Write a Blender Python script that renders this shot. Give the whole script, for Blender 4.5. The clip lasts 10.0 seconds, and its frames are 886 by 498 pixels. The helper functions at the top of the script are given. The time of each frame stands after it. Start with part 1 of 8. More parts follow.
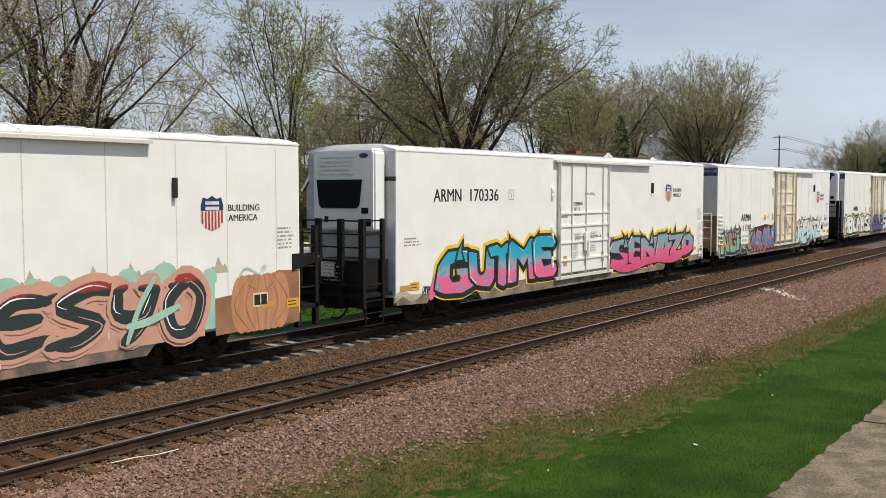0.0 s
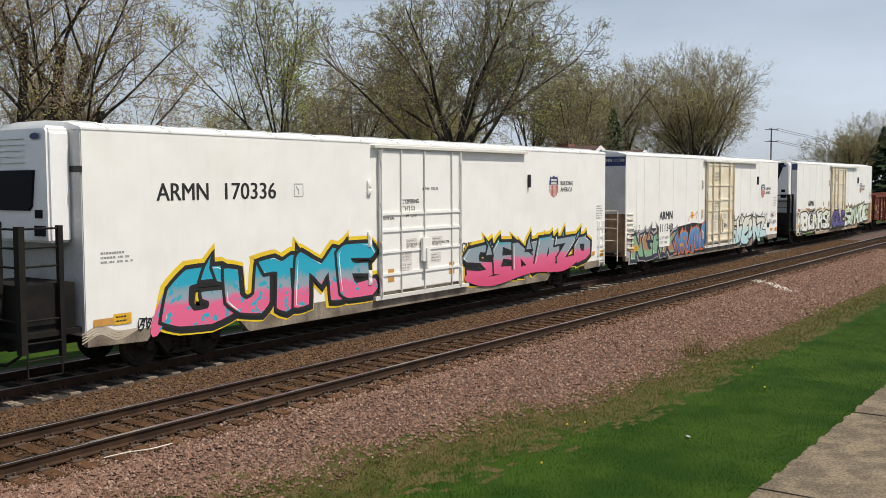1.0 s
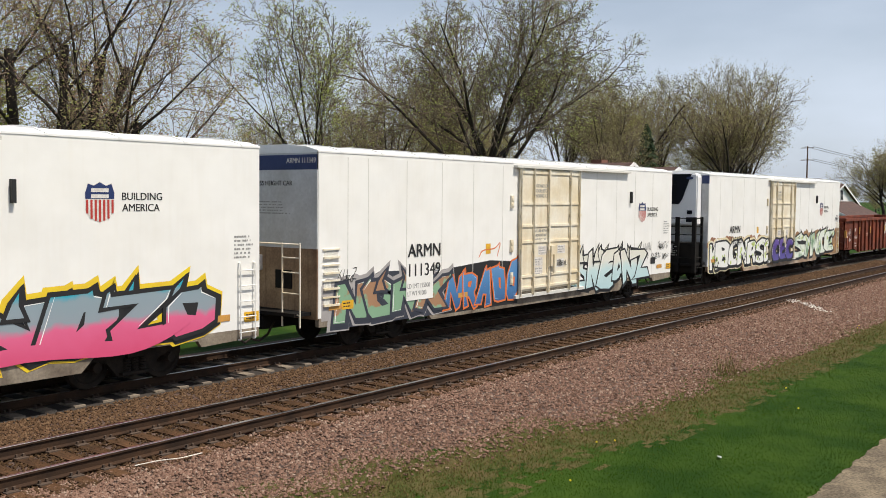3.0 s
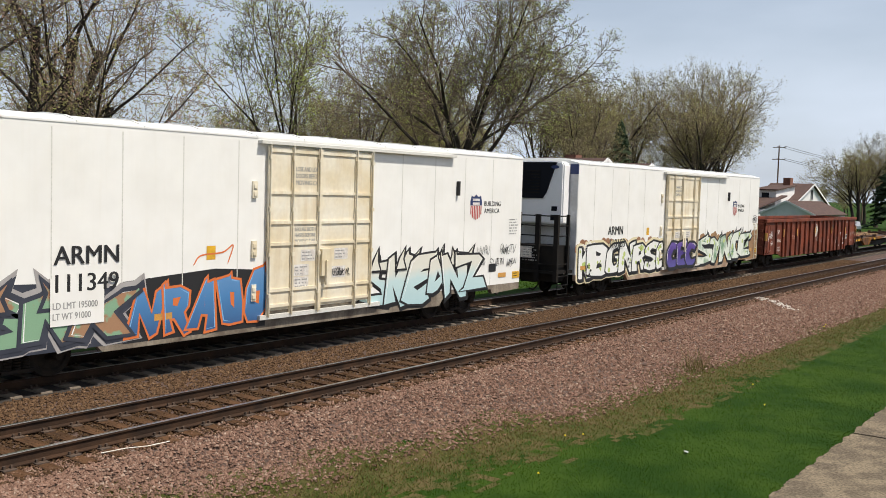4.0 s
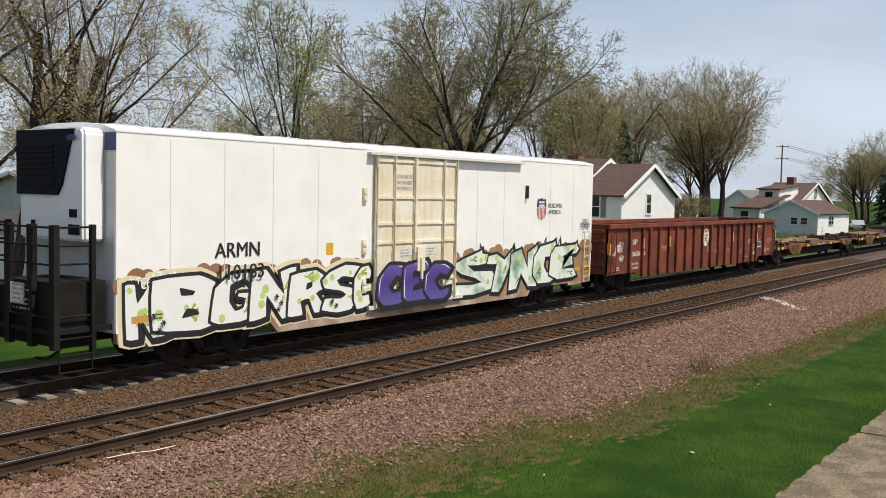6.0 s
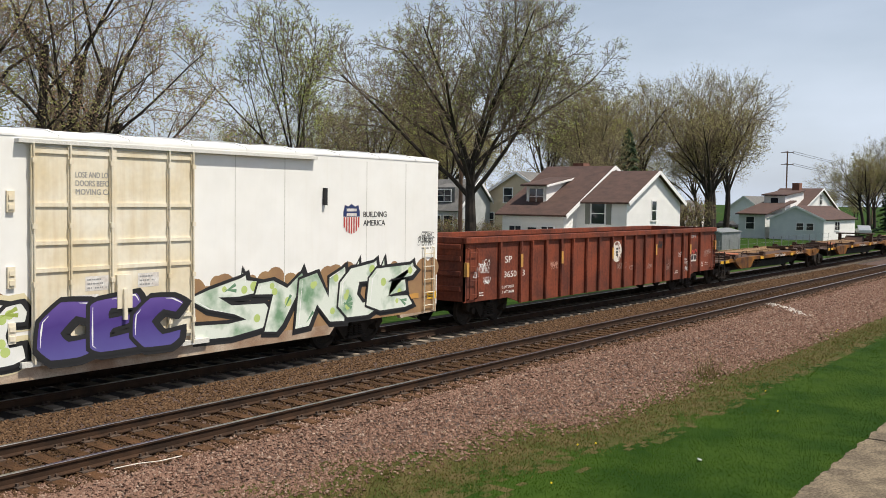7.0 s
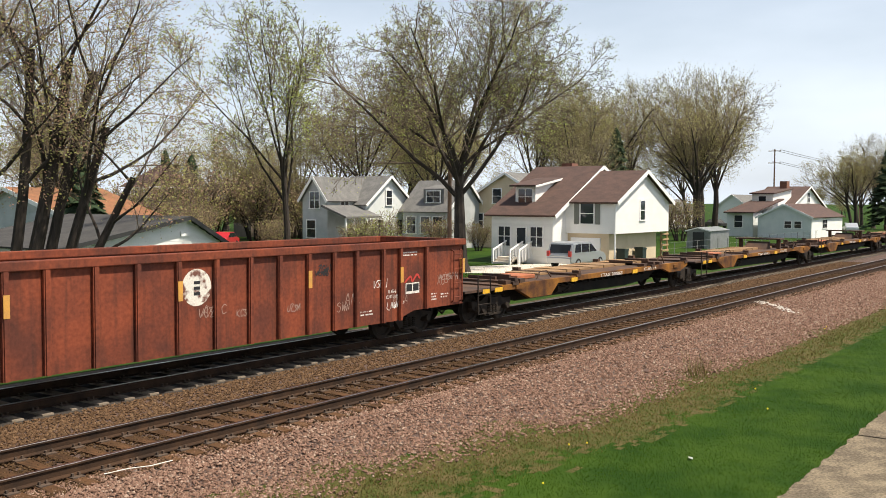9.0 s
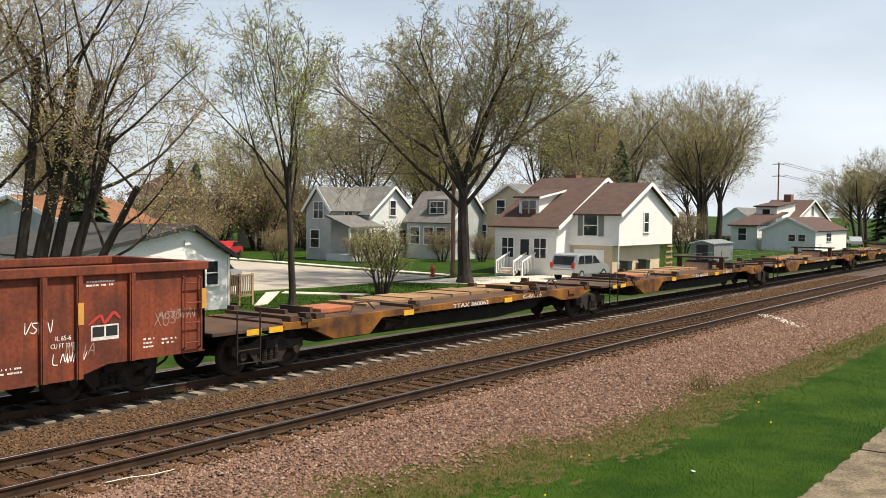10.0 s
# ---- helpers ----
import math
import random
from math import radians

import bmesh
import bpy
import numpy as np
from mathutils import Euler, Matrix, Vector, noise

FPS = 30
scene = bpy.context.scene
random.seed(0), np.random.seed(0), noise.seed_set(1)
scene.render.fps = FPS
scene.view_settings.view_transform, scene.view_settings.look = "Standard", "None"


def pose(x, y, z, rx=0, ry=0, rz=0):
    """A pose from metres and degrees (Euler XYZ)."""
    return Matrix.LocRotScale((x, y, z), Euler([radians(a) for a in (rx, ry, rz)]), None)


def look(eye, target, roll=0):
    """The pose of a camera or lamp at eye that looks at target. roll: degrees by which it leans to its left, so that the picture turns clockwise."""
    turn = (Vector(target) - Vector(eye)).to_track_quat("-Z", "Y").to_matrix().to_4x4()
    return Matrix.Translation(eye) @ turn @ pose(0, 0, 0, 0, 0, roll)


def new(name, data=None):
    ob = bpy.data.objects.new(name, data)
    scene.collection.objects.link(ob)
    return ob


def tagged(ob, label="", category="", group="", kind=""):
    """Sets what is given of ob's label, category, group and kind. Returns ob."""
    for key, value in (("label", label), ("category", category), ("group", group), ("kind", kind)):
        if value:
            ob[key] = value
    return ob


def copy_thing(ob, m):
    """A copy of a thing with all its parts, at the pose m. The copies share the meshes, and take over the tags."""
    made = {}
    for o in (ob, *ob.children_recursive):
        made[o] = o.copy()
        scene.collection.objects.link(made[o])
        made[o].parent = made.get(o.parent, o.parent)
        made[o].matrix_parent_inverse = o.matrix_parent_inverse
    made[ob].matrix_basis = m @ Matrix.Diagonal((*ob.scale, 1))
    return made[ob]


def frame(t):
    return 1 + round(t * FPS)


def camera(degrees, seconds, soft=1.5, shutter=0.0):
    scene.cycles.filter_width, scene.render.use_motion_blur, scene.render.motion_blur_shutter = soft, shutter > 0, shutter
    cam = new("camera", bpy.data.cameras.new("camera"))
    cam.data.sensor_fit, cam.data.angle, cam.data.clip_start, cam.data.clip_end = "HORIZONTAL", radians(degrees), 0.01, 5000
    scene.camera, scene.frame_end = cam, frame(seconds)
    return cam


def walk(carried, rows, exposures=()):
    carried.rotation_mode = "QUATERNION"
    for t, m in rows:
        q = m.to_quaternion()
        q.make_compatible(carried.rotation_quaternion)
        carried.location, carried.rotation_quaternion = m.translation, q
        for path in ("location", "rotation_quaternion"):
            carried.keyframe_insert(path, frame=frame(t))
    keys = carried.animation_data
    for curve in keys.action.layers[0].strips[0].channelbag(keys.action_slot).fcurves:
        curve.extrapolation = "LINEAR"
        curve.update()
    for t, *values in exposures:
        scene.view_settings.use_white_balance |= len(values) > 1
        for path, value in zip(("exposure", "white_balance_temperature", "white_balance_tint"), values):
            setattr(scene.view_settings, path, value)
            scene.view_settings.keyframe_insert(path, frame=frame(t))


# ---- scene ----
# ---------------- camera ----------------
cam = camera(49.45, 10.0, soft=0.9)
EYE = (0.0, 0.0, 3.88)
TURNS = [
    (0.0, -53.946, -3.565, -0.042), (0.5, -54.185, -3.921, -0.2), (1.0, -54.368, -3.969, -0.202),
    (1.5, -54.417, -3.653, 0.046), (2.0, -54.387, -3.495, 0.387), (3.3, -52.25, -3.07, 0.5),
    (3.5, -52.794, -3.251, 0.273), (4.0, -54.127, -3.567, 1.689), (4.5, -54.077, -3.776, 1.897),
    (5.0, -53.878, -3.804, 1.563), (5.5, -53.85, -3.684, 1.326), (6.0, -53.905, -3.434, 1.187),
    (7.5, -53.465, -2.741, 0.62), (8.0, -53.605, -2.657, 0.432), (8.5, -53.983, -2.817, 0.348),
    (9.0, -54.196, -2.865, 0.265), (9.5, -54.056, -2.784, 0.553), (10.0, -53.988, -2.227, 0.676),
]
walk(cam, [(t, pose(*EYE, 90 + p, 0, y) @ pose(0, 0, 0, 0, 0, r)) for t, y, p, r in TURNS],
     exposures=[(0.0, -0.12, 6750, 10), (2.0, -0.08, 6750, 10), (3.5, 0.0, 6750, 10), (7.5, 0.0, 6750, 10), (8.0, 0.02, 6800, 10), (8.5, 0.36, 6950, 10), (9.0, 0.42, 7100, 9.5), (10.0, 0.34, 7250, 9.5)])

# ---------------- daylight ----------------
SUN = Vector((0.11, -0.46, 0.875)).normalized()
world = bpy.data.worlds.new("spring_sky")
scene.world = world
world.use_nodes = True
wn, wl = world.node_tree.nodes, world.node_tree.links
sky = wn.new("ShaderNodeTexSky")
sky.sky_type, sky.sun_disc = "NISHITA", False
sky.sun_elevation, sky.sun_rotation = math.asin(SUN.z), math.atan2(SUN.x, SUN.y)
sky.air_density, sky.dust_density, sky.ozone_density = 1.0, 2.0, 1.5
# thin cloud veil, thickest in the haze low down
tc = wn.new("ShaderNodeTexCoord")
mp = wn.new("ShaderNodeMapping")
mp.inputs["Scale"].default_value = (1.0, 1.0, 3.2)
cl = wn.new("ShaderNodeTexNoise")
cl.inputs["Scale"].default_value, cl.inputs["Detail"].default_value = 2.6, 6.0
cr = wn.new("ShaderNodeMapRange")
for k, v in zip(("From Min", "From Max", "To Min", "To Max"), (0.34, 0.68, 0.6, 1.0)):
    cr.inputs[k].default_value = v
sx = wn.new("ShaderNodeSeparateXYZ")
hz = wn.new("ShaderNodeMapRange")
for k, v in zip(("From Min", "From Max", "To Min", "To Max"), (0.0, 0.55, 1.0, 0.12)):
    hz.inputs[k].default_value = v
mul = wn.new("ShaderNodeMath")
mul.operation = "MULTIPLY"
veil = wn.new("ShaderNodeMixRGB")
veil.inputs[2].default_value = (7.4, 8.5, 10.3, 1)
wl.new(tc.outputs["Generated"], mp.inputs["Vector"])
wl.new(mp.outputs[0], cl.inputs["Vector"])
wl.new(cl.outputs[0], cr.inputs["Value"])
wl.new(tc.outputs["Generated"], sx.inputs[0])
wl.new(sx.outputs["Z"], hz.inputs["Value"])
wl.new(cr.outputs[0], mul.inputs[0])
wl.new(hz.outputs[0], mul.inputs[1])
wl.new(mul.outputs[0], veil.inputs[0])
wl.new(sky.outputs[0], veil.inputs[1])
wl.new(veil.outputs[0], wn["Background"].inputs[0])
wn["Background"].inputs[1].default_value = 0.1
sun = new("sun", bpy.data.lights.new("sun", "SUN"))
sun.data.energy, sun.data.angle, sun.data.color = 4.95, radians(0.6), (1.0, 0.95, 0.87)
sun.matrix_world = look((0, -20, 40), Vector((0, -20, 40)) - SUN)

# ---------------- materials ----------------
def mat(name, a, b=None, scale=3.0, rough=0.75, metal=0.0, bump=0.15, fine=45.0, stretch=(1, 1, 1), spread=(0.35, 0.65),
        grain=0.25, vary=0.0, streak=None, sheen=0.5):
    """Two colours mixed by broad noise, darkened and lit by fine grain; vary: change from piece to piece; streak: (colour, amount) of vertical dirt runs."""
    m = bpy.data.materials.new(name)
    m.use_nodes = True
    n, l = m.node_tree.nodes, m.node_tree.links
    p = n["Principled BSDF"]
    p.inputs["Roughness"].default_value, p.inputs["Metallic"].default_value = rough, metal
    p.inputs["Specular IOR Level"].default_value = sheen
    co = n.new("ShaderNodeTexCoord")
    mapping = n.new("ShaderNodeMapping")
    mapping.inputs["Scale"].default_value = stretch
    l.new(co.outputs["Object"], mapping.inputs["Vector"])

    def noise_at(s, detail):
        t = n.new("ShaderNodeTexNoise")
        t.inputs["Scale"].default_value, t.inputs["Detail"].default_value = s, detail
        l.new(mapping.outputs[0], t.inputs["Vector"])
        return t

    def ranged(value, lo, hi, to0, to1):
        r = n.new("ShaderNodeMapRange")
        for k, v in zip(("From Min", "From Max", "To Min", "To Max"), (lo, hi, to0, to1)):
            r.inputs[k].default_value = v
        l.new(value, r.inputs["Value"])
        return r.outputs[0]

    def mixed(kind, fac, c1, c2):
        x = n.new("ShaderNodeMixRGB")
        x.blend_type = kind
        for i, v in enumerate((fac, c1, c2)):
            if isinstance(v, (int, float)):
                x.inputs[i].default_value = v if i == 0 else (v, v, v, 1)
            elif isinstance(v, tuple):
                x.inputs[i].default_value = (*v, 1)
            else:
                l.new(v, x.inputs[i])
        return x.outputs[0]
    broad, small = noise_at(scale, 5), noise_at(fine, 4)
    colour = mixed("MIX", ranged(broad.outputs[0], spread[0], spread[1], 0, 1), a, b or a)
    if streak:
        m2 = n.new("ShaderNodeMapping")
        m2.inputs["Scale"].default_value = (5.0, 5.0, 0.35)
        l.new(co.outputs["Object"], m2.inputs["Vector"])
        t = n.new("ShaderNodeTexNoise")
        t.inputs["Scale"].default_value, t.inputs["Detail"].default_value = 1.6, 6
        l.new(m2.outputs[0], t.inputs["Vector"])
        colour = mixed("MIX", ranged(t.outputs[0], 0.5, 0.85, 0, streak[1]), colour, streak[0])
    if grain:
        colour = mixed("MULTIPLY", 1.0, colour, ranged(small.outputs[0], 0.3, 0.7, 1 - grain, 1 + grain * 0.4))
    if vary:
        info = n.new("ShaderNodeObjectInfo")
        colour = mixed("MULTIPLY", 1.0, colour, ranged(info.outputs["Random"], 0, 1, 1 - vary, 1 + vary * 0.5))
    l.new(colour, p.inputs["Base Color"])
    if bump:
        bp = n.new("ShaderNodeBump")
        bp.inputs["Strength"].default_value, bp.inputs["Distance"].default_value = bump, 0.02
        l.new(small.outputs[0], bp.inputs["Height"])
        l.new(bp.outputs[0], p.inputs["Normal"])
    return m


def island_mat(name, colours, rough=0.8, sheen=0.3, through_light=0.0):
    """Every loose piece of the mesh takes its own colour from the list."""
    m = bpy.data.materials.new(name)
    m.use_nodes = True
    n, l = m.node_tree.nodes, m.node_tree.links
    p = n["Principled BSDF"]
    p.inputs["Roughness"].default_value, p.inputs["Specular IOR Level"].default_value = rough, sheen
    g, r = n.new("ShaderNodeNewGeometry"), n.new("ShaderNodeValToRGB")
    el = r.color_ramp.elements
    while len(el) < len(colours):
        el.new(0.5)
    for i, c in enumerate(colours):
        el[i].position, el[i].color = i / max(1, len(colours) - 1), (*c, 1)
    l.new(g.outputs["Random Per Island"], r.inputs[0])
    l.new(r.outputs[0], p.inputs["Base Color"])
    if through_light:
        t, add = n.new("ShaderNodeBsdfTranslucent"), n.new("ShaderNodeMixShader")
        l.new(r.outputs[0], t.inputs[0])
        add.inputs[0].default_value = through_light
        l.new(p.outputs[0], add.inputs[1])
        l.new(t.outputs[0], add.inputs[2])
        l.new(add.outputs[0], n["Material Output"].inputs[0])
    return m


def glass_mat(name, tint):
    m = mat(name, tint, rough=0.06, bump=0, grain=0.0, sheen=0.8)
    return m


M_WHITE = mat("white_car_paint", (0.85, 0.845, 0.81), (0.82, 0.81, 0.765), 0.9, 0.42, bump=0.35, fine=1.6, grain=0.04, streak=((0.66, 0.60, 0.48), 0.12))
M_WHITE2 = mat("cream_car_paint", (0.80, 0.75, 0.62), (0.70, 0.60, 0.41), 1.1, 0.55, bump=0.04, fine=9, grain=0.06, streak=((0.5, 0.34, 0.16), 0.4))
M_ROOF_W = mat("white_roof_coat", (0.84, 0.84, 0.82), (0.8, 0.8, 0.77), 1.5, 0.55, bump=0.2, fine=6, grain=0.05)
M_SILL = mat("grimy_sill_paint", (0.34, 0.29, 0.22), (0.12, 0.09, 0.065), 1.3, 0.75, bump=0.08, fine=20, streak=((0.06, 0.04, 0.03), 0.6))
M_SEAM = mat("seam_shadow_grey", (0.66, 0.65, 0.60), None, 4, 0.7, bump=0)
M_STEELEND = mat("grey_end_sheet", (0.62, 0.63, 0.64), (0.5, 0.5, 0.49), 1.2, 0.55, 0.1, bump=0.06, fine=14, grain=0.1)
M_RUSTEND = mat("rust_stained_end", (0.42, 0.29, 0.17), (0.17, 0.09, 0.045), 0.8, 0.75, bump=0.1, fine=20, streak=((0.1, 0.05, 0.025), 0.6))
M_BLACK = mat("black_underframe", (0.010, 0.010, 0.010), (0.02, 0.017, 0.014), 2, 0.75, bump=0.1, fine=30, sheen=0.15)
M_WHEEL = mat("grimy_wheel_steel", (0.018, 0.015, 0.013), (0.04, 0.03, 0.022), 4, 0.8, 0.0, bump=0.08, sheen=0.2)
M_INK = mat("black_stencil_paint", (0.015, 0.015, 0.016), None, 6, 0.6, bump=0, grain=0.1)
M_INKW = mat("white_stencil_paint", (0.78, 0.76, 0.72), (0.6, 0.55, 0.5), 9, 0.6, bump=0, grain=0.15)
M_GREYINK = mat("faint_grey_stencil", (0.3, 0.3, 0.29), None, 6, 0.6, bump=0, grain=0.1)
M_NAVY = mat("navy_band_paint", (0.012, 0.03, 0.12), (0.02, 0.04, 0.14), 3, 0.5, bump=0.02)
M_RED = mat("shield_red", (0.45, 0.04, 0.03), None, 4, 0.55, bump=0, grain=0.1)
M_YELLOW = mat("yellow_placard", (0.75, 0.42, 0.02), (0.6, 0.33, 0.03), 5, 0.55, bump=0, grain=0.12)
M_ORANGE = mat("faded_orange_paint", (0.62, 0.31, 0.06), (0.5, 0.26, 0.07), 5, 0.6, bump=0, grain=0.15)
M_GOND = mat("oxide_red_car_paint", (0.235, 0.055, 0.025), (0.11, 0.032, 0.02), 1.1, 0.7, bump=0.1, fine=12, grain=0.3, spread=(0.38, 0.66), streak=((0.045, 0.022, 0.016), 0.75), sheen=0.3)
M_GONDIN = mat("rusty_interior", (0.2, 0.085, 0.04), (0.11, 0.05, 0.03), 1.6, 0.85, bump=0.15, fine=20)
M_DECKY = mat("worn_yellow_frame", (0.36, 0.15, 0.022), (0.07, 0.032, 0.018), 0.9, 0.8, bump=0.1, fine=20, spread=(0.3, 0.62), sheen=0.2, streak=((0.08, 0.035, 0.02), 0.7))
M_DECKB = mat("rusty_brown_deck", (0.095, 0.046, 0.024), (0.035, 0.02, 0.014), 1.2, 0.85, bump=0.12, fine=24)
M_PLANK = mat("weathered_deck_board", (0.34, 0.2, 0.09), (0.24, 0.14, 0.07), 1.5, 0.85, bump=0.15, stretch=(1, 6, 1), vary=0.25)
M_REEFER = mat("refrigeration_unit_white", (0.88, 0.88, 0.87), (0.84, 0.84, 0.83), 2, 0.45, bump=0.02, grain=0.05)
M_GRILLE = mat("black_grille", (0.008, 0.009, 0.014), None, 6, 0.7, bump=0.05, sheen=0.15)
M_RAILTOP = mat("worn_rail_head", (0.5, 0.48, 0.46), (0.38, 0.35, 0.33), 6, 0.28, 1.0, bump=0.02, stretch=(0.2, 1, 1))
M_RAIL = mat("brown_rail_web", (0.06, 0.032, 0.018), (0.03, 0.018, 0.012), 3, 0.9, bump=0.1, fine=60, sheen=0.2)
M_TIE = mat("weathered_wood_tie", (0.11, 0.055, 0.026), (0.05, 0.027, 0.014), 4, 0.95, sheen=0.15, bump=0.3, fine=30, stretch=(3, 0.4, 3), vary=0.3)
M_CTIE = mat("concrete_tie", (0.3, 0.245, 0.185), (0.19, 0.15, 0.11), 3, 0.9, bump=0.15, vary=0.15)
M_PLATE = mat("rusty_tie_plate", (0.10, 0.062, 0.04), (0.06, 0.042, 0.03), 8, 0.85, bump=0.1)
M_BALLAST = mat("ballast_bed", (0.13, 0.078, 0.06), (0.08, 0.048, 0.036), 9, 0.95, bump=1.0, fine=26, grain=0.6)
M_STONE = island_mat("pink_granite_stones", [(0.121, 0.0723, 0.0525), (0.237, 0.141, 0.104), (0.171, 0.0983, 0.0693), (0.264, 0.166, 0.123), (0.193, 0.111, 0.0782), (0.143, 0.087, 0.0637), (0.22, 0.133, 0.0961), (0.352, 0.266, 0.207)], 0.95, 0.15)
M_STONE2 = island_mat("brown_ballast_stones", [(0.0504, 0.0291, 0.0158), (0.129, 0.075, 0.0415), (0.0896, 0.0504, 0.0267), (0.168, 0.104, 0.0593), (0.0728, 0.0414, 0.0227), (0.112, 0.0638, 0.0346)], 0.95, 0.15)
M_STONE3 = island_mat("dark_track_chips", [(0.03, 0.018, 0.00946), (0.075, 0.043, 0.02236), (0.05, 0.028, 0.01462), (0.1, 0.06, 0.03182), (0.06, 0.034, 0.0172)], 0.95, 0.1)
M_GRASS = mat("lawn_soil_green", (0.016, 0.046, 0.004), (0.038, 0.076, 0.008), 0.9, 0.95, bump=0.1, fine=60, grain=0.4, sheen=0.1, spread=(0.38, 0.64))
M_BLADE = island_mat("grass_blades", [(0.016, 0.045, 0.003), (0.036, 0.082, 0.006), (0.022, 0.056, 0.004), (0.055, 0.1, 0.009), (0.02, 0.05, 0.004), (0.075, 0.115, 0.014)], 0.9, 0.05, 0.45)
M_BLADE3 = island_mat("yellow_green_blades", [(0.06, 0.088, 0.01), (0.045, 0.078, 0.008), (0.08, 0.1, 0.016), (0.1, 0.09, 0.028)], 0.9, 0.05, 0.45)
M_BLADE2 = island_mat("verge_blades", [(0.09, 0.13, 0.02), (0.2, 0.14, 0.06), (0.06, 0.11, 0.012), (0.22, 0.15, 0.07), (0.1, 0.07, 0.03), (0.15, 0.11, 0.04)], 0.85, 0.1, 0.25)
M_SOIL = mat("verge_soil", (0.115, 0.09, 0.038), (0.05, 0.066, 0.014), 2.0, 0.95, bump=0.3, fine=40, grain=0.4, sheen=0.1)
# ballast under the train; the cars' deep shade is put into its colour
M_SHADEBED = mat("shade_dark_trackbed", (0.03, 0.024, 0.02), (0.055, 0.042, 0.033), 5, 0.9, bump=0.8, fine=26, grain=0.5)
M_CONC = mat("old_platform_concrete", (0.225, 0.18, 0.122), (0.14, 0.112, 0.078), 2.2, 0.95, bump=0.8, fine=22, grain=0.5, spread=(0.42, 0.58), sheen=0.2)
M_ROAD = mat("pale_street_concrete", (0.42, 0.37, 0.31), (0.35, 0.31, 0.26), 0.5, 0.9, bump=0.1, fine=9, grain=0.12)
M_WALK = mat("sidewalk_concrete", (0.62, 0.56, 0.48), (0.52, 0.47, 0.4), 0.8, 0.9, bump=0.05, fine=9, grain=0.1)
M_BARK = mat("dark_grey_bark", (0.05, 0.037, 0.028), (0.028, 0.021, 0.017), 3, 0.95, bump=0.7, fine=14, stretch=(3, 3, 0.6))
M_TWIG = mat("brown_twigs", (0.19, 0.14, 0.095), (0.13, 0.095, 0.068), 2, 0.9, bump=0, grain=0.15)
M_BUD_G = island_mat("pale_green_buds", [(0.26, 0.32, 0.07), (0.34, 0.40, 0.10), (0.22, 0.26, 0.07), (0.38, 0.42, 0.14)], 0.8, 0.2, 0.45)
M_BUD_Y = island_mat("yellow_green_buds", [(0.25, 0.27, 0.05), (0.32, 0.33, 0.07), (0.18, 0.2, 0.05)], 0.8, 0.2, 0.3)
M_BUD_R = island_mat("pinkish_brown_buds", [(0.26, 0.15, 0.11), (0.32, 0.21, 0.15), (0.3, 0.3, 0.1), (0.34, 0.34, 0.12)], 0.8, 0.2, 0.4)
M_BUD_O = island_mat("olive_buds", [(0.36, 0.33, 0.13), (0.42, 0.38, 0.17), (0.3, 0.26, 0.12), (0.38, 0.40, 0.14)], 0.8, 0.2, 0.5)
M_FIR = island_mat("dark_fir_needles", [(0.018, 0.035, 0.016), (0.03, 0.05, 0.022), (0.04, 0.055, 0.025)], 0.85, 0.2)
M_SIDE_W = mat("white_siding", (0.84, 0.83, 0.80), (0.80, 0.79, 0.76), 1.2, 0.6, bump=0.04, grain=0.06, vary=0.03)
M_SIDE_G = mat("grey_blue_siding", (0.48, 0.5, 0.5), (0.4, 0.42, 0.42), 1.2, 0.65, bump=0.04, grain=0.08)
M_SIDE_P = mat("pale_grey_siding", (0.70, 0.72, 0.70), (0.62, 0.65, 0.64), 1.0, 0.65, bump=0.04, grain=0.08)
M_SIDE_C = mat("cream_siding", (0.66, 0.54, 0.38), (0.58, 0.46, 0.31), 1.0, 0.7, bump=0.05, grain=0.1)
M_SIDE_B = mat("brown_grey_siding", (0.26, 0.20, 0.165), (0.2, 0.155, 0.13), 1.0, 0.75, bump=0.05)
M_SHINGLE = mat("brown_red_shingles", (0.10, 0.056, 0.044), (0.068, 0.04, 0.033), 1.5, 0.9, bump=0.3, fine=9, stretch=(1, 1, 3))
M_SHINGLE_D = mat("dark_grey_shingles", (0.06, 0.056, 0.052), (0.038, 0.036, 0.035), 1.5, 0.9, bump=0.3, fine=9)
M_SHINGLE_G = mat("grey_shingles", (0.17, 0.165, 0.155), (0.12, 0.118, 0.113), 1.5, 0.9, bump=0.3, fine=9)
M_SHINGLE_O = mat("orange_tan_shingles", (0.27, 0.115, 0.05), (0.2, 0.09, 0.042), 1.5, 0.9, bump=0.3, fine=9)
M_TRIM = mat("white_trim", (0.82, 0.81, 0.79), None, 3, 0.55, bump=0, grain=0.05)
M_DARKTRIM = mat("dark_trim", (0.03, 0.03, 0.03), None, 3, 0.6, bump=0)
M_GLASS = glass_mat("dark_window_glass", (0.02, 0.024, 0.03))
M_SHUT = mat("grey_green_shutter", (0.2, 0.21, 0.18), None, 3, 0.7, bump=0.05)
M_BRICK = mat("chimney_brick", (0.26, 0.12, 0.08), (0.19, 0.085, 0.06), 6, 0.9, bump=0.3, fine=20)
M_POLE = mat("brown_wood_pole", (0.2, 0.12, 0.075), (0.13, 0.08, 0.055), 2, 0.9, bump=0.2, stretch=(4, 4, 0.3))
M_VAN = mat("silver_van_paint", (0.50, 0.52, 0.54), None, 2, 0.3, 0.6, bump=0, grain=0.03)
M_TYRE = mat("tyre_rubber", (0.02, 0.02, 0.02), None, 6, 0.85, bump=0.05)
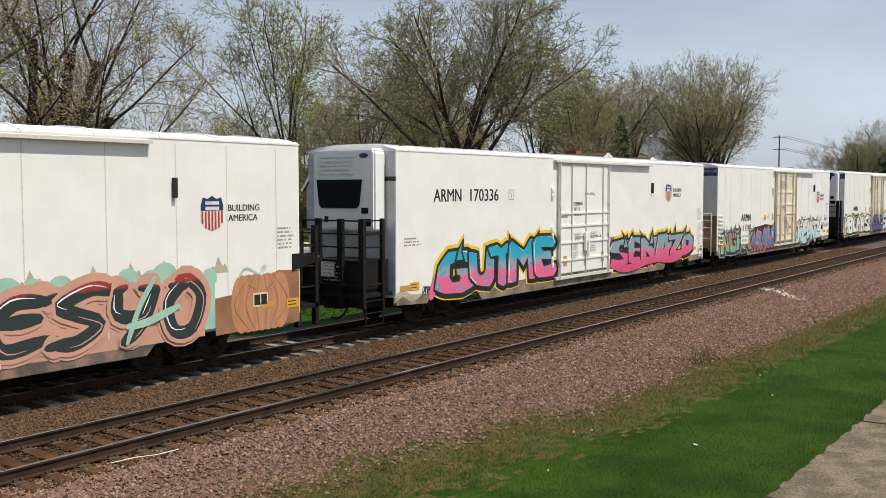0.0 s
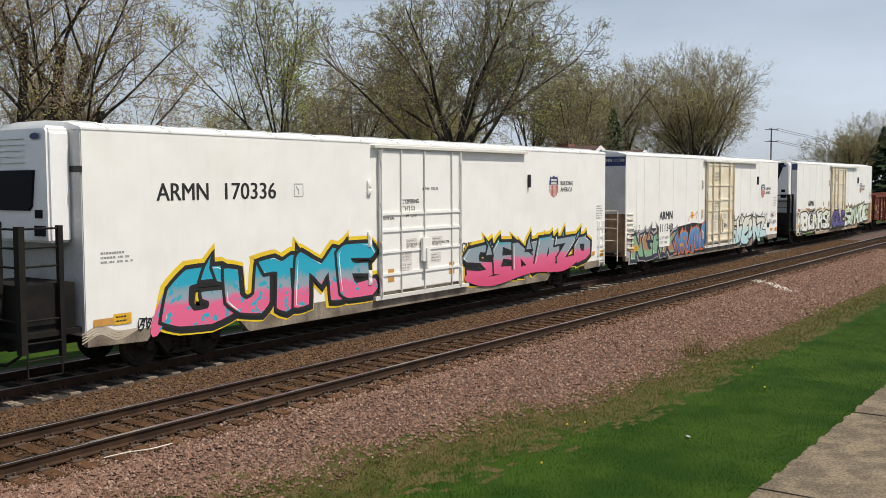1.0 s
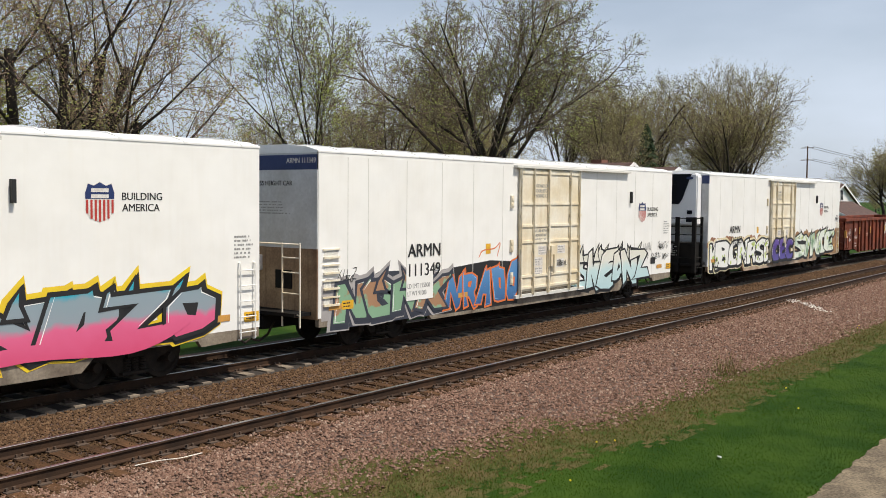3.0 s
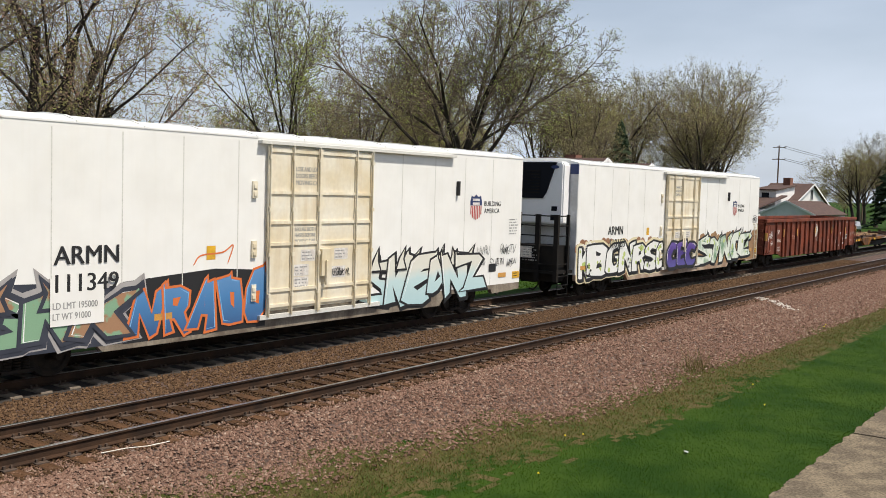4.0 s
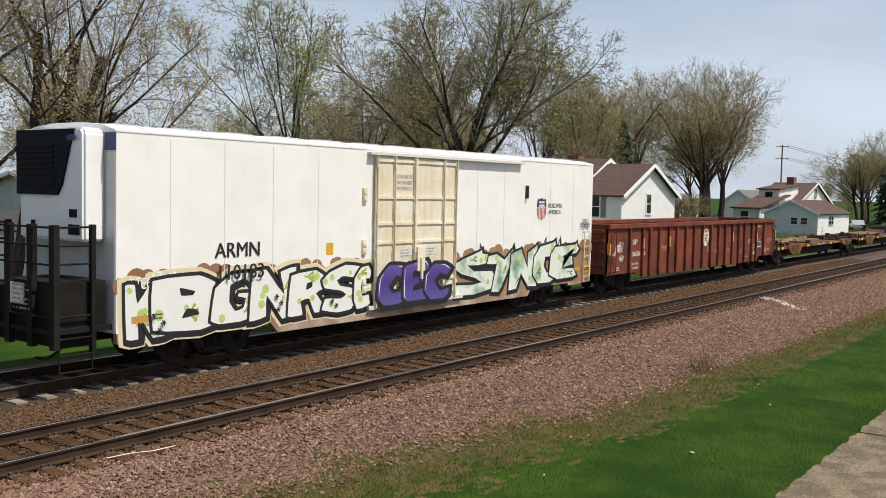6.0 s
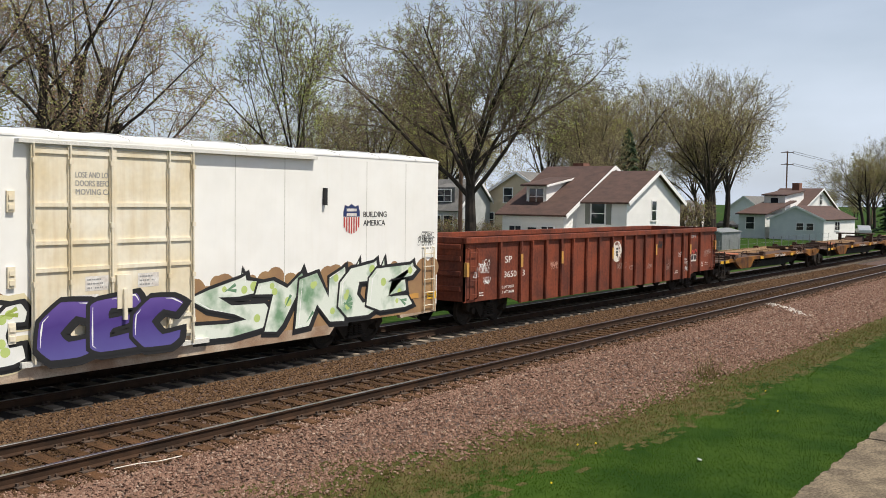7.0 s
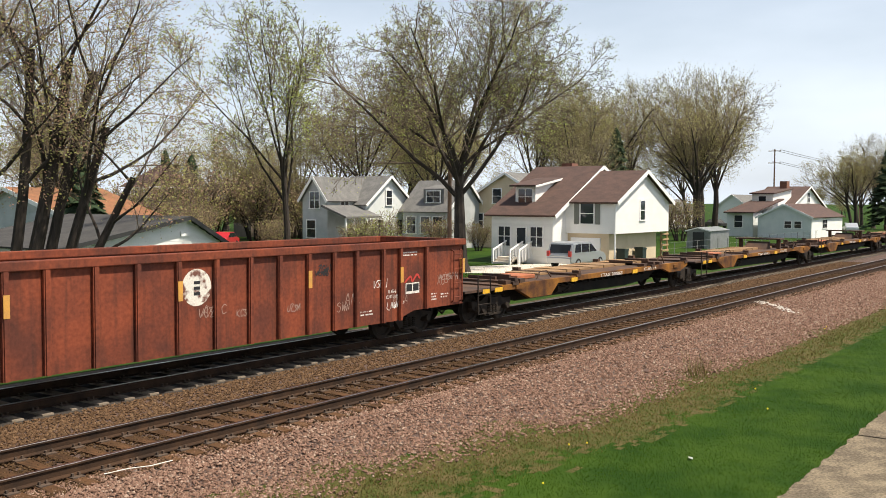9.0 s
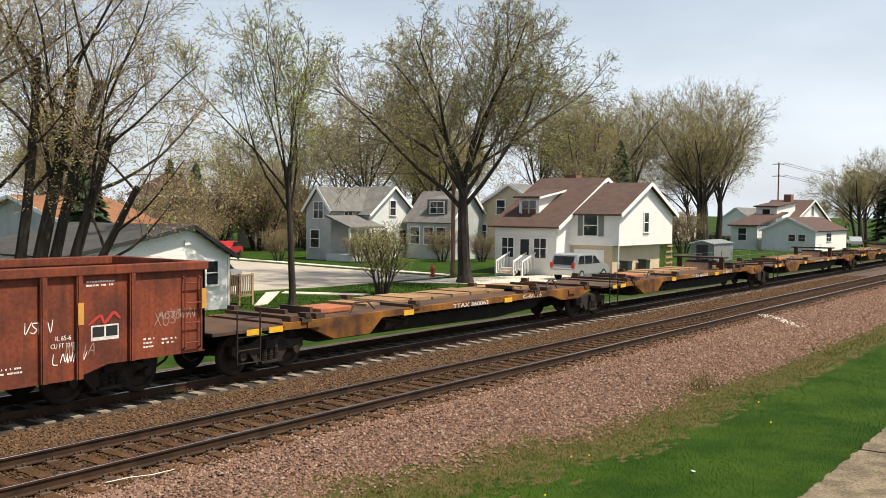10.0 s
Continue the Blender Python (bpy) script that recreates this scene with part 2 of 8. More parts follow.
M_REDCAR = mat("red_car_paint", (0.42, 0.02, 0.025), None, 2, 0.3, bump=0, grain=0.03)
M_HYD = mat("red_hydrant_paint", (0.4, 0.035, 0.02), None, 6, 0.6, bump=0.05)
M_BIN = mat("dark_green_plastic", (0.02, 0.035, 0.03), None, 4, 0.5, bump=0.02)
M_TIMBER = mat("bare_lumber", (0.42, 0.28, 0.15), (0.34, 0.22, 0.12), 2, 0.85, bump=0.1)
M_SHED = mat("galvanised_shed_sheet", (0.3, 0.31, 0.31), (0.24, 0.25, 0.25), 2, 0.5, 0.4, bump=0.03)
M_FENCE = mat("galvanised_wire", (0.3, 0.3, 0.29), None, 4, 0.5, 0.6, bump=0)
M_CHALK = mat("chalky_white_twig", (0.75, 0.7, 0.62), None, 6, 0.8, bump=0.1)
M_DANDEL = mat("dandelion_yellow", (0.8, 0.6, 0.02), None, 6, 0.8, bump=0)


# ---------------- mesh helpers ----------------
def part(name, bm, material, parent=None, label="", smooth=False):
    me = bpy.data.meshes.new(name)
    bm.to_mesh(me)
    bm.free()
    me.materials.append(material)
    if smooth:
        for p in me.polygons:
            p.use_smooth = True
    ob = new(name, me)
    ob.parent = parent
    return tagged(ob, label)


def piece(name, me, parent, m=None):
    ob = new(name, me)
    ob.parent = parent
    if m is not None:
        ob.matrix_basis = m
    return ob


def box(bm, x0, x1, y0, y1, z0, z1, m=None):
    v = [bm.verts.new((x, y, z)) for x in (x0, x1) for y in (y0, y1) for z in (z0, z1)]
    for f in ((0, 1, 3, 2), (4, 6, 7, 5), (0, 4, 5, 1), (2, 3, 7, 6), (0, 2, 6, 4), (1, 5, 7, 3)):
        bm.faces.new([v[i] for i in f])
    if m is not None:
        for a in v:
            a.co = m @ a.co
    return bm


def bbox(bm, x0, x1, y0, y1, z0, z1, r=0.02):
    """A box with bevelled edges."""
    t = bmesh.new()
    box(t, x0, x1, y0, y1, z0, z1)
    bmesh.ops.bevel(t, geom=t.edges[:], offset=r, segments=2, affect="EDGES", profile=0.6)
    join(bm, t)
    return bm


def join(bm, other):
    me = bpy.data.meshes.new("tmp")
    other.to_mesh(me)
    other.free()
    bm.from_mesh(me)
    bpy.data.meshes.remove(me)


def tube(bm, a, b, r0, r1=None, n=8):
    a, b = Vector(a), Vector(b)
    r1 = r0 if r1 is None else r1
    d = (b - a).normalized()
    u = d.orthogonal().normalized()
    w = d.cross(u)
    rings = [[bm.verts.new(c + r * (math.cos(2 * math.pi * i / n) * u + math.sin(2 * math.pi * i / n) * w)) for i in range(n)] for c, r in ((a, r0), (b, r1))]
    for i in range(n):
        bm.faces.new((rings[0][i], rings[0][(i + 1) % n], rings[1][(i + 1) % n], rings[1][i]))
    bm.faces.new(rings[0][::-1])
    bm.faces.new(rings[1])
    return bm


def rod(bm, pts, r, n=6):
    for a, b in zip(pts, pts[1:]):
        tube(bm, a, b, r, r, n)
    return bm


def prism(bm, poly, axis, lo, hi):
    """A polygon of (a, b) pushed along an axis: x takes (y, z), y takes (x, z), z takes (x, y)."""
    def at(a, b, c):
        return {"x": (c, a, b), "y": (a, c, b), "z": (a, b, c)}[axis]
    r0 = [bm.verts.new(at(a, b, lo)) for a, b in poly]
    r1 = [bm.verts.new(at(a, b, hi)) for a, b in poly]
    k = len(poly)
    for i in range(k):
        bm.faces.new((r0[i], r0[(i + 1) % k], r1[(i + 1) % k], r1[i]))
    bm.faces.new(r0[::-1])
    bm.faces.new(r1)
    bmesh.ops.recalc_face_normals(bm, faces=bm.faces[:])
    return bm


def thing(name, m, label, category, group="", kind=""):
    e = new(name)
    e.matrix_basis = m
    e.empty_display_size = 0.2
    return tagged(e, label, category, group, kind)


def B():
    return bmesh.new()


def bulk(name, verts, faces, material, label="", category="", kind="stuff", parent=None):
    me = bpy.data.meshes.new(name)
    me.from_pydata(verts, [], faces)
    me.materials.append(material)
    ob = new(name, me)
    ob.parent = parent
    return tagged(ob, label, category, "", kind)

# ---------------- ground and track ----------------
GROUND = -0.5
NEAR_Y, FAR_Y = 13.38, 17.98   # track centres


def edge_of_grass(x):
    """Ragged line where the verge meets the ballast bank."""
    return 8.55 + 1.75 * np.exp(-np.maximum(x - 9.0, -3) / 8.0) + 0.2 * np.sin(x * 0.6) + 0.13 * np.sin(x * 1.7 + 1) + 0.08 * np.sin(x * 4.1)


def ground_height(x, y):
    """Level land, with the ballast bank under both tracks."""
    if y < 9.0:
        return GROUND + 0.02
    if y < 11.6:
        return GROUND + 0.02 + (y - 9.0) / 2.6 * 0.26
    if y < 19.9:
        return -0.235
    if y < 21.8:
        return -0.235 - (y - 19.9) / 1.9 * 0.265
    return GROUND


def build_ground():
    xs = [-1500, -400, -120, -40] + [i * 1.0 for i in range(-20, 6)] + [6 + i * 0.2 for i in range(220)] + [float(i) for i in range(50, 110)] + [120, 150, 220, 400, 900, 2500]
    ys = [-900, -200, -60, -20, -8, 0, 3, 6, 6.6] + [7 + 0.12 * i for i in range(33)] + [11.2, 11.6, 12.4, 14.3, 15, 15.7, 16.4, 16.95, 19.2, 19.9, 20.8, 21.8, 26, 34, 45, 60, 90, 150, 300, 800, 2500]
    verts = [(x, y, ground_height(x, y) + (random.uniform(-0.015, 0.015) if 9.2 < y < 11.5 else 0)) for y in ys for x in xs]
    w = len(xs)
    faces = [(j * w + i, j * w + i + 1, (j + 1) * w + i + 1, (j + 1) * w + i) for j in range(len(ys) - 1) for i in range(w - 1)]
    ob = bulk("ground", verts, faces, M_GRASS, "green spring lawn and land reaching the horizon", "ground", "structure")
    for m in (M_BALLAST, M_SOIL, M_SHADEBED):
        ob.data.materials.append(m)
    for p in ob.data.polygons:
        c = p.center
        d = c.y - edge_of_grass(c.x) + 0.35 * math.sin(c.x * 0.9) * math.sin(c.x * 2.3 + c.y * 2)
        if 7.0 < c.y < 11.2 and c.x < 60 and d < 0.25 and random.random() < min(1.0, max(0.0, (d + 2.5) / 1.3)):
            p.material_index = 2
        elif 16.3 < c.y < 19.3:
            # far trackbed, coloured near black for the shade beneath the cars
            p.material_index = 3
        elif edge_of_grass(c.x) < c.y < 21.2:
            p.material_index = 1
    return ob


def rail_mesh(y, name, parent):
    bm = B()
    prof = [(-0.075, -0.185), (0.075, -0.185), (0.075, -0.17), (0.012, -0.15), (0.012, -0.045), (0.036, -0.035), (0.036, -0.006), (-0.036, -0.006), (-0.036, -0.035), (-0.012, -0.045), (-0.012, -0.15), (-0.075, -0.17)]
    prism(bm, [(y + a, b) for a, b in prof], "x", -60, 600)
    r = part(name, bm, M_RAIL, parent)
    bm = B()
    prism(bm, [(y - 0.034, -0.006), (y + 0.034, -0.006), (y + 0.03, 0.0), (y - 0.03, 0.0)], "x", -60, 600)
    part("running_surface", bm, M_RAILTOP, r, "bright worn rail head")


def build_track(name, yc, wooden, label):
    tr = thing(name, pose(0, 0, 0), label, "railway track", kind="structure")
    for s in (-0.754, 0.754):
        rail_mesh(yc + s, "rail", tr)
    step, x0, x1 = (0.495, 4.2, 110) if wooden else (0.6096, 3.0, 120)
    bm = B()
    if wooden:
        box(bm, -0.115, 0.115, -1.3, 1.3, -0.36, -0.197)
    else:
        prism(bm, [(-0.14, -0.4), (0.14, -0.4), (0.115, -0.2), (-0.115, -0.2)], "y", -1.3, 1.3)
    me = bpy.data.meshes.new("tie")
    bm.to_mesh(me)
    bm.free()
    me.materials.append(M_TIE if wooden else M_CTIE)
    bm = B()
    for s in (-0.754, 0.754):
        box(bm, -0.1, 0.1, s - 0.19, s + 0.19, -0.197, -0.18)
        for sx in (-0.055, 0.055):
            for sy in (-0.1, 0.1):
                box(bm, sx - 0.016, sx + 0.016, s + sy - 0.02, s + sy + 0.02, -0.185, -0.135)
    pl = bpy.data.meshes.new("fastening")
    bm.to_mesh(pl)
    bm.free()
    pl.materials.append(M_PLATE)
    x = x0
    rnd = random.Random(5)
    while x < x1:
        j = rnd.uniform(-0.03, 0.03) if wooden else 0
        m = pose(x + j, yc + (rnd.uniform(-0.04, 0.04) if wooden else 0), 0, 0, 0, rnd.uniform(-1.5, 1.5) if wooden else 0)
        piece("tie", me, tr, m)
        if x < 75:
            piece("tie_plate" if wooden else "rail_clip", pl, tr, pose(x + j, yc, 0))
        x += step


def scatter_stones(name, n, xr, yr, size, material, label, far_bias=1.0, seed=1, keep=None, lift=0.0):
    """Loose stones as jittered octahedra; more of them near the low end of xr."""
    g = np.random.default_rng(seed)
    u = g.random(n) ** far_bias
    x, y = xr[0] + (xr[1] - xr[0]) * u, g.uniform(*yr, n)
    if keep is not None:
        ok = keep(x, y)
        x, y = x[ok], y[ok]
        n = len(x)
    z = np.array([ground_height(a, b) for a, b in zip(x, y)])
    base = np.array([(1, 0, 0), (-1, 0, 0), (0, 1, 0), (0, -1, 0), (0, 0, 1), (0, 0, -1)], float)
    s = size * g.uniform(0.55, 1.35, (n, 1, 1)) * (1 + 0.018 * (x - xr[0]))[:, None, None]
    v = base[None] * s * g.uniform(0.6, 1.2, (n, 6, 3)) + g.normal(0, 0.2, (n, 6, 3)) * s
    a = g.uniform(0, 6.28, n)
    c, d = np.cos(a)[:, None], np.sin(a)[:, None]
    v = np.stack([v[..., 0] * c - v[..., 1] * d, v[..., 0] * d + v[..., 1] * c, v[..., 2] * 0.75], -1)
    v += np.stack([x, y, z + lift + size * 0.35 + g.uniform(-0.2, 0.5, n) * size], -1)[:, None, :]
    tri = np.array([(0, 2, 4), (2, 1, 4), (1, 3, 4), (3, 0, 4), (2, 0, 5), (1, 2, 5), (3, 1, 5), (0, 3, 5)])
    f = (tri[None] + 6 * np.arange(n)[:, None, None]).reshape(-1, 3)
    return bulk(name, v.reshape(-1, 3).tolist(), f.tolist(), material, label, "ballast")


def scatter_blades(name, n, xr, yr, height, width, material, label, far_bias=1.0, seed=2, keep=None, lean=0.35):
    g = np.random.default_rng(seed)
    u = g.random(n) ** far_bias
    x, y = xr[0] + (xr[1] - xr[0]) * u, g.uniform(*yr, n)
    if keep is not None:
        ok = keep(x, y, g)
        x, y = x[ok], y[ok]
        n = len(x)
    z = np.array([ground_height(a, b) for a, b in zip(x, y)]) - 0.01
    far = 1 + 0.02 * (x - xr[0])
    a = g.uniform(0, 6.28, n)
    h, w = height * g.uniform(0.5, 1.3, n), width * g.uniform(0.6, 1.3, n) * far
    lx, ly = g.normal(0, lean, n) * h, g.normal(0, lean, n) * h
    p0 = np.stack([x - np.cos(a) * w, y - np.sin(a) * w, z], -1)
    p1 = np.stack([x + np.cos(a) * w, y + np.sin(a) * w, z], -1)
    p2 = np.stack([x + lx, y + ly, z + h], -1)
    v = np.stack([p0, p1, p2], 1).reshape(-1, 3)
    f = np.arange(3 * n).reshape(-1, 3)
    return bulk(name, v.tolist(), f.tolist(), material, label, "grass")


build_ground()

# ---------------- train ----------------
TRAIN_Y, HALF = 17.90, 1.61
CARS, WHEELS = [], []


def travel(t):
    """Metres that the train has gone since the clip began."""
    return 9.25 * t + 0.035 * t * t


def car_thing(name, x, label, category):
    e = thing(name, pose(x, TRAIN_Y, 0), label, category, "cars of the freight train")
    CARS.append((e, x))
    return e


WHEEL_MESH = []


def wheelset_mesh():
    if not WHEEL_MESH:
        bm = B()
        for s in (-1, 1):
            prof = [(0.0, 0.09), (0.10, 0.09), (0.14, 0.03), (0.33, 0.03), (0.36, 0.075), (0.455, 0.065), (0.485, -0.03), (0.455, -0.06), (0.36, -0.06), (0.33, -0.01), (0.14, -0.01), (0.10, -0.06), (0.0, -0.06)]
            n = 28
            rings = []
            for r, d in prof:
                rings.append([bm.verts.new((r * math.cos(2 * math.pi * i / n), s * (0.754 + d), r * math.sin(2 * math.pi * i / n))) for i in range(n)])
            for a, b in zip(rings, rings[1:]):
                for i in range(n):
                    bm.faces.new((a[i], a[(i + 1) % n], b[(i + 1) % n], b[i]))
            for k in range(3):      # bolts on the bearing cap, so that the turn shows
                c = 2 * math.pi * k / 3
                box(bm, 0.06 * math.cos(c) - 0.02, 0.06 * math.cos(c) + 0.02, s * 1.06 - 0.02, s * 1.06 + 0.02, 0.06 * math.sin(c) - 0.02, 0.06 * math.sin(c) + 0.02)
        tube(bm, (0, -1.05, 0), (0, 1.05, 0), 0.075, n=12)
        for s in (-1, 1):
            tube(bm, (0, s * 0.92, 0), (0, s * 1.06, 0), 0.12, n=14)
        bmesh.ops.recalc_face_normals(bm, faces=bm.faces[:])
        me = bpy.data.meshes.new("wheelset")
        bm.to_mesh(me)
        bm.free()
        me.materials.append(M_WHEEL)
        WHEEL_MESH.append(me)
    return WHEEL_MESH[0]


def truck(car, x, material=None):
    """A three-piece bogie with its two wheelsets."""
    bm = B()
    for s in (-1, 1):
        y0, y1 = sorted((s * 0.93, s * 1.08))
        prism(bm, [(-1.15, 0.52), (-1.15, 0.72), (-0.62, 0.72), (-0.3, 0.86), (0.3, 0.86), (0.62, 0.72), (1.15, 0.72), (1.15, 0.52), (0.98, 0.42), (0.8, 0.52), (0.62, 0.5), (0.36, 0.2), (-0.36, 0.2), (-0.62, 0.5), (-0.8, 0.52), (-0.98, 0.42)], "y", y0, y1)
        for k in (-0.18, 0.0, 0.18):     # springs
            for i in range(5):
                tube(bm, (k, s * 1.11, 0.3 + 0.055 * i), (k, s * 1.11, 0.335 + 0.055 * i), 0.075, n=10)
        box(bm, -0.34, 0.34, min(s * 1.0, s * 1.2), max(s * 1.0, s * 1.2), 0.24, 0.29)
        box(bm, -0.2, 0.2, min(s * 1.02, s * 1.18), max(s * 1.02, s * 1.18), 0.58, 0.8)
        for a in (-0.87, 0.87):
            tube(bm, (a, s * 1.06, 0.46), (a, s * 1.16, 0.46), 0.12, 0.1, n=12)
    box(bm, -0.22, 0.22, -1.0, 1.0, 0.55, 0.8)
    for a in (-0.5, 0.5):
        box(bm, a - 0.06, a + 0.06, -0.9, 0.9, 0.35, 0.47)
    tr = part("truck", bm, material or M_WHEEL, car, "grimy cast steel bogie")
    tr.matrix_basis = pose(x, 0, 0)
    for a in (-0.87, 0.87):
        w = piece("wheelset", wheelset_mesh(), tr, pose(a, 0, 0.46))
        WHEELS.append((w, a))
    return tr


def coupler(car, x, s):
    bm = B()
    box(bm, min(x, x + s * 0.55), max(x, x + s * 0.55), -0.1, 0.1, 0.78, 1.0)
    bbox(bm, min(x + s * 0.45, x + s * 0.82), max(x + s * 0.45, x + s * 0.82), -0.17, 0.17, 0.72, 1.04, 0.04)
    rod(bm, [(x + s * 0.1, -0.3, 0.8), (x + s * 0.35, -0.34, 0.5), (x + s * 0.6, -0.3, 0.36), (x + s * 0.8, -0.25, 0.42)], 0.03)
    part("coupler", bm, M_WHEEL, car, "rusty knuckle coupler with air hose")


def gradient(name, stops, lo, hi, rough=0.6, wobble=0.25, spots=None):
    """Spray paint whose colour changes with height on the car."""
    m = bpy.data.materials.new(name)
    m.use_nodes = True
    n, l = m.node_tree.nodes, m.node_tree.links
    p = n["Principled BSDF"]
    p.inputs["Roughness"].default_value = rough
    co, sep, noi = n.new("ShaderNodeTexCoord"), n.new("ShaderNodeSeparateXYZ"), n.new("ShaderNodeTexNoise")
    noi.inputs["Scale"].default_value, noi.inputs["Detail"].default_value = 2.2, 4
    l.new(co.outputs["Object"], sep.inputs[0])
    l.new(co.outputs["Object"], noi.inputs["Vector"])
    add = n.new("ShaderNodeMath")
    add.operation = "MULTIPLY_ADD"
    add.inputs[1].default_value = wobble * (hi - lo)
    l.new(noi.outputs[0], add.inputs[0])
    l.new(sep.outputs["Z"], add.inputs[2])
    r = n.new("ShaderNodeMapRange")
    r.inputs["From Min"].default_value, r.inputs["From Max"].default_value = lo + wobble * (hi - lo) * 0.5, hi + wobble * (hi - lo) * 0.5
    l.new(add.outputs[0], r.inputs["Value"])
    ramp = n.new("ShaderNodeValToRGB")
    el = ramp.color_ramp.elements
    while len(el) < len(stops):
        el.new(0.5)
    for e, (pos, c) in zip(el, stops):
        e.position, e.color = pos, (*c, 1)
    l.new(r.outputs[0], ramp.inputs[0])
    out = ramp.outputs[0]
    if spots:
        vor = n.new("ShaderNodeTexNoise")
        vor.inputs["Scale"].default_value, vor.inputs["Detail"].default_value = spots[1], 1
        l.new(co.outputs["Object"], vor.inputs["Vector"])
        mr = n.new("ShaderNodeMapRange")
        mr.inputs["From Min"].default_value, mr.inputs["From Max"].default_value = 0.6, 0.63
        l.new(vor.outputs[0], mr.inputs["Value"])
        mx = n.new("ShaderNodeMixRGB")
        mx.inputs[2].default_value = (*spots[0], 1)
        l.new(mr.outputs[0], mx.inputs[0])
        l.new(out, mx.inputs[1])
        out = mx.outputs[0]
    l.new(out, p.inputs["Base Color"])
    return m


LETTERS = {
    "G": [[(0.95, 0.8), (0.55, 1), (0.05, 0.6), (0.2, 0.1), (0.7, 0), (1, 0.2), (0.95, 0.5), (0.55, 0.45)]],
    "U": [[(0.05, 1), (0.08, 0.35), (0.4, 0), (0.8, 0.2), (0.95, 1)]],
    "Y": [[(0, 1), (0.2, 0.5), (0.6, 0.5), (0.95, 1)], [(0.9, 0.95), (0.7, 0.3), (0.3, 0)]],
    "T": [[(0, 0.9), (0.5, 1), (1, 0.95)], [(0.55, 0.95), (0.45, 0.4), (0.55, 0)]],
    "M": [[(0, 0), (0.12, 0.95), (0.48, 0.35), (0.85, 1), (1, 0)]],
    "E": [[(1, 0.95), (0.3, 0.95), (0.02, 0.5), (0.3, 0.03), (1, 0.1)], [(0.1, 0.5), (0.85, 0.55)]],
    "S": [[(1, 0.85), (0.5, 1), (0.05, 0.75), (0.45, 0.52), (0.95, 0.3), (0.6, 0), (0, 0.12)]],
    "W": [[(0, 1), (0.22, 0.02), (0.5, 0.6), (0.75, 0), (1, 1)]],
    "Z": [[(0, 0.95), (0.95, 1), (0.1, 0.08), (1, 0)]],
    "O": [[(0.5, 1), (0.05, 0.6), (0.25, 0.05), (0.75, 0.05), (0.97, 0.55), (0.5, 1), (0.3, 0.9)]],
    "R": [[(0, 0), (0.08, 0.95), (0.75, 1), (0.85, 0.65), (0.15, 0.48)], [(0.4, 0.5), (0.75, 0.2), (1, 0)]],
    "B": [[(0.02, 0), (0.05, 1), (0.75, 0.95), (0.75, 0.6), (0.15, 0.52), (0.9, 0.45), (0.9, 0.08), (0.05, 0.02)]],
    "N": [[(0, 0), (0.1, 1), (0.85, 0.05), (0.95, 1)]],
    "A": [[(0, 0), (0.45, 1), (0.95, 0)], [(0.2, 0.38), (0.75, 0.38)]],
    "K": [[(0.05, 0), (0.08, 1)], [(0.95, 1), (0.15, 0.5), (1, 0)]],
    "C": [[(0.95, 0.85), (0.5, 1), (0.05, 0.55), (0.35, 0.02), (1, 0.15)]],
    "D": [[(0.05, 0.02), (0.05, 0.98), (0.7, 0.9), (0.95, 0.5), (0.65, 0.08), (0.05, 0.02)]],
    "V": [[(0, 1), (0.45, 0), (1, 1)]],
    "I": [[(0.5, 1), (0.5, 0)]],
    "L": [[(0.05, 1), (0.08, 0.05), (1, 0)]],
    "X": [[(0, 1), (1, 0)], [(0.95, 1), (0, 0)]],
    "H": [[(0.02, 1), (0.05, 0)], [(0.95, 1), (0.98, 0)], [(0.05, 0.5), (0.95, 0.55)]],
    "3": [[(0, 0.95), (0.9, 0.9), (0.35, 0.55), (0.95, 0.3), (0.5, 0), (0, 0.1)]],
}


def curve_points(pts, k=5):
    """A smooth line through the points."""
    p = [Vector((*a, 0)) for a in pts]
    p = [2 * p[0] - p[1]] + p + [2 * p[-1] - p[-2]]
    out = []
    for a, b, c, d in zip(p, p[1:], p[2:], p[3:]):
        for i in range(k):
            t = i / k
            out.append(0.5 * (2 * b + (c - a) * t + (2 * a - 5 * b + 4 * c - d) * t * t + (3 * b - a - 3 * c + d) * t ** 3))
    return [(v.x, v.y) for v in out] + [tuple(pts[-1])]


def ribbon(bm, pts, w, y, square=False, taper=0.0):
    """A flat painted stroke on a car's side, facing -y, with rounded or pointed ends."""
    n = len(pts)
    if n < 2:
        return
    left, right = [], []
    for i, (x, z) in enumerate(pts):
        a, b = pts[max(0, i - 1)], pts[min(n - 1, i + 1)]
        dx, dz = b[0] - a[0], b[1] - a[1]
        k = math.hypot(dx, dz) or 1
        e = min(i, n - 1 - i)
        f = (1 if square else (0.62, 0.88, 1)[min(e, 2)]) * (1 - taper * abs(2 * i / (n - 1) - 1))
        yy = y - 0.00002 * i
        left.append(bm.verts.new((x - dz / k * w / 2 * f, yy, z + dx / k * w / 2 * f)))
        right.append(bm.verts.new((x + dz / k * w / 2 * f, yy, z - dx / k * w / 2 * f)))
    for i in range(n - 1):
        fc = bm.faces.new((right[i], right[i + 1], left[i + 1], left[i]))
        if fc.normal.y > 0:
            fc.normal_flip()
    if not square:
        for end, other in ((0, min(1, n - 1)), (n - 1, max(0, n - 2))):
            dx, dz = pts[end][0] - pts[other][0], pts[end][1] - pts[other][1]
            k = math.hypot(dx, dz) or 1
            c = bm.verts.new((pts[end][0] + dx / k * w * 0.22, y, pts[end][1] + dz / k * w * 0.22))
            bm.faces.new((left[end], right[end], c))


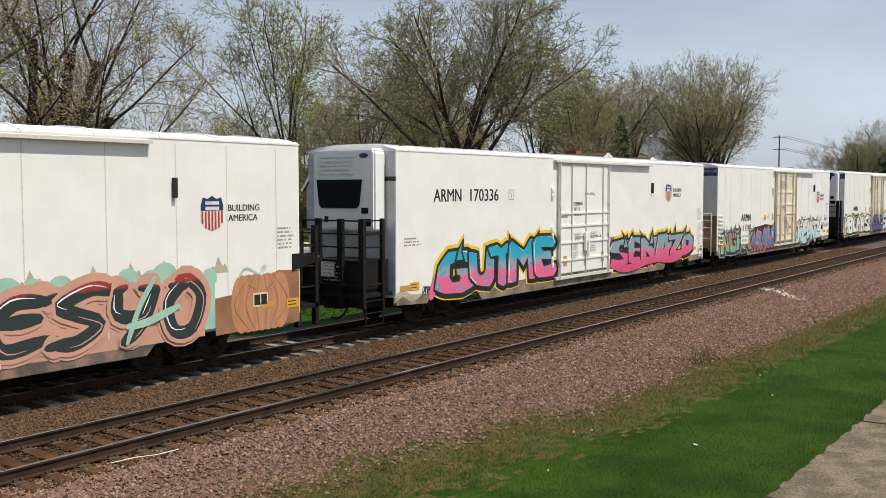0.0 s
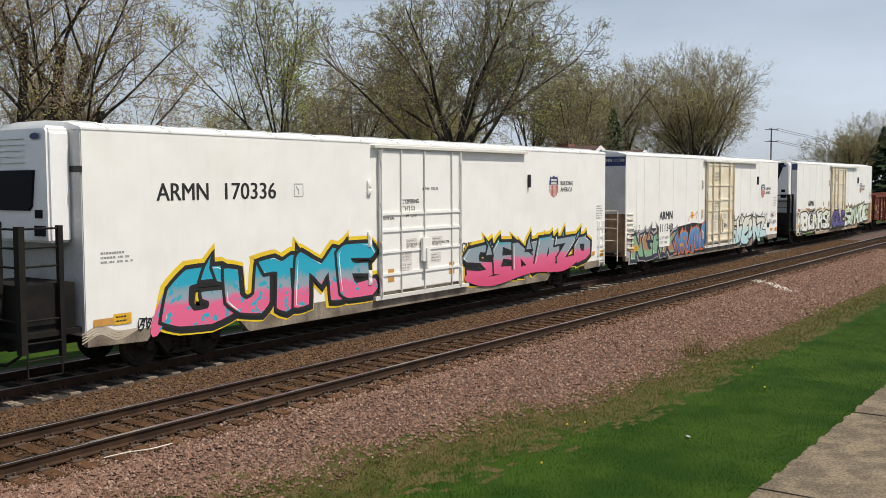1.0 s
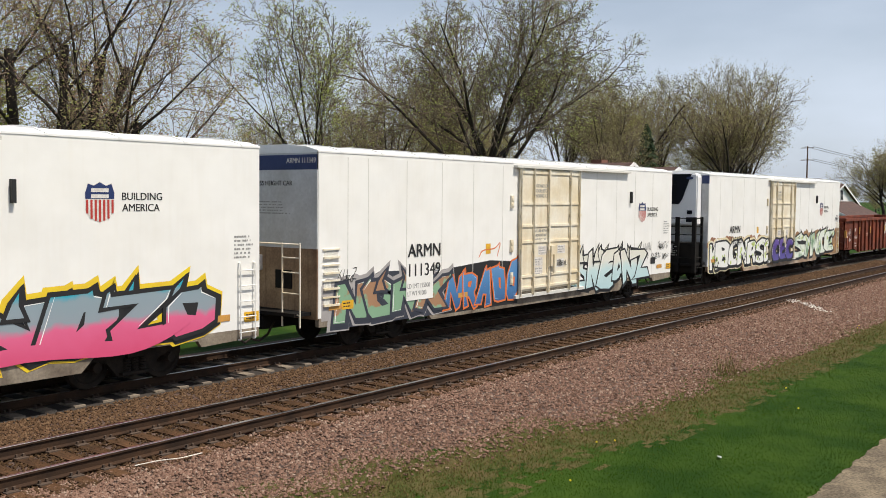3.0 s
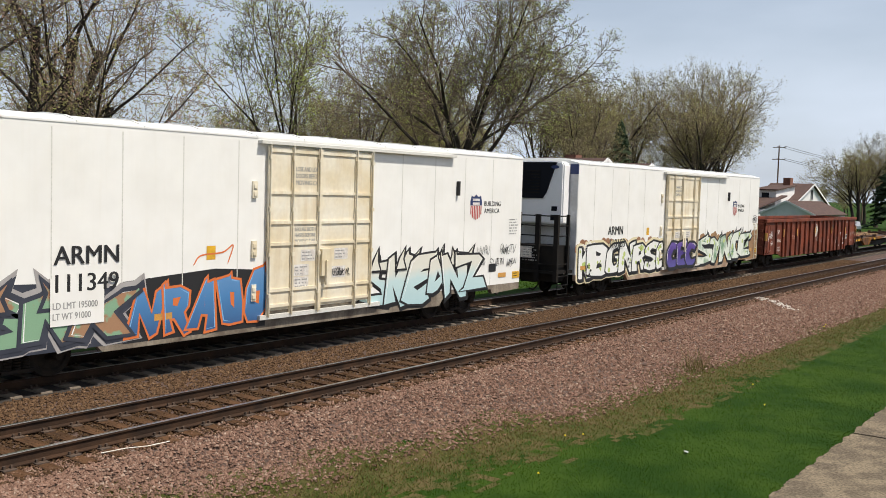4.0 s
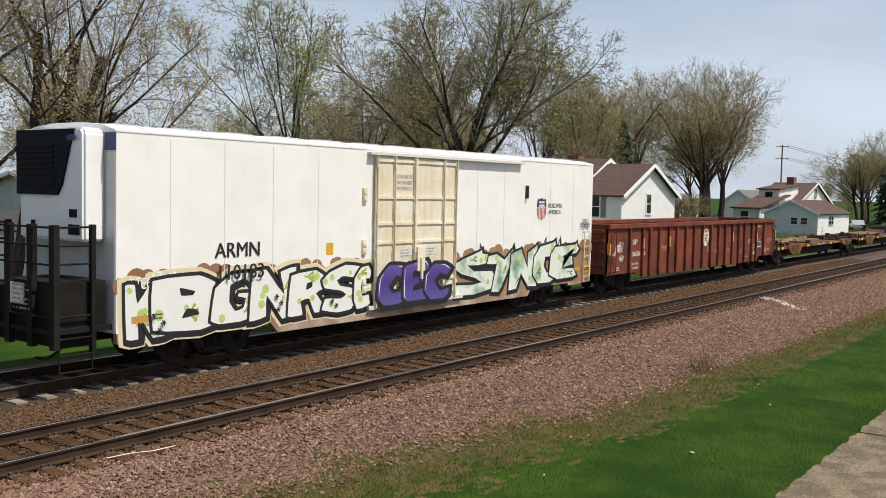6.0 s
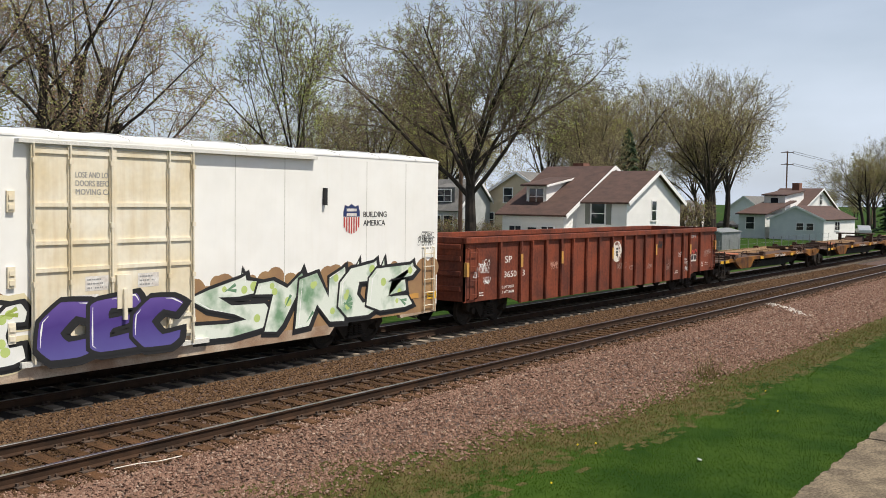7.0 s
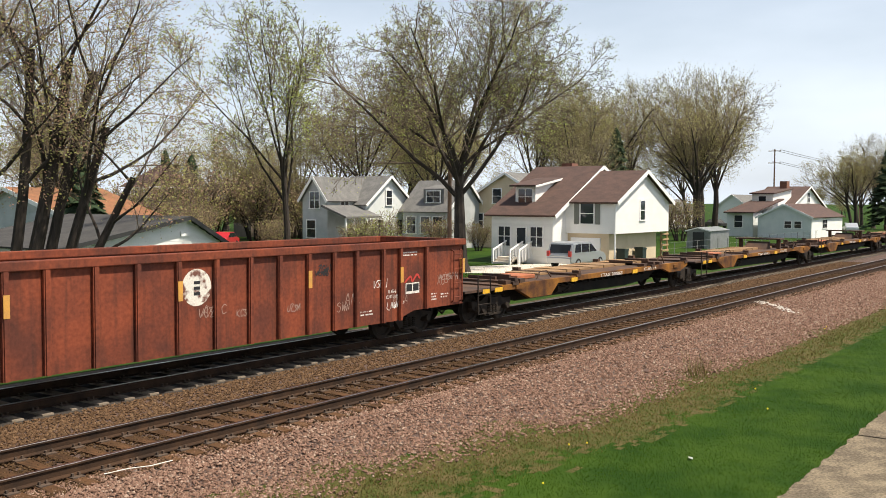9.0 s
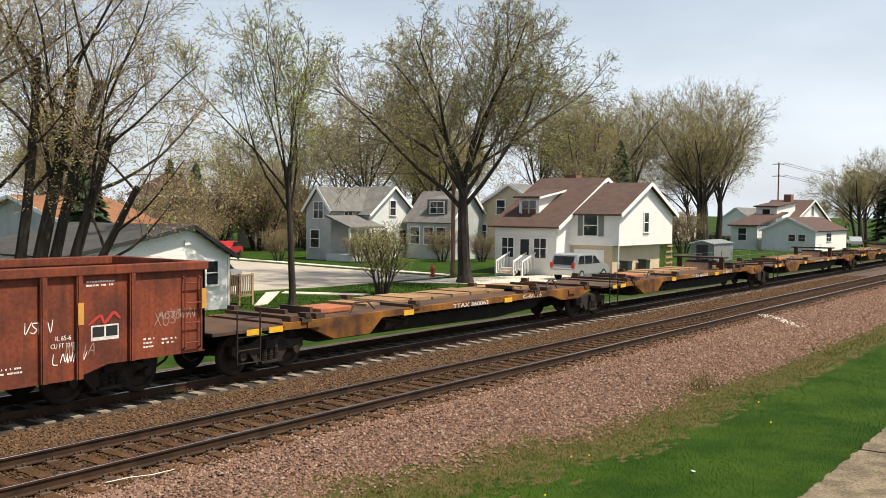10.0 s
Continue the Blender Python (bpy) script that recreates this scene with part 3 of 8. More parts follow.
def disc(bm, x, z, r, y, n=16, rz=None):
    c = [bm.verts.new((x + r * math.cos(2 * math.pi * i / n), y, z + (rz or r) * math.sin(2 * math.pi * i / n))) for i in range(n)]
    bm.faces.new(c[::-1])


def patch(bm, pts, y):
    f = bm.faces.new([bm.verts.new((x, y, z)) for x, z in pts])
    f.normal_update()
    if f.normal.y > 0:
        f.normal_flip()


def stroke_graffiti(car, word, x0, x1, z0, z1, fill, line, halo=None, weight=0.34, seed=1, rise=0.0, spikes=0, shine=None, label="", overlap=0.12, yb=-HALF, back=0.29, edge=0.15):
    """A sprayed word of fat letters: halo, dark outline, filled letters, highlights."""
    rnd = random.Random(seed)
    weight *= 0.72
    n = len(word)
    step = (x1 - x0) / n
    y = [yb - 0.003]

    def down():
        y[0] -= 0.0003
        return y[0]
    lines = []
    for i, ch in enumerate(word):
        a, w = x0 + i * step - overlap * step * 0.5, step * (1 + overlap) - weight
        lo, hi = z0 + 0.11 + weight / 2 + rnd.uniform(0, 0.1) + rise * i / n, z1 - weight / 2 - rnd.uniform(0, 0.16) + rise * (i + 1) / n
        lean = rnd.uniform(-0.2, 0.32)
        strokes = []
        for s in LETTERS.get(ch, LETTERS["O"]):
            q = [(a + weight / 2 + (u + rnd.uniform(-0.1, 0.1)) * w + lean * (v - 0.5) * (hi - lo), lo + (v + rnd.uniform(-0.07, 0.07)) * (hi - lo)) for u, v in s]
            strokes.append(curve_points(q, 4))
        lines.append(strokes)
    for k in range(spikes):
        a = x0 + (x1 - x0) * (k + rnd.random()) / spikes
        b = z1 - 0.15 if rnd.random() < 0.7 else z0 + 0.2
        d = rnd.uniform(-0.35, 0.5)
        lines[min(n - 1, int((a - x0) / step))].append(curve_points([(a, b - 0.25), (a + d * 0.4, b), (a + d * 0.7, b + rnd.uniform(0.02, 0.16))]))
    # pointed serifs that give the letters their edge
    for i, st in enumerate(lines):
        for q in (st[0][0], st[0][-1]):
            d = rnd.choice((-1, 1)) * rnd.uniform(0.18, 0.34)
            up = 1 if q[1] > (z0 + z1) / 2 else -0.6
            st.append(curve_points([(q[0] - d * 0.5, q[1] - up * 0.04), q, (q[0] + d, q[1] + up * rnd.uniform(0.0, 0.12))], 3))
    for extra, m, nm in ((0.42, halo, "graffiti_halo"), (back, line, "graffiti_shadow")):
        if m:
            bm = B()
            for st in lines:
                for s in st:
                    ribbon(bm, s, weight + extra, down())
            part(nm, bm, m, car)
            y[0] -= 0.0008
    y[0] -= 0.0012
    out = None
    for st in lines:
        bm = B()
        for s in st:
            ribbon(bm, s, weight + edge, down())
        o = part("graffiti_outline" if out is None else "letter_outline", bm, line, out or car, (label or "sprayed graffiti lettering with heavy outline") if out is None else "")
        out = out or o
        y[0] -= 0.0008
        bm = B()
        for j, s in enumerate(st):
            ribbon(bm, s, weight * (0.9 if j < 2 else 0.55), down())
        part("letter_fill", bm, fill, out)
        y[0] -= 0.0008
        if shine:
            bm = B()
            for s in st[:2]:
                if len(s) > 6:
                    ribbon(bm, [(u - weight * 0.22, v + weight * 0.2) for u, v in s[1:len(s) // 2]], 0.035, y[0] - 0.0002, taper=0.6)
            part("letter_shine", bm, shine, out)
        # inner cut lines
        bm = B()
        for s in st[:2]:
            ribbon(bm, [(u + weight * 0.2, v - weight * 0.16) for u, v in s[len(s) // 2: -2]], 0.03, y[0] - 0.0006, taper=0.5)
        part("letter_line", bm, line, out)
        y[0] -= 0.0012
    return out


# fat letter shapes in a unit cell, with the dark openings inside them
FAT = {
    "G": [[(0, .12), (.04, .75), (.3, 1), (.75, 1.02), (1, .85), (.9, .66), (.62, .78), (.42, .7), (.36, .4), (.5, .28), (.66, .3), (.66, .42), (.5, .46), (.55, .58), (1, .6), (.98, .1), (.7, -.02), (.25, -.02)]],
    "U": [[(-.05, 1), (.34, .95), (.36, .42), (.5, .32), (.62, .42), (.64, .98), (1.05, 1.02), (1, .2), (.75, -.02), (.25, 0), (.02, .25)]],
    "T": [[(-.05, .98), (.3, 1.04), (.5, .9), (.75, 1.05), (1.1, .98), (1.05, .72), (.74, .7), (.72, .05), (.5, -.05), (.28, .02), (.32, .7), (0, .68)]],
    "Y": [[(-.05, 1), (.3, 1.03), (.48, .72), (.68, 1.05), (1.08, 1), (.76, .45), (.74, 0), (.5, -.06), (.28, 0), (.28, .45)]],
    "M": [[(0, -.02), (.02, .85), (.2, 1.05), (.5, .76), (.8, 1.06), (1.02, .9), (1.05, 0), (.74, -.05), (.72, .5), (.5, .32), (.3, .5), (.28, -.05)]],
    "E": [[(.02, .1), (0, .85), (.2, 1.02), (.95, 1.05), (1.08, .85), (.95, .7), (.46, .74), (.46, .64), (.85, .66), (.88, .42), (.46, .4), (.48, .3), (1, .32), (1.1, .1), (.9, -.04), (.25, -.03)]],
    "S": [[(-.02, .06), (.05, .34), (.5, .3), (.62, .36), (.5, .44), (.1, .5), (-.02, .72), (.2, .98), (.7, 1.06), (1.12, .98), (1, .72), (.55, .76), (.44, .7), (.55, .62), (.92, .54), (1.05, .3), (.85, .02), (.4, -.04)]],
    "N": [[(0, -.03), (0, .98), (.3, 1.05), (.66, .54), (.64, 1), (1.02, 1.04), (1.03, .02), (.72, -.05), (.36, .42), (.36, -.02)]],
    "D": [[(0, -.02), (.02, 1), (.5, 1.05), (.95, .85), (1.06, .45), (.85, .05), (.4, -.05)], [(.42, .36), (.46, .68), (.62, .6), (.6, .38)]],
    "Z": [[(-.02, .72), (.02, 1.02), (1, 1.04), (1.05, .8), (.52, .3), (1.08, .3), (1.02, -.02), (-.02, -.03), (0, .22), (.48, .7)]],
    "O": [[(.3, -.03), (.02, .25), (0, .7), (.25, 1), (.7, 1.04), (1.02, .75), (1.02, .25), (.75, -.03)], [(.44, .36), (.42, .62), (.58, .66), (.6, .38)]],
    "R": [[(0, -.02), (-.02, 1), (.7, 1.05), (1.02, .82), (.95, .55), (.78, .46), (1.08, 0), (.7, -.05), (.48, .34), (.38, .3), (.38, -.04)], [(.4, .6), (.42, .76), (.6, .74), (.58, .62)]],
    "B": [[(0, 0), (-.03, 1.02), (.65, 1.05), (.98, .85), (.85, .55), (1.08, .35), (1, .05), (.6, -.05)], [(.4, .64), (.42, .78), (.58, .76), (.56, .66)], [(.42, .22), (.42, .4), (.64, .38), (.62, .24)]],
    "A": [[(-.02, -.03), (.28, 1), (.62, 1.06), (1.05, -.02), (.7, -.05), (.62, .2), (.4, .2), (.34, -.04)], [(.44, .42), (.5, .68), (.56, .44)]],
    "K": [[(0, -.03), (0, 1), (.35, 1.04), (.38, .7), (.7, 1.06), (1.08, 1), (.7, .52), (1.1, 0), (.72, -.05), (.38, .33), (.36, -.04)]],
    "C": [[(.3, -.02), (.02, .25), (0, .75), (.3, 1.03), (.8, 1.05), (1.08, .9), (.95, .65), (.6, .7), (.46, .5), (.6, .3), (1, .35), (1.08, .1), (.8, -.05)]],
    "V": [[(-.05, 1), (.34, 1.04), (.5, .5), (.7, 1.05), (1.08, 1), (.7, -.03), (.34, -.05)]],
    "I": [[(.15, 0), (.1, 1), (.85, 1.04), (.88, 0), (.5, -.06)]],
    "L": [[(0, 0), (-.02, 1), (.38, 1.05), (.38, .32), (1, .34), (1.08, .05), (.6, -.05)]],
}


def loop_points(q, k):
    """A closed smooth line through the points; k = 1 leaves the corners sharp."""
    if k < 2:
        return q
    n, out = len(q), []
    for i in range(n):
        a, b, c, d = (Vector((*q[(i + j) % n], 0)) for j in (-1, 0, 1, 2))
        for m in range(k):
            t = m / k
            v = b.lerp(c, t) + (b - (a + c) / 2) * (0.28 * t * (1 - t) ** 2) + (c - (b + d) / 2) * (0.28 * t * t * (1 - t))
            out.append((v.x, v.y))
    return out


def loop_ribbon(bm, pts, w, y):
    """A closed painted line of even width along a loop, facing -y."""
    n = len(pts)
    inner, outer = [], []
    for i, (x, z) in enumerate(pts):
        a, b = Vector(pts[i - 1]), Vector(pts[(i + 1) % n])
        p = Vector((x, z))
        d0, d1 = (p - a), (b - p)
        d0, d1 = d0.normalized() if d0.length else d1.normalized(), d1.normalized() if d1.length else d0.normalized()
        nrm = Vector((-(d0.y + d1.y), d0.x + d1.x))
        nrm = nrm.normalized() if nrm.length > 1e-5 else Vector((-d0.y, d0.x))
        k = min(1.7, 1 / max(0.3, abs(nrm.dot(Vector((-d0.y, d0.x))))))
        inner.append(bm.verts.new((x + nrm.x * w / 2 * k, y, z + nrm.y * w / 2 * k)))
        outer.append(bm.verts.new((x - nrm.x * w / 2 * k, y, z - nrm.y * w / 2 * k)))
    for i in range(n):
        j = (i + 1) % n
        f = bm.faces.new((inner[i], outer[i], outer[j], inner[j]))
        f.normal_update()
        if f.normal.y > 0:
            f.normal_flip()


def in_loop(u, v, q, margin):
    """Whether a spot lies inside a loop, with some room round it."""
    def inside(a, b):
        hit = False
        for (x0, z0), (x1, z1) in zip(q, q[1:] + q[:1]):
            if (z0 > b) != (z1 > b) and a < x0 + (x1 - x0) * (b - z0) / (z1 - z0):
                hit = not hit
        return hit
    return all(inside(u + a, v + b) for a, b in ((0, 0), (margin, 0), (-margin, 0), (0, margin), (0, -margin)))


def graffiti(car, word, x0, x1, z0, z1, fill, line, halo=None, seed=1, rise=0.0, spikes=0, shine=None, label="", overlap=0.12, yb=-HALF,
             edge=0.085, shadow=0.17, halo_w=0.3, smooth=3, jitter=0.05, dots=None, lean=(-0.1, 0.2), widths=None):
    """A sprayed word of fat, tightly packed letters: halo, shadow, outline, fill, openings and highlights."""
    rnd = random.Random(seed)
    widths = widths or [1] * len(word)
    unit = (x1 - x0) / sum(widths)
    shapes, a = [], x0
    for i, (ch, wd) in enumerate(zip(word, widths)):
        w = unit * wd
        lo, hi = z0 + rnd.uniform(0, 0.1) + rise * i / len(word), z1 - rnd.uniform(0, 0.16) + rise * (i + 1) / len(word)
        ln = rnd.uniform(*lean)
        loops = []
        for j, poly in enumerate(FAT.get(ch, FAT["O"])):
            q = [(a - overlap * w / 2 + (u + rnd.uniform(-jitter, jitter)) * w * (1 + overlap) + ln * (v - 0.5) * (hi - lo), lo + (v + rnd.uniform(-jitter, jitter) * 0.8) * (hi - lo)) for u, v in poly]
            if j == 0 and smooth < 2:       # split corners into sharp serifs
                k = max(range(len(q)), key=lambda m: q[m][1])
                q.insert(k + 1, (q[k][0] + 0.1 * w, q[k][1] + 0.07))
                q.insert(k + 2, (q[k][0] + 0.12 * w, q[k][1] - 0.06))
            loops.append(loop_points(q, smooth))
        shapes.append(loops)
        a += w
    for k in range(spikes):
        c = x0 + (x1 - x0) * (k + rnd.uniform(0.2, 0.8)) / spikes
        b, d, t = z1 - 0.1 + rise * (c - x0) / (x1 - x0), rnd.uniform(-0.25, 0.3), rnd.uniform(0.2, 0.34)
        shapes.insert(rnd.randrange(len(shapes)), [[(c - 0.2, b - 0.3), (c - 0.06, b + 0.02), (c + d, b + t), (c + 0.14, b - 0.02), (c + 0.26, b - 0.3)]])
    y = yb - 0.003
    out = None
    for extra, m, nm in ((halo_w, halo, "graffiti_halo"), (shadow, line, "graffiti_shadow")):
        if m:
            for loops in shapes:
                bm = B()
                loop_ribbon(bm, [(u + (0.04 if nm == "graffiti_shadow" else 0), v - (0.03 if nm == "graffiti_shadow" else 0)) for u, v in loops[0]], extra, y)
                o = part(nm if out is None else "letter_shadow" if nm == "graffiti_shadow" else "letter_halo", bm, m, out or car, (label or "sprayed graffiti lettering") if out is None else "")
                out = out or o
                y -= 0.0004
            y -= 0.0008
    for loops in shapes:
        bm = B()
        patch(bm, loops[0], y)
        o = part("letter_fill", bm, fill, out or car, "" if out else label)
        out = out or o
        if dots and len(loops[0]) > 6:
            xs, zs = [p[0] for p in loops[0]], [p[1] for p in loops[0]]
            spots = [(u, v) for u, v in ((rnd.uniform(min(xs), max(xs)), rnd.uniform(min(zs), max(zs))) for _ in range(60)) if in_loop(u, v, loops[0], 0.13)]
            for k, (u, v) in enumerate(spots[:dots[1]]):
                bm = B()
                disc(bm, u, v, rnd.uniform(0.06, 0.12), y - 0.0004 - 0.0001 * k, 12)
                part("sprayed_dot", bm, dots[0], out)
            for k in range(4 if len(spots) > dots[1] else 0):
                u, v = spots[-1]
                t0 = 0.5 * k + rnd.uniform(-0.1, 0.1) - 0.6
                fan = [(u + a * math.cos(t0 + b), v + a * math.sin(t0 + b)) for a, b in ((-0.12, 0), (0.26, -0.16), (0.26, 0.16))]
                if all(in_loop(p, q, loops[0], 0.02) for p, q in fan):
                    bm = B()
                    patch(bm, fan, y - 0.001 - 0.0001 * k)
                    part("sprayed_wedge", bm, dots[2], out)
            y -= 0.0012
        y -= 0.0004
        if shine and len(loops[0]) > 8:
            n = len(loops[0])
            k = max(range(n), key=lambda m: loops[0][m][1] - 0.4 * loops[0][m][0])
            cx, cz = sum(p[0] for p in loops[0]) / n, sum(p[1] for p in loops[0]) / n
            for st in (-2 * max(1, smooth), 2):
                run = [loops[0][(k + st + m) % n] for m in range(max(3, smooth + 2))]
                bm = B()
                ribbon(bm, [(u + (cx - u) * 0.14, v + (cz - v) * 0.12) for u, v in run], 0.035, y, taper=0.6)
                part("letter_shine", bm, shine, out)
                y -= 0.0004
        for q in loops[1:]:
            bm = B()
            patch(bm, q, y)
            part("letter_opening", bm, line, out)
        bm = B()
        loop_ribbon(bm, loops[0], edge, y - 0.0004)
        part("letter_outline", bm, line, out)
        y -= 0.0012
    return out


def tags(car, x0, x1, z0, z1, n, material, seed, width=0.022, yb=-HALF):
    """Thin scribbled tags that nobody can read."""
    rnd = random.Random(seed)
    for k in range(n):
        bm = B()
        a, b, s = rnd.uniform(x0, x1), rnd.uniform(z0, z1), rnd.uniform(0.12, 0.28)
        y = yb - 0.0105 - 0.0012 * k
        for i in range(rnd.randint(3, 5)):
            lean = rnd.uniform(-0.1, 0.3)
            for st in LETTERS[rnd.choice("GUYTMESWZORNAKCVLX3")]:
                ribbon(bm, curve_points([(a + (u * 0.62 + lean * v) * s, b + (v + rnd.uniform(-0.1, 0.1)) * s) for u, v in st], 4), width * 0.6, y)
                y -= 0.0001
            a += s * rnd.uniform(0.6, 0.85)
        part("scribbled_tag", bm, material, car)


def lettering(parent, text, x, z, height, material, y=-HALF - 0.005, width=None, face="-y", name="lettering", xoff=0.0):
    """Stencilled words in the built-in font."""
    cu = bpy.data.curves.new("text", "FONT")
    cu.body, cu.size, cu.resolution_u, cu.offset = text, height / 0.72, 3, 0.0
    ob = bpy.data.objects.new("text", cu)
    scene.collection.objects.link(ob)
    me = bpy.data.meshes.new_from_object(ob.evaluated_get(bpy.context.evaluated_depsgraph_get()))
    bpy.data.objects.remove(ob)
    bpy.data.curves.remove(cu)
    xs = [v.co.x for v in me.vertices]
    k = (width / (max(xs) - min(xs))) if width else 1.0
    x_min = min(xs)
    for v in me.vertices:
        u, w = (v.co.x - x_min) * k, v.co.y
        v.co = (x + u, y, z + w) if face == "-y" else (y, x - u, z + w)
    vs, fs = [v.co.copy() for v in me.vertices], [list(p.vertices) for p in me.polygons]
    step = Vector((0.025 * height, -0.0004, 0)) if face == "-y" else Vector((-0.0004, -0.025 * height, 0))
    bold = bpy.data.meshes.new(name)      # the strokes again, a little to the side, for a heavier weight
    bold.from_pydata([tuple(c + step * k) for k in range(3) for c in vs], [], [[i + k * len(vs) for i in f] for k in range(3) for f in fs])
    bpy.data.meshes.remove(me)
    bold.materials.append(material)
    o = new(name, bold)
    o.parent = parent
    return o


def bars(parent, x, z, w, rows, material=None, h=0.04, gap=0.09, seed=1, y=-HALF - 0.005, name="stencil_lines", face="-y"):
    """Stencilled lines too small to read."""
    rnd = random.Random(seed)
    bm = B()
    for r in range(rows):
        a = x
        end = x + w * rnd.uniform(0.7, 1.0)
        while a < end:
            d = min(rnd.uniform(0.02, 0.07), end - a)
            if face == "-y":
                patch(bm, [(a, z - r * gap), (a + d, z - r * gap), (a + d, z - r * gap + h), (a, z - r * gap + h)], y)
            else:
                v = [bm.verts.new((y, p, q)) for p, q in ((-a, z - r * gap), (-a - d, z - r * gap), (-a - d, z - r * gap + h), (-a, z - r * gap + h))]
                bm.faces.new(v)
            a += d + rnd.choice((0.012, 0.012, 0.06))
    return part(name, bm, material or M_GREYINK, parent)


def shield(car, x, z, s):
    """A blue-topped shield with red and white stripes; no letters."""
    def outline(k):
        return [(x + s * a * k, z + s * b * k) for a, b in ((-0.36, 0.5), (-0.18, 0.44), (0, 0.54), (0.18, 0.44), (0.36, 0.5), (0.44, 0.25), (0.43, -0.2), (0.3, -0.42), (0, -0.54), (-0.3, -0.42), (-0.43, -0.2), (-0.44, 0.25))]
    bm = B()
    patch(bm, outline(1.0), -HALF - 0.004)
    e = part("shield_emblem", bm, M_INKW, car, "shield emblem, blue above red and white stripes")
    bm = B()
    patch(bm, [(x - s * 0.35, z + s * 0.48), (x - s * 0.18, z + s * 0.43), (x, z + s * 0.52), (x + s * 0.18, z + s * 0.43), (x + s * 0.35, z + s * 0.48), (x + s * 0.43, z + s * 0.24), (x + s * 0.43, z + s * 0.08), (x - s * 0.43, z + s * 0.08), (x - s * 0.43, z + s * 0.24)], -HALF - 0.007)
    part("blue_field", bm, M_NAVY, e)
    bm = B()
    for q in (0.36, 0.2):
        patch(bm, [(x - s * 0.26, z + s * (q - 0.1)), (x + s * 0.26, z + s * (q - 0.1)), (x + s * 0.26, z + s * q), (x - s * 0.26, z + s * q)], -HALF - 0.009)
    part("pale_bars", bm, M_INKW, e)
    for i, low in zip(range(-3, 4), (-0.3, -0.44, -0.49, -0.52, -0.49, -0.44, -0.3)):
        bm = B()
        c = x + i * s * 0.125
        patch(bm, [(c - s * 0.032, z + s * low), (c + s * 0.032, z + s * low), (c + s * 0.032, z + s * 0.06), (c - s * 0.032, z + s * 0.06)], -HALF - 0.008)
        part("red_stripe", bm, M_RED, e)


def refrigeration_unit(car, dark):
    """The nose-mounted cooling unit with its grille, on the car's end."""
    bm = B()
    prism(bm, [(-1.28, 2.75), (-1.28, 4.88), (-1.2, 4.98), (0.9, 4.98), (0.98, 4.88), (0.98, 2.75)], "x", -0.5, -0.02)
    bmesh.ops.bevel(bm, geom=[e for e in bm.edges], offset=0.05, segments=2, affect="EDGES")
    u = part("refrigeration_unit", bm, M_REEFER, car, "white refrigeration unit with a black grille")
    bm = B()
    if dark:
        prism(bm, [(-1.0, 4.95), (1.0, 4.95), (1.0, 3.65), (-0.45, 3.65), (-0.6, 3.85)], "x", -0.55, -0.48)
        part("grille", bm, M_GRILLE, u, "black louvred grille")
        for k in range(8):
            bm = B()
            box(bm, -0.58, -0.545, -0.35, 0.92, 3.84 + k * 0.11, 3.88 + k * 0.11)
            part("louvre", bm, M_BLACK, u)
    else:
        prism(bm, [(-0.85, 4.14), (0.78, 4.14), (0.7, 3.45), (0.6, 3.36), (-0.65, 3.36), (-0.75, 3.45)], "x", -0.55, -0.48)
        part("grille", bm, M_GRILLE, u, "black lower grille")
        for k in range(5):
            bm = B()
            box(bm, -0.53, -0.48, -0.55, 0.7, 4.28 + k * 0.115, 4.28 + k * 0.115)
            part("louvre", bm, M_GRILLE, u)
    bm = B()
    v = [bm.verts.new((-0.556, -0.95 + 0.16 * math.cos(2 * math.pi * i / 16), 4.78 + 0.065 * math.sin(2 * math.pi * i / 16))) for i in range(16)]
    bm.faces.new(v)
    part("oval_badge", bm, M_NAVY, u)
    for yy, zz, w, h in ((-0.95, 3.3, 0.22, 0.16), (-0.98, 2.98, 0.34, 0.2), (0.45, 3.05, 0.12, 0.16)):
        bm = B()
        box(bm, -0.53, -0.48, yy - w / 2, yy + w / 2, zz - h / 2, zz + h / 2)
        part("control_window", bm, M_GRILLE, u)
    return u


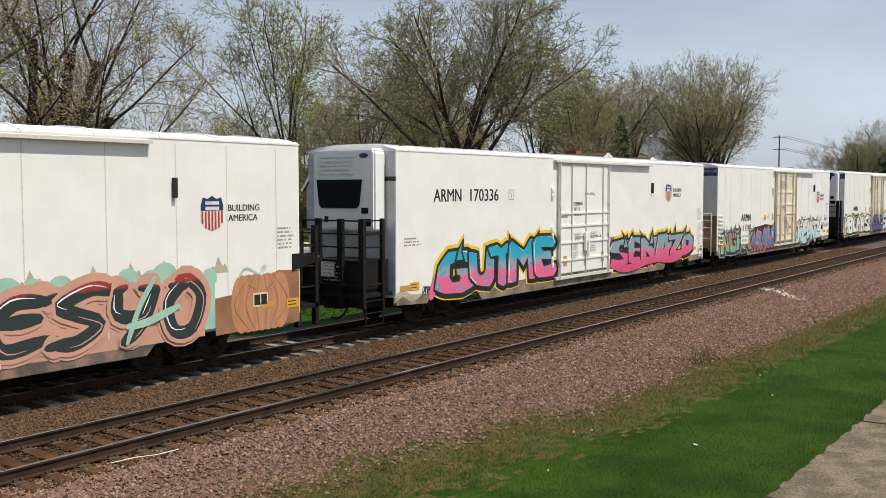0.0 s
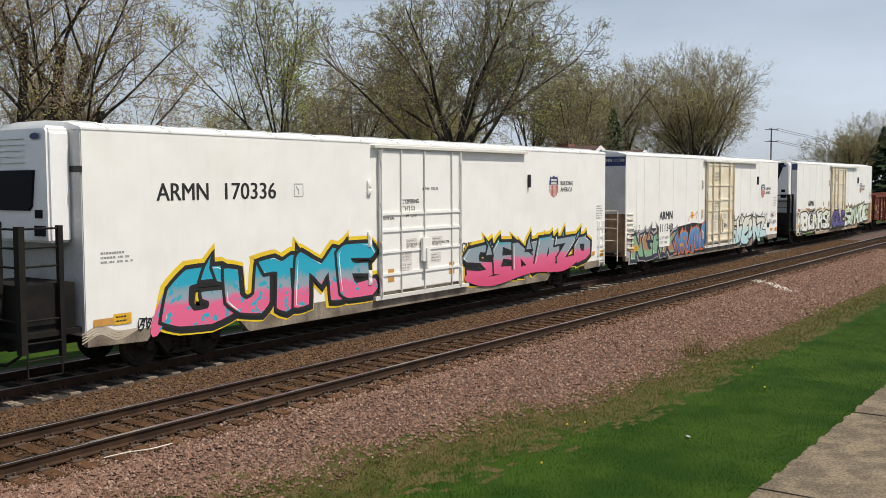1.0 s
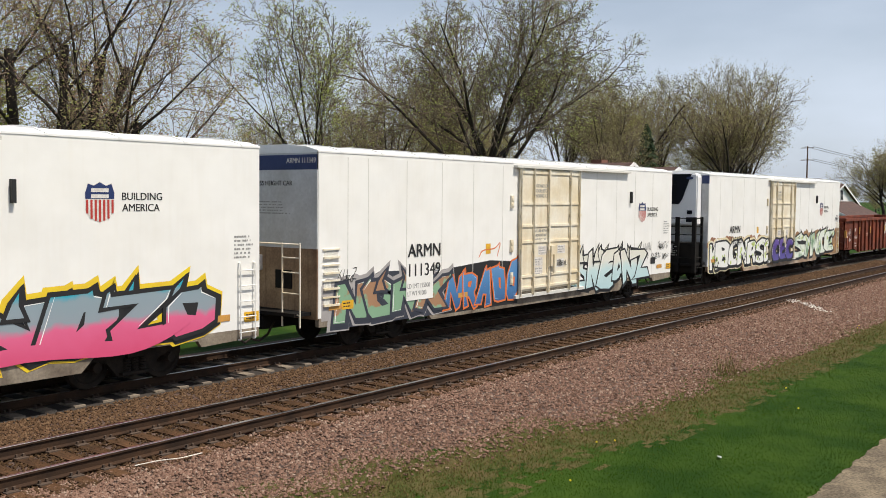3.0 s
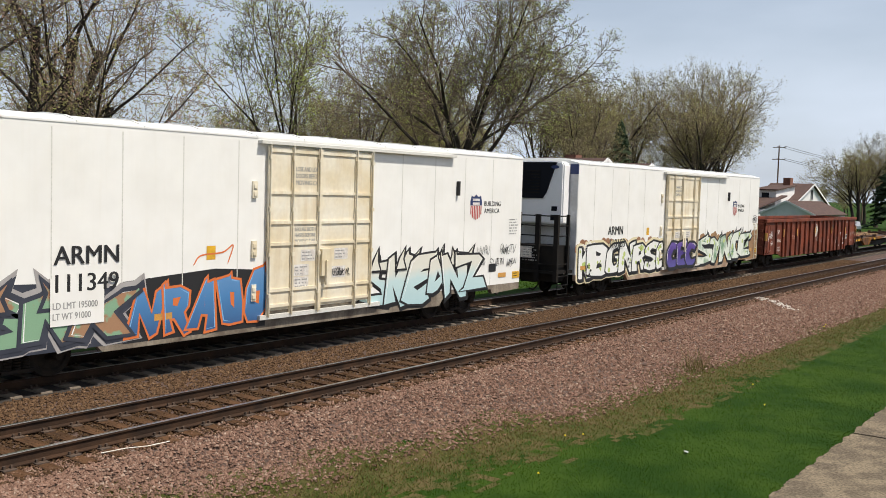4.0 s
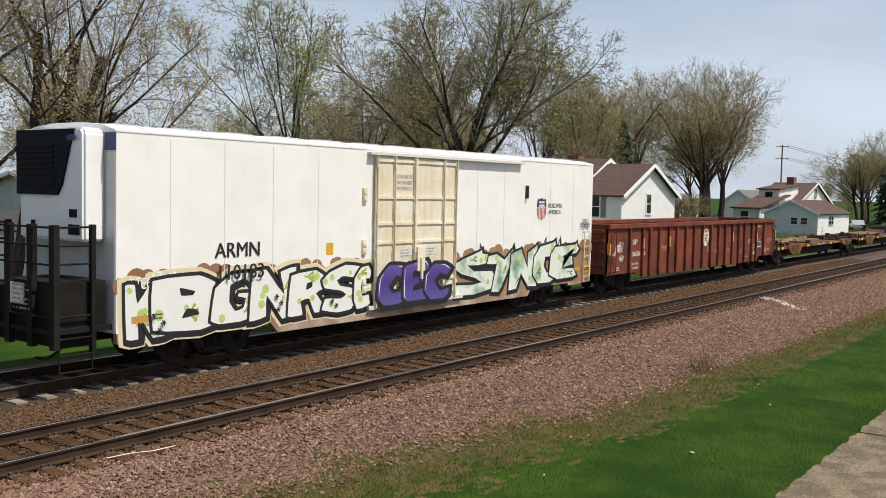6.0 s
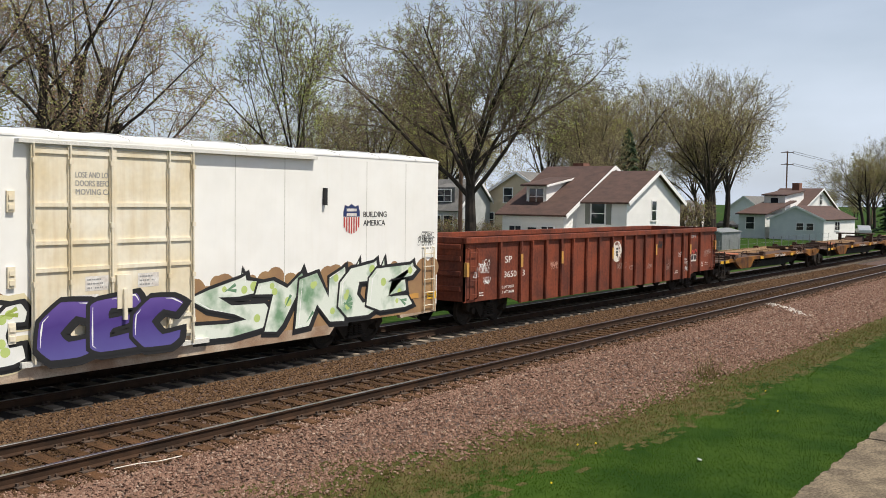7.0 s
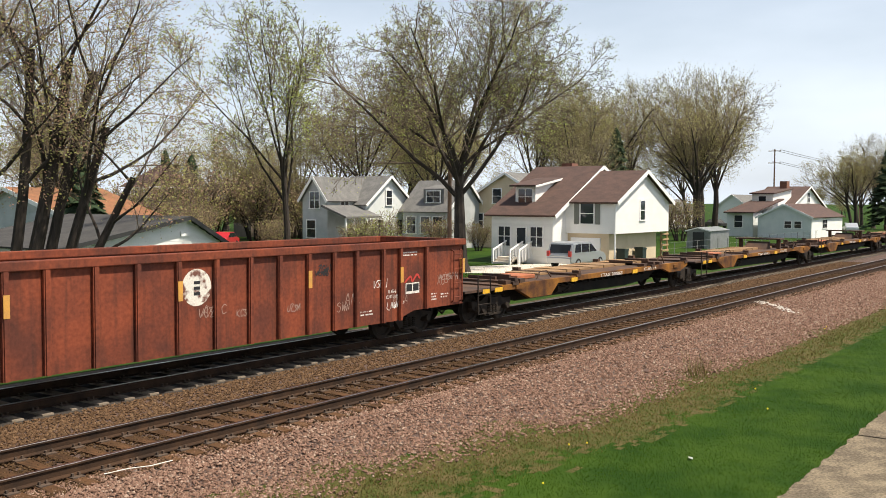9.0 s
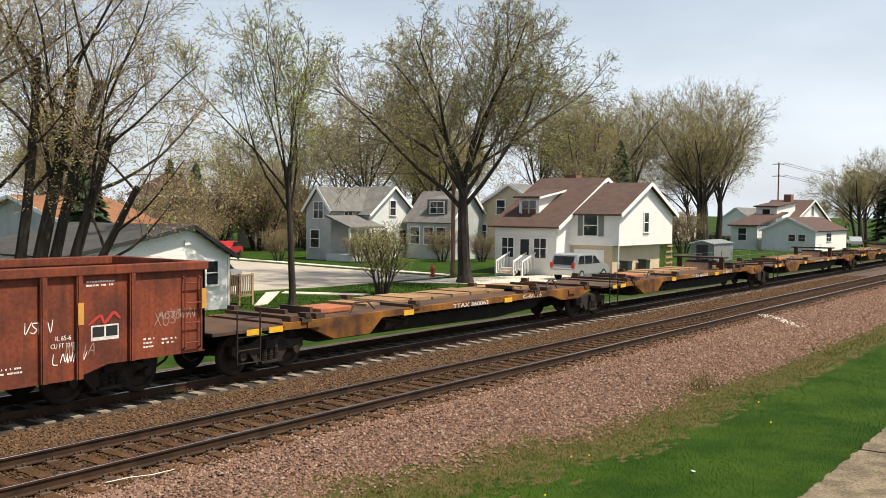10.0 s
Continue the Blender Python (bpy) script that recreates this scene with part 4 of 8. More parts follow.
def end_platform(car, out):
    """Black end frame with posts, rails, battery boxes and steps; out: how far it stands off the body."""
    bm = B()
    box(bm, -out, 0, -1.5, 1.5, 1.02, 1.12)
    box(bm, -out + 0.1, -0.12, -1.42, 0.3, 1.12, 2.0)
    bbox(bm, -out + 0.2, -0.1, 0.35, 1.42, 1.12, 1.85, 0.05)
    box(bm, -out + 0.3, -0.3, -1.3, 1.3, 0.72, 1.02)
    p = part("end_platform", bm, M_BLACK, car, "black steel end platform with fuel tank boxes")
    for yy in (-1.5, -0.75, 0.05, 0.8, 1.5):
        bm = B()
        box(bm, -out - 0.02, -out + 0.1, yy - 0.085, yy + 0.085, 0.75, 3.1)
        part("post", bm, M_BLACK, p)
    for yy in (-1.5, 1.5):
        bm = B()
        box(bm, -0.5, -0.4, yy - 0.05, yy + 0.05, 0.6, 3.1)
        part("post", bm, M_BLACK, p)
    for zz in (1.35, 2.35, 2.7, 3.05):
        bm = B()
        rod(bm, [(-0.45, -1.5, zz), (-out, -1.5, zz), (-out, 1.5, zz), (-0.45, 1.5, zz)], 0.022)
        part("rail", bm, M_BLACK, p)
    bm = B()
    for k in range(3):
        rod(bm, [(-out + 0.1, -1.56, 0.3 + 0.32 * k), (-0.5, -1.56, 0.3 + 0.32 * k)], 0.018)
    rod(bm, [(-out + 0.1, -1.56, 0.3), (-out + 0.1, -1.56, 1.1)], 0.018)
    rod(bm, [(-0.5, -1.56, 0.3), (-0.5, -1.56, 1.1)], 0.018)
    part("step", bm, M_BLACK, p)
    bm = B()
    box(bm, -out - 0.03, -out, -0.55, -0.1, 1.55, 1.95)
    part("white_plate", bm, M_INKW, p)
    bars(p, 0.2, 1.9, 0.6, 6, M_GREYINK, y=-out - 0.032, face="end", h=0.04)
    return p


def rung_ladder(car, x, z0, z1, n, material, w=0.42, y=-HALF):
    bm = B()
    for a in (x, x + w):
        rod(bm, [(a, y, z0), (a, y - 0.07, z0 + 0.02), (a, y - 0.07, z1 - 0.02), (a, y, z1)], 0.02)
    lad = part("ladder", bm, material, car)
    for k in range(n):
        zz = z0 + (z1 - z0) * (k + 0.5) / n
        bm = B()
        rod(bm, [(x - 0.03, y - 0.07, zz), (x + w + 0.03, y - 0.07, zz)], 0.014)
        part("rung", bm, material, lad)


def reefer(name, x, L, label, door, style, seams, paint, lowpaint=None, emblem=0.0):
    """A mechanical refrigerator car: body, roof, door with its rods and rail, ends, underframe, bogies."""
    car = car_thing(name, x, label, "refrigerator car")
    bm = B()
    prism(bm, [(-HALF, 0.93), (-HALF, 4.93), (-HALF + 0.06, 4.99), (HALF - 0.06, 4.99), (HALF, 4.93), (HALF, 0.93)], "x", 0, L)
    part("body", bm, paint, car, "white insulated car body")
    bm = B()
    prism(bm, [(-HALF - 0.012, 4.91), (-HALF - 0.012, 4.95), (-1.2, 5.06), (-0.5, 5.12), (0.5, 5.12), (1.2, 5.06), (HALF + 0.012, 4.95), (HALF + 0.012, 4.91)], "x", -0.02, L + 0.02)
    roof = part("roof", bm, M_ROOF_W, car)
    k = 0.75
    while k < L:
        bm = B()
        prism(bm, [(-HALF - 0.02, 4.92), (-HALF - 0.02, 4.97), (-1.2, 5.09), (-0.5, 5.15), (0.5, 5.15), (1.2, 5.09), (HALF + 0.02, 4.97), (HALF + 0.02, 4.92)], "x", k, k + 0.06)
        part("roof_rib", bm, M_ROOF_W, roof)
        k += 1.52
    for s in (-1, 1):
        bm = B()
        y0, y1 = (-HALF, -HALF + 0.12) if s < 0 else (HALF - 0.12, HALF)
        prism(bm, [(0.02, 0.93), (L - 0.02, 0.93), (L - 0.02, 0.72), (L - 1.6, 0.66), (L - 1.7, 0.8), (L - 4.1, 0.8), (L - 4.4, 0.5), (4.4, 0.5), (4.1, 0.8), (1.7, 0.8), (1.6, 0.66), (0.02, 0.72)], "y", y0 + 0.001, y1)
        part("side_sill", bm, lowpaint or M_SILL, car)
    bm = B()
    box(bm, -0.6, L + 0.6, -0.3, 0.3, 0.62, 0.95)
    box(bm, 5, L - 5, -1.2, 1.2, 0.6, 0.92)
    for c in (6.5, L * 0.5, L - 6.5):
        box(bm, c - 0.7, c + 0.7, 0.2, 1.2, 0.4, 0.65)
    tube(bm, (7.6, -0.7, 0.55), (9.0, -0.7, 0.55), 0.17, n=12)
    rod(bm, [(4.5, -1.3, 0.5), (L - 4.5, -1.3, 0.5)], 0.025)
    part("underframe", bm, M_BLACK, car, "black underframe with tanks and piping")
    truck(car, 2.9)
    truck(car, L - 2.9)
    coupler(car, -0.1, -1)
    coupler(car, L + 0.1, 1)
    me = None
    for sx in seams:
        if me is None:
            bm = B()
            box(bm, -0.012, 0.012, -HALF - 0.003, -HALF + 0.01, 0.95, 4.82)
            me = bpy.data.meshes.new("seam")
            bm.to_mesh(me)
            bm.free()
            me.materials.append(M_SEAM)
        piece("seam", me, car, pose(sx, 0, 0))
    # plug door
    d0, d1, dz0, dz1 = door
    dm = M_WHITE if style == "bare" else M_WHITE2
    bm = B()
    bbox(bm, d0 + 0.05, d1 - 0.05, -HALF - 0.07, -HALF + 0.01, dz0, dz1, 0.015)
    dr = part("door", bm, dm, car, "sliding plug door with latch rods")
    for a in (d0, d0 + (d1 - d0) * 0.2, d0 + (d1 - d0) * 0.44, d0 + (d1 - d0) * 0.81, d1 - 0.09):
        if style == "bare" and d0 < a < d1 - 0.1:
            continue
        bm = B()
        wide = 0.16 if abs(a - d0 - (d1 - d0) * 0.44) < 0.01 else 0.07
        box(bm, a, a + wide, -HALF - 0.115, -HALF - 0.068, dz0 - 0.12, dz1 + 0.02)
        part("door_post", bm, dm, dr)
        bm = B()
        rod(bm, [(a + 0.035, -HALF - 0.14, dz0 - 0.15), (a + 0.035, -HALF - 0.14, dz1 + 0.05)], 0.02)
        part("latch_rod", bm, dm, dr)
        for zz in (dz0 + 0.3, dz0 + 1.25, dz0 + 2.3, dz1 - 0.3):
            bm = B()
            box(bm, a, a + 0.08, -HALF - 0.165, -HALF - 0.1, zz, zz + 0.09)
            part("rod_bracket", bm, dm, dr)
    if style == "bare":
        for a in (0.24, 0.52, 0.87):
            bm = B()
            rod(bm, [(d0 + (d1 - d0) * a, -HALF - 0.1, dz0 - 0.1), (d0 + (d1 - d0) * a, -HALF - 0.1, dz1 + 0.05)], 0.022)
            part("latch_rod", bm, M_SEAM, dr)
    for zz in (dz0 + 0.42, dz0 + 1.6, dz0 + 2.05) if style == "bare" else (dz0 + 0.06, dz0 + 0.42, dz0 + 1.5, dz0 + 2.0, dz0 + 2.7, dz1 - 0.12):
        bm = B()
        box(bm, d0 + 0.05, d1 - 0.05, -HALF - 0.1, -HALF - 0.068, zz, zz + 0.075)
        part("door_bar", bm, dm, dr)
    bm = B()
    mx = d0 + (d1 - d0) * 0.47
    box(bm, mx, mx + 0.34, -HALF - 0.19, -HALF - 0.1, dz0 + 0.72, dz0 + 1.38)
    box(bm, mx + 0.12, mx + 0.2, -HALF - 0.24, -HALF - 0.18, dz0 + 0.5, dz0 + 1.1)
    part("door_lock", bm, dm, dr)
    for q, (bx, bz) in enumerate(((0.24, 0.85), (0.6, 0.75), (0.24, 0.55), (0.62, 1.2), (0.3, 1.2))):
        bm = B()
        xx = d0 + (d1 - d0) * bx
        patch(bm, [(xx, dz0 + bz - 0.1), (xx + 0.5, dz0 + bz - 0.1), (xx + 0.5, dz0 + bz + 0.18), (xx, dz0 + bz + 0.18)], -HALF - 0.074)
        pk = part("placard", bm, M_INKW, dr)
        bars(pk, xx + 0.04, dz0 + bz + 0.1, 0.42, 3, y=-HALF - 0.077, h=0.03, gap=0.08, seed=q)
    bm = B()
    box(bm, d0 - 0.25, d1 + (d1 - d0) + 0.0, -HALF - 0.14, -HALF, 4.79, 4.86)
    part("door_rail", bm, M_SEAM, car)
    bm = B()
    box(bm, d0 - 0.2, d1 + 0.4, -HALF - 0.1, -HALF, dz0 - 0.2, dz0 - 0.1)
    part("door_rail", bm, M_SEAM, car)
    for zz in (1.2, 2.2, 3.55):
        bm = B()
        box(bm, d0 - 0.42, d0 - 0.28, -HALF - 0.05, -HALF, zz, zz + 0.38)
        box(bm, d0 - 0.4, d0 - 0.3, -HALF - 0.07, -HALF - 0.04, zz + 0.05, zz + 0.14)
        box(bm, d0 - 0.4, d0 - 0.3, -HALF - 0.07, -HALF - 0.04, zz + 0.22, zz + 0.31)
        part("hinge_bracket", bm, dm, car)
    bm = B()
    ds = L - 3.7 - emblem if L < 21 else 16.8
    box(bm, ds, ds + 0.08, -HALF - 0.09, -HALF, 3.7, 4.12)
    part("door_stop", bm, M_INK, car)
    # stencils common to all
    shield(car, L - 2.65 - emblem if L < 21 else 18.57, 3.36 if L < 21 else 3.72, 0.72)
    bx, bz = (L - 2.2 - emblem, 3.4) if L < 21 else (19.05, 3.76)
    lettering(car, "BUILDING", bx, bz, 0.15, M_INK, width=0.92)
    lettering(car, "AMERICA", bx, bz - 0.22, 0.15, M_INK, width=0.86)
    bars(car, L - 0.72, 2.95, 0.55, 6, seed=3)
    for xx in (0.8, L - 0.45):
        bm = B()
        patch(bm, [(xx, 1.08), (xx + 0.42, 1.08), (xx + 0.42, 1.3), (xx, 1.3)], -HALF - 0.0125)
        pk = part("warning_placard", bm, M_YELLOW, car)
        bars(pk, xx + 0.05, 1.22, 0.34, 2, M_INK, h=0.03, gap=0.08, y=-HALF - 0.0145)
    for xx, zz in ((0.35, 1.1), (5.6, 1.0), (L - 1.3, 1.15), (9.0, 1.05)):
        bm = B()
        patch(bm, [(xx, zz), (xx + 0.45, zz), (xx + 0.45, zz + 0.14), (xx, zz + 0.14)], -HALF - 0.0125)
        part("reflector", bm, M_ORANGE, car)
    # car end
    if style in ("unit_white", "unit_dark", "bare"):
        bm = B()
        box(bm, -0.02, 0.0, -HALF + 0.02, HALF - 0.02, 1.0, 4.9)
        part("end_sheet", bm, M_STEELEND, car)
        refrigeration_unit(car, style == "unit_dark")
        end_platform(car, 1.3)
    else:
        bm = B()
        box(bm, -0.03, 0.0, -HALF + 0.02, HALF - 0.02, 2.6, 4.9)
        part("end_sheet", bm, M_STEELEND, car)
        bm = B()
        box(bm, -0.032, 0.0, -HALF + 0.02, HALF - 0.02, 0.9, 2.6)
        part("end_sheet", bm, M_RUSTEND, car, "rust-stained lower end sheet")
        bm = B()
        box(bm, -0.036, -0.0, -HALF + 0.02, HALF - 0.02, 4.5, 4.86)
        part("end_band", bm, M_NAVY, car, "navy blue band")
        bm = B()
        for i in range(20):
            a, b = 2 * math.pi * i / 20, 2 * math.pi * (i + 1) / 20
            tube(bm, (-0.35, 0.95 + 0.25 * math.cos(a), 2.25 + 0.25 * math.sin(a)), (-0.35, 0.95 + 0.25 * math.cos(b), 2.25 + 0.25 * math.sin(b)), 0.018, n=5)
        for i in range(5):
            a = 2 * math.pi * i / 5
            tube(bm, (-0.35, 0.95, 2.25), (-0.35, 0.95 + 0.25 * math.cos(a), 2.25 + 0.25 * math.sin(a)), 0.014, n=5)
        tube(bm, (-0.35, 0.95, 2.25), (-0.03, 0.95, 2.25), 0.03)
        part("brake_wheel", bm, M_WHEEL, car)
        bm = B()
        bbox(bm, -0.3, -0.03, 0.3, 0.6, 2.0, 2.4, 0.04)
        part("brake_housing", bm, M_INKW, car)
        bm = B()
        for yy in (-1.5, -0.9, 0.9, 1.5):
            rod(bm, [(-0.5, yy, 0.75), (-0.5, yy, 2.75)], 0.025)
        rod(bm, [(-0.5, -1.5, 2.72), (-0.5, 1.5, 2.72)], 0.025)
        for zz in (1.05, 1.55, 2.05, 2.4):
            rod(bm, [(-0.5, -1.5, zz), (-0.5, -0.9, zz)], 0.018)
        part("end_handrail", bm, M_WHITE2, car)
        bm = B()
        box(bm, -0.6, 0, -1.4, 1.4, 1.0, 1.08)
        part("brake_step", bm, M_BLACK, car)
        bm = B()
        box(bm, -0.08, 0.0, -0.75, -0.2, 1.6, 2.05)
        part("end_box", bm, M_BLACK, car)
    return car


# paints of the graffiti
G_TEAL = gradient("teal_to_pink_spray", [(0.0, (0.75, 0.12, 0.24)), (0.38, (0.72, 0.13, 0.27)), (0.46, (0.28, 0.34, 0.4)), (0.58, (0.22, 0.33, 0.38)), (0.66, (0.01, 0.36, 0.5)), (1.0, (0.01, 0.33, 0.48))], 0.7, 2.3, spots=((0.02, 0.36, 0.48), 6.0))
G_TEAL2 = gradient("grey_teal_to_pink_spray", [(0.0, (0.62, 0.07, 0.17)), (0.36, (0.68, 0.12, 0.25)), (0.45, (0.26, 0.31, 0.35)), (0.72, (0.24, 0.32, 0.36)), (0.8, (0.02, 0.34, 0.46)), (1.0, (0.02, 0.33, 0.44))], 0.8, 2.3)
G_GREEN = mat("camo_green_spray", (0.22, 0.38, 0.24), (0.36, 0.2, 0.11), 1.6, 0.6, bump=0, spread=(0.52, 0.56), grain=0.06)
G_BLUE = gradient("blue_spray", [(0.0, (0.035, 0.1, 0.24)), (0.5, (0.06, 0.2, 0.42)), (1.0, (0.12, 0.27, 0.5))], 0.7, 1.95)
G_PALE = gradient("cream_to_aqua_spray", [(0.0, (0.42, 0.6, 0.62)), (0.45, (0.5, 0.66, 0.66)), (0.65, (0.68, 0.68, 0.6)), (1.0, (0.7, 0.68, 0.58))], 0.7, 2.1)
G_WLIME = mat("white_spray", (0.78, 0.78, 0.76), (0.74, 0.76, 0.7), 2.6, 0.6, bump=0, grain=0.04)
G_LIME = mat("lime_spray", (0.5, 0.6, 0.2), (0.42, 0.54, 0.16), 3, 0.6, bump=0, grain=0.05)
G_LIMED = mat("olive_lime_spray", (0.28, 0.36, 0.06), (0.36, 0.44, 0.1), 3, 0.6, bump=0, grain=0.05)
G_MINTD = mat("deep_green_spray", (0.08, 0.2, 0.11), (0.16, 0.3, 0.17), 2, 0.6, bump=0, grain=0.05)
G_NAVYBLACK = mat("blue_black_spray", (0.03, 0.035, 0.05), (0.045, 0.05, 0.07), 2, 0.6, bump=0, grain=0.06)
G_SKYBLUE = mat("light_blue_spray", (0.2, 0.42, 0.68), None, 2, 0.6, bump=0, grain=0.05)
G_PURPLE = gradient("purple_spray", [(0.0, (0.1, 0.09, 0.3)), (0.5, (0.06, 0.03, 0.2)), (1.0, (0.16, 0.1, 0.36))], 0.8, 2.1)
G_MINT = mat("mint_green_spray", (0.7, 0.75, 0.66), (0.16, 0.3, 0.17), 1.5, 0.6, bump=0, spread=(0.48, 0.68), grain=0.05)
G_BLACKRED = gradient("black_letters_red_tops", [(0.0, (0.025, 0.035, 0.035)), (0.84, (0.02, 0.03, 0.03)), (0.9, (0.33, 0.03, 0.03)), (1.0, (0.36, 0.04, 0.04))], 0.7, 2.12, wobble=0.12)
G_SALMON = mat("salmon_spray", (0.62, 0.33, 0.24), (0.55, 0.3, 0.22), 2, 0.65, bump=0, grain=0.06)
G_SEAFOAM = mat("seafoam_spray", (0.36, 0.6, 0.46), (0.3, 0.5, 0.4), 2, 0.65, bump=0, grain=0.06)
G_SAND = mat("sand_spray", (0.5, 0.42, 0.32), (0.42, 0.35, 0.26), 2, 0.65, bump=0, grain=0.06)
G_PUMPKIN = mat("pumpkin_spray", (0.55, 0.26, 0.13), (0.44, 0.2, 0.1), 2.5, 0.65, bump=0, grain=0.1, stretch=(3, 1, 0.6))
G_BROWN = mat("brown_spray", (0.26, 0.12, 0.06), (0.32, 0.17, 0.09), 2, 0.65, bump=0, grain=0.06)
G_BROWN2 = mat("tan_brown_spray", (0.36, 0.22, 0.1), (0.28, 0.16, 0.08), 2, 0.65, bump=0, grain=0.06)
G_YEL = mat("yellow_halo_spray", (0.8, 0.58, 0.02), (0.75, 0.5, 0.03), 2, 0.65, bump=0, grain=0.05)
G_ORANGEL = mat("orange_line_spray", (0.65, 0.16, 0.04), None, 2, 0.65, bump=0, grain=0.05)
G_CREAM = mat("cream_halo_spray", (0.7, 0.62, 0.4), None, 2, 0.65, bump=0, grain=0.05)
G_GREY = mat("grey_cloud_spray", (0.4, 0.38, 0.37), (0.33, 0.31, 0.3), 2, 0.65, bump=0, grain=0.05)
G_WHITE = mat("white_highlight_spray", (0.82, 0.82, 0.8), None, 2, 0.6, bump=0, grain=0.04)
G_FAINT = mat("faint_grey_scratch", (0.35, 0.24, 0.2), None, 2, 0.7, bump=0, grain=0.1)


def clouds(car, x0, x1, z, r, n, material, seed, depth=0.5, y=-HALF - 0.001):
    """A band of sprayed bubbles behind a word."""
    rnd = random.Random(seed)
    bm = B()
    for i in range(n):
        rr = r * rnd.uniform(0.5, 1.15)
        disc(bm, x0 + (x1 - x0) * (i + rnd.random() * 0.7) / n, z + rnd.uniform(-0.12, 0.1) - rr * 0.3, rr, y - 0.00004 * i)
    patch(bm, [(x0, z - depth), (x1, z - depth), (x1, z - 0.05), (x0, z - 0.05)], y + 0.0004)
    return part("sprayed_cloud", bm, material, car)


def stars(car, pts, r, material, y=-HALF - 0.052):
    for x, z in pts:
        bm = B()
        for k in range(3):
            a = math.pi * k / 3
            ribbon(bm, [(x - r * math.cos(a), z - r * math.sin(a)), (x, z), (x + r * math.cos(a), z + r * math.sin(a))], r * 0.4, y - 0.0006 * k, True)
        part("sprayed_star", bm, material, car)


# first car: black letters on salmon, a pumpkin at its end
car = reefer("refrigerator_car", 16.54 - 19.95, 19.95, "white refrigerator car with salmon graffiti and a painted pumpkin", (8.3, 12.0, 0.9, 4.74), "plain",
             [12.95, 14.67, 16.35, 17.72, 19.2], M_WHITE, mat("dark_sprayed_sill", (0.10, 0.09, 0.08), (0.3, 0.2, 0.15), 1.8, 0.7, spread=(0.45, 0.6)))
L = 19.95
clouds(car, L - 9.5, L - 2.6, 2.05, 0.34, 14, G_SEAFOAM, 3, 1.2)
clouds(car, L - 9.5, L - 2.9, 1.92, 0.3, 13, G_SALMON, 4, 1.2, -HALF - 0.003)
for q in (-6.9, -5.6, -4.75, -3.95, -8.0, -2.5):
    bm = B()
    patch(bm, [(L + q - 0.3, 2.05), (L + q - 0.16, 2.22), (L + q - 0.1, 2.18), (L + q + 0.0, 2.42), (L + q + 0.12, 2.2), (L + q + 0.2, 2.26), (L + q + 0.3, 2.05)], -HALF - 0.0008)
    part("sprayed_flame", bm, G_SAND, car)
stroke_graffiti(car, "OESYO", L - 8.9, L - 2.85, 0.6, 2.2, G_BLACKRED, G_SALMON, None, 0.44, 11, shine=G_WHITE, label="black and red graffiti lettering", yb=-HALF - 0.005)
for pts, w in (([(-4.9, 0.8), (-4.6, 1.5), (-4.2, 2.1)], 0.12), ([(-4.9, 1.15), (-4.4, 1.2), (-3.6, 1.45)], 0.16)):
    bm = B()
    ribbon(bm, curve_points([(L + a, b) for a, b in pts]), w, -HALF - 0.05 - 0.003 * w)
    part("sprayed_arrow", bm, G_SEAFOAM, car)
bm = B()
patch(bm, [(L - 2.6, 0.68), (L - 0.02, 0.75), (L - 0.02, 1.95), (L - 0.7, 2.0), (L - 2.0, 1.55), (L - 2.6, 1.5)], -HALF - 0.0045)
part("sprayed_ground", bm, G_BROWN, car)
bm = B()
for k in range(-3, 4):
    disc(bm, L - 1.25 + 0.2 * k, 1.3, 0.42 - 0.04 * abs(k), -HALF - 0.006 - 0.0004 * (3 - abs(k)), 22, 0.66)
pk = part("painted_pumpkin", bm, G_PUMPKIN, car, "orange sprayed pumpkin with a small window")
bm = B()
for k in (-0.65, -0.38, -0.12, 0.15, 0.42, 0.66):
    ribbon(bm, curve_points([(L - 1.25 + k * 0.55, 1.92), (L - 1.25 + k * 1.25, 1.3), (L - 1.25 + k * 0.6, 0.7)]), 0.025, -HALF - 0.0095 - 0.0001 * k)
ribbon(bm, [(L - 1.65, 1.72), (L - 1.4, 1.6)], 0.05, -HALF - 0.0099)
ribbon(bm, [(L - 0.85, 1.72), (L - 1.1, 1.6)], 0.05, -HALF - 0.0099)
part("pumpkin_lines", bm, G_BROWN, pk)
bm = B()
ribbon(bm, curve_points([(L - 1.25, 1.92), (L - 1.2, 2.05), (L - 1.1, 2.12)]), 0.12, -HALF - 0.0102)
ribbon(bm, curve_points([(L - 1.3, 1.95), (L - 1.7, 2.1), (L - 1.95, 1.9)]), 0.05, -HALF - 0.0105)
part("pumpkin_stem", bm, G_MINT, pk)
bm = B()
patch(bm, [(L - 1.5, 1.2), (L - 1.05, 1.2), (L - 1.05, 1.52), (L - 1.5, 1.52)], -HALF - 0.0115)
part("window_frame", bm, G_CREAM, pk)
for a in (-1.47, -1.26):
    bm = B()
    patch(bm, [(L + a, 1.24), (L + a + 0.18, 1.24), (L + a + 0.18, 1.48), (L + a, 1.48)], -HALF - 0.0135)
    part("pane", bm, M_INK, pk)

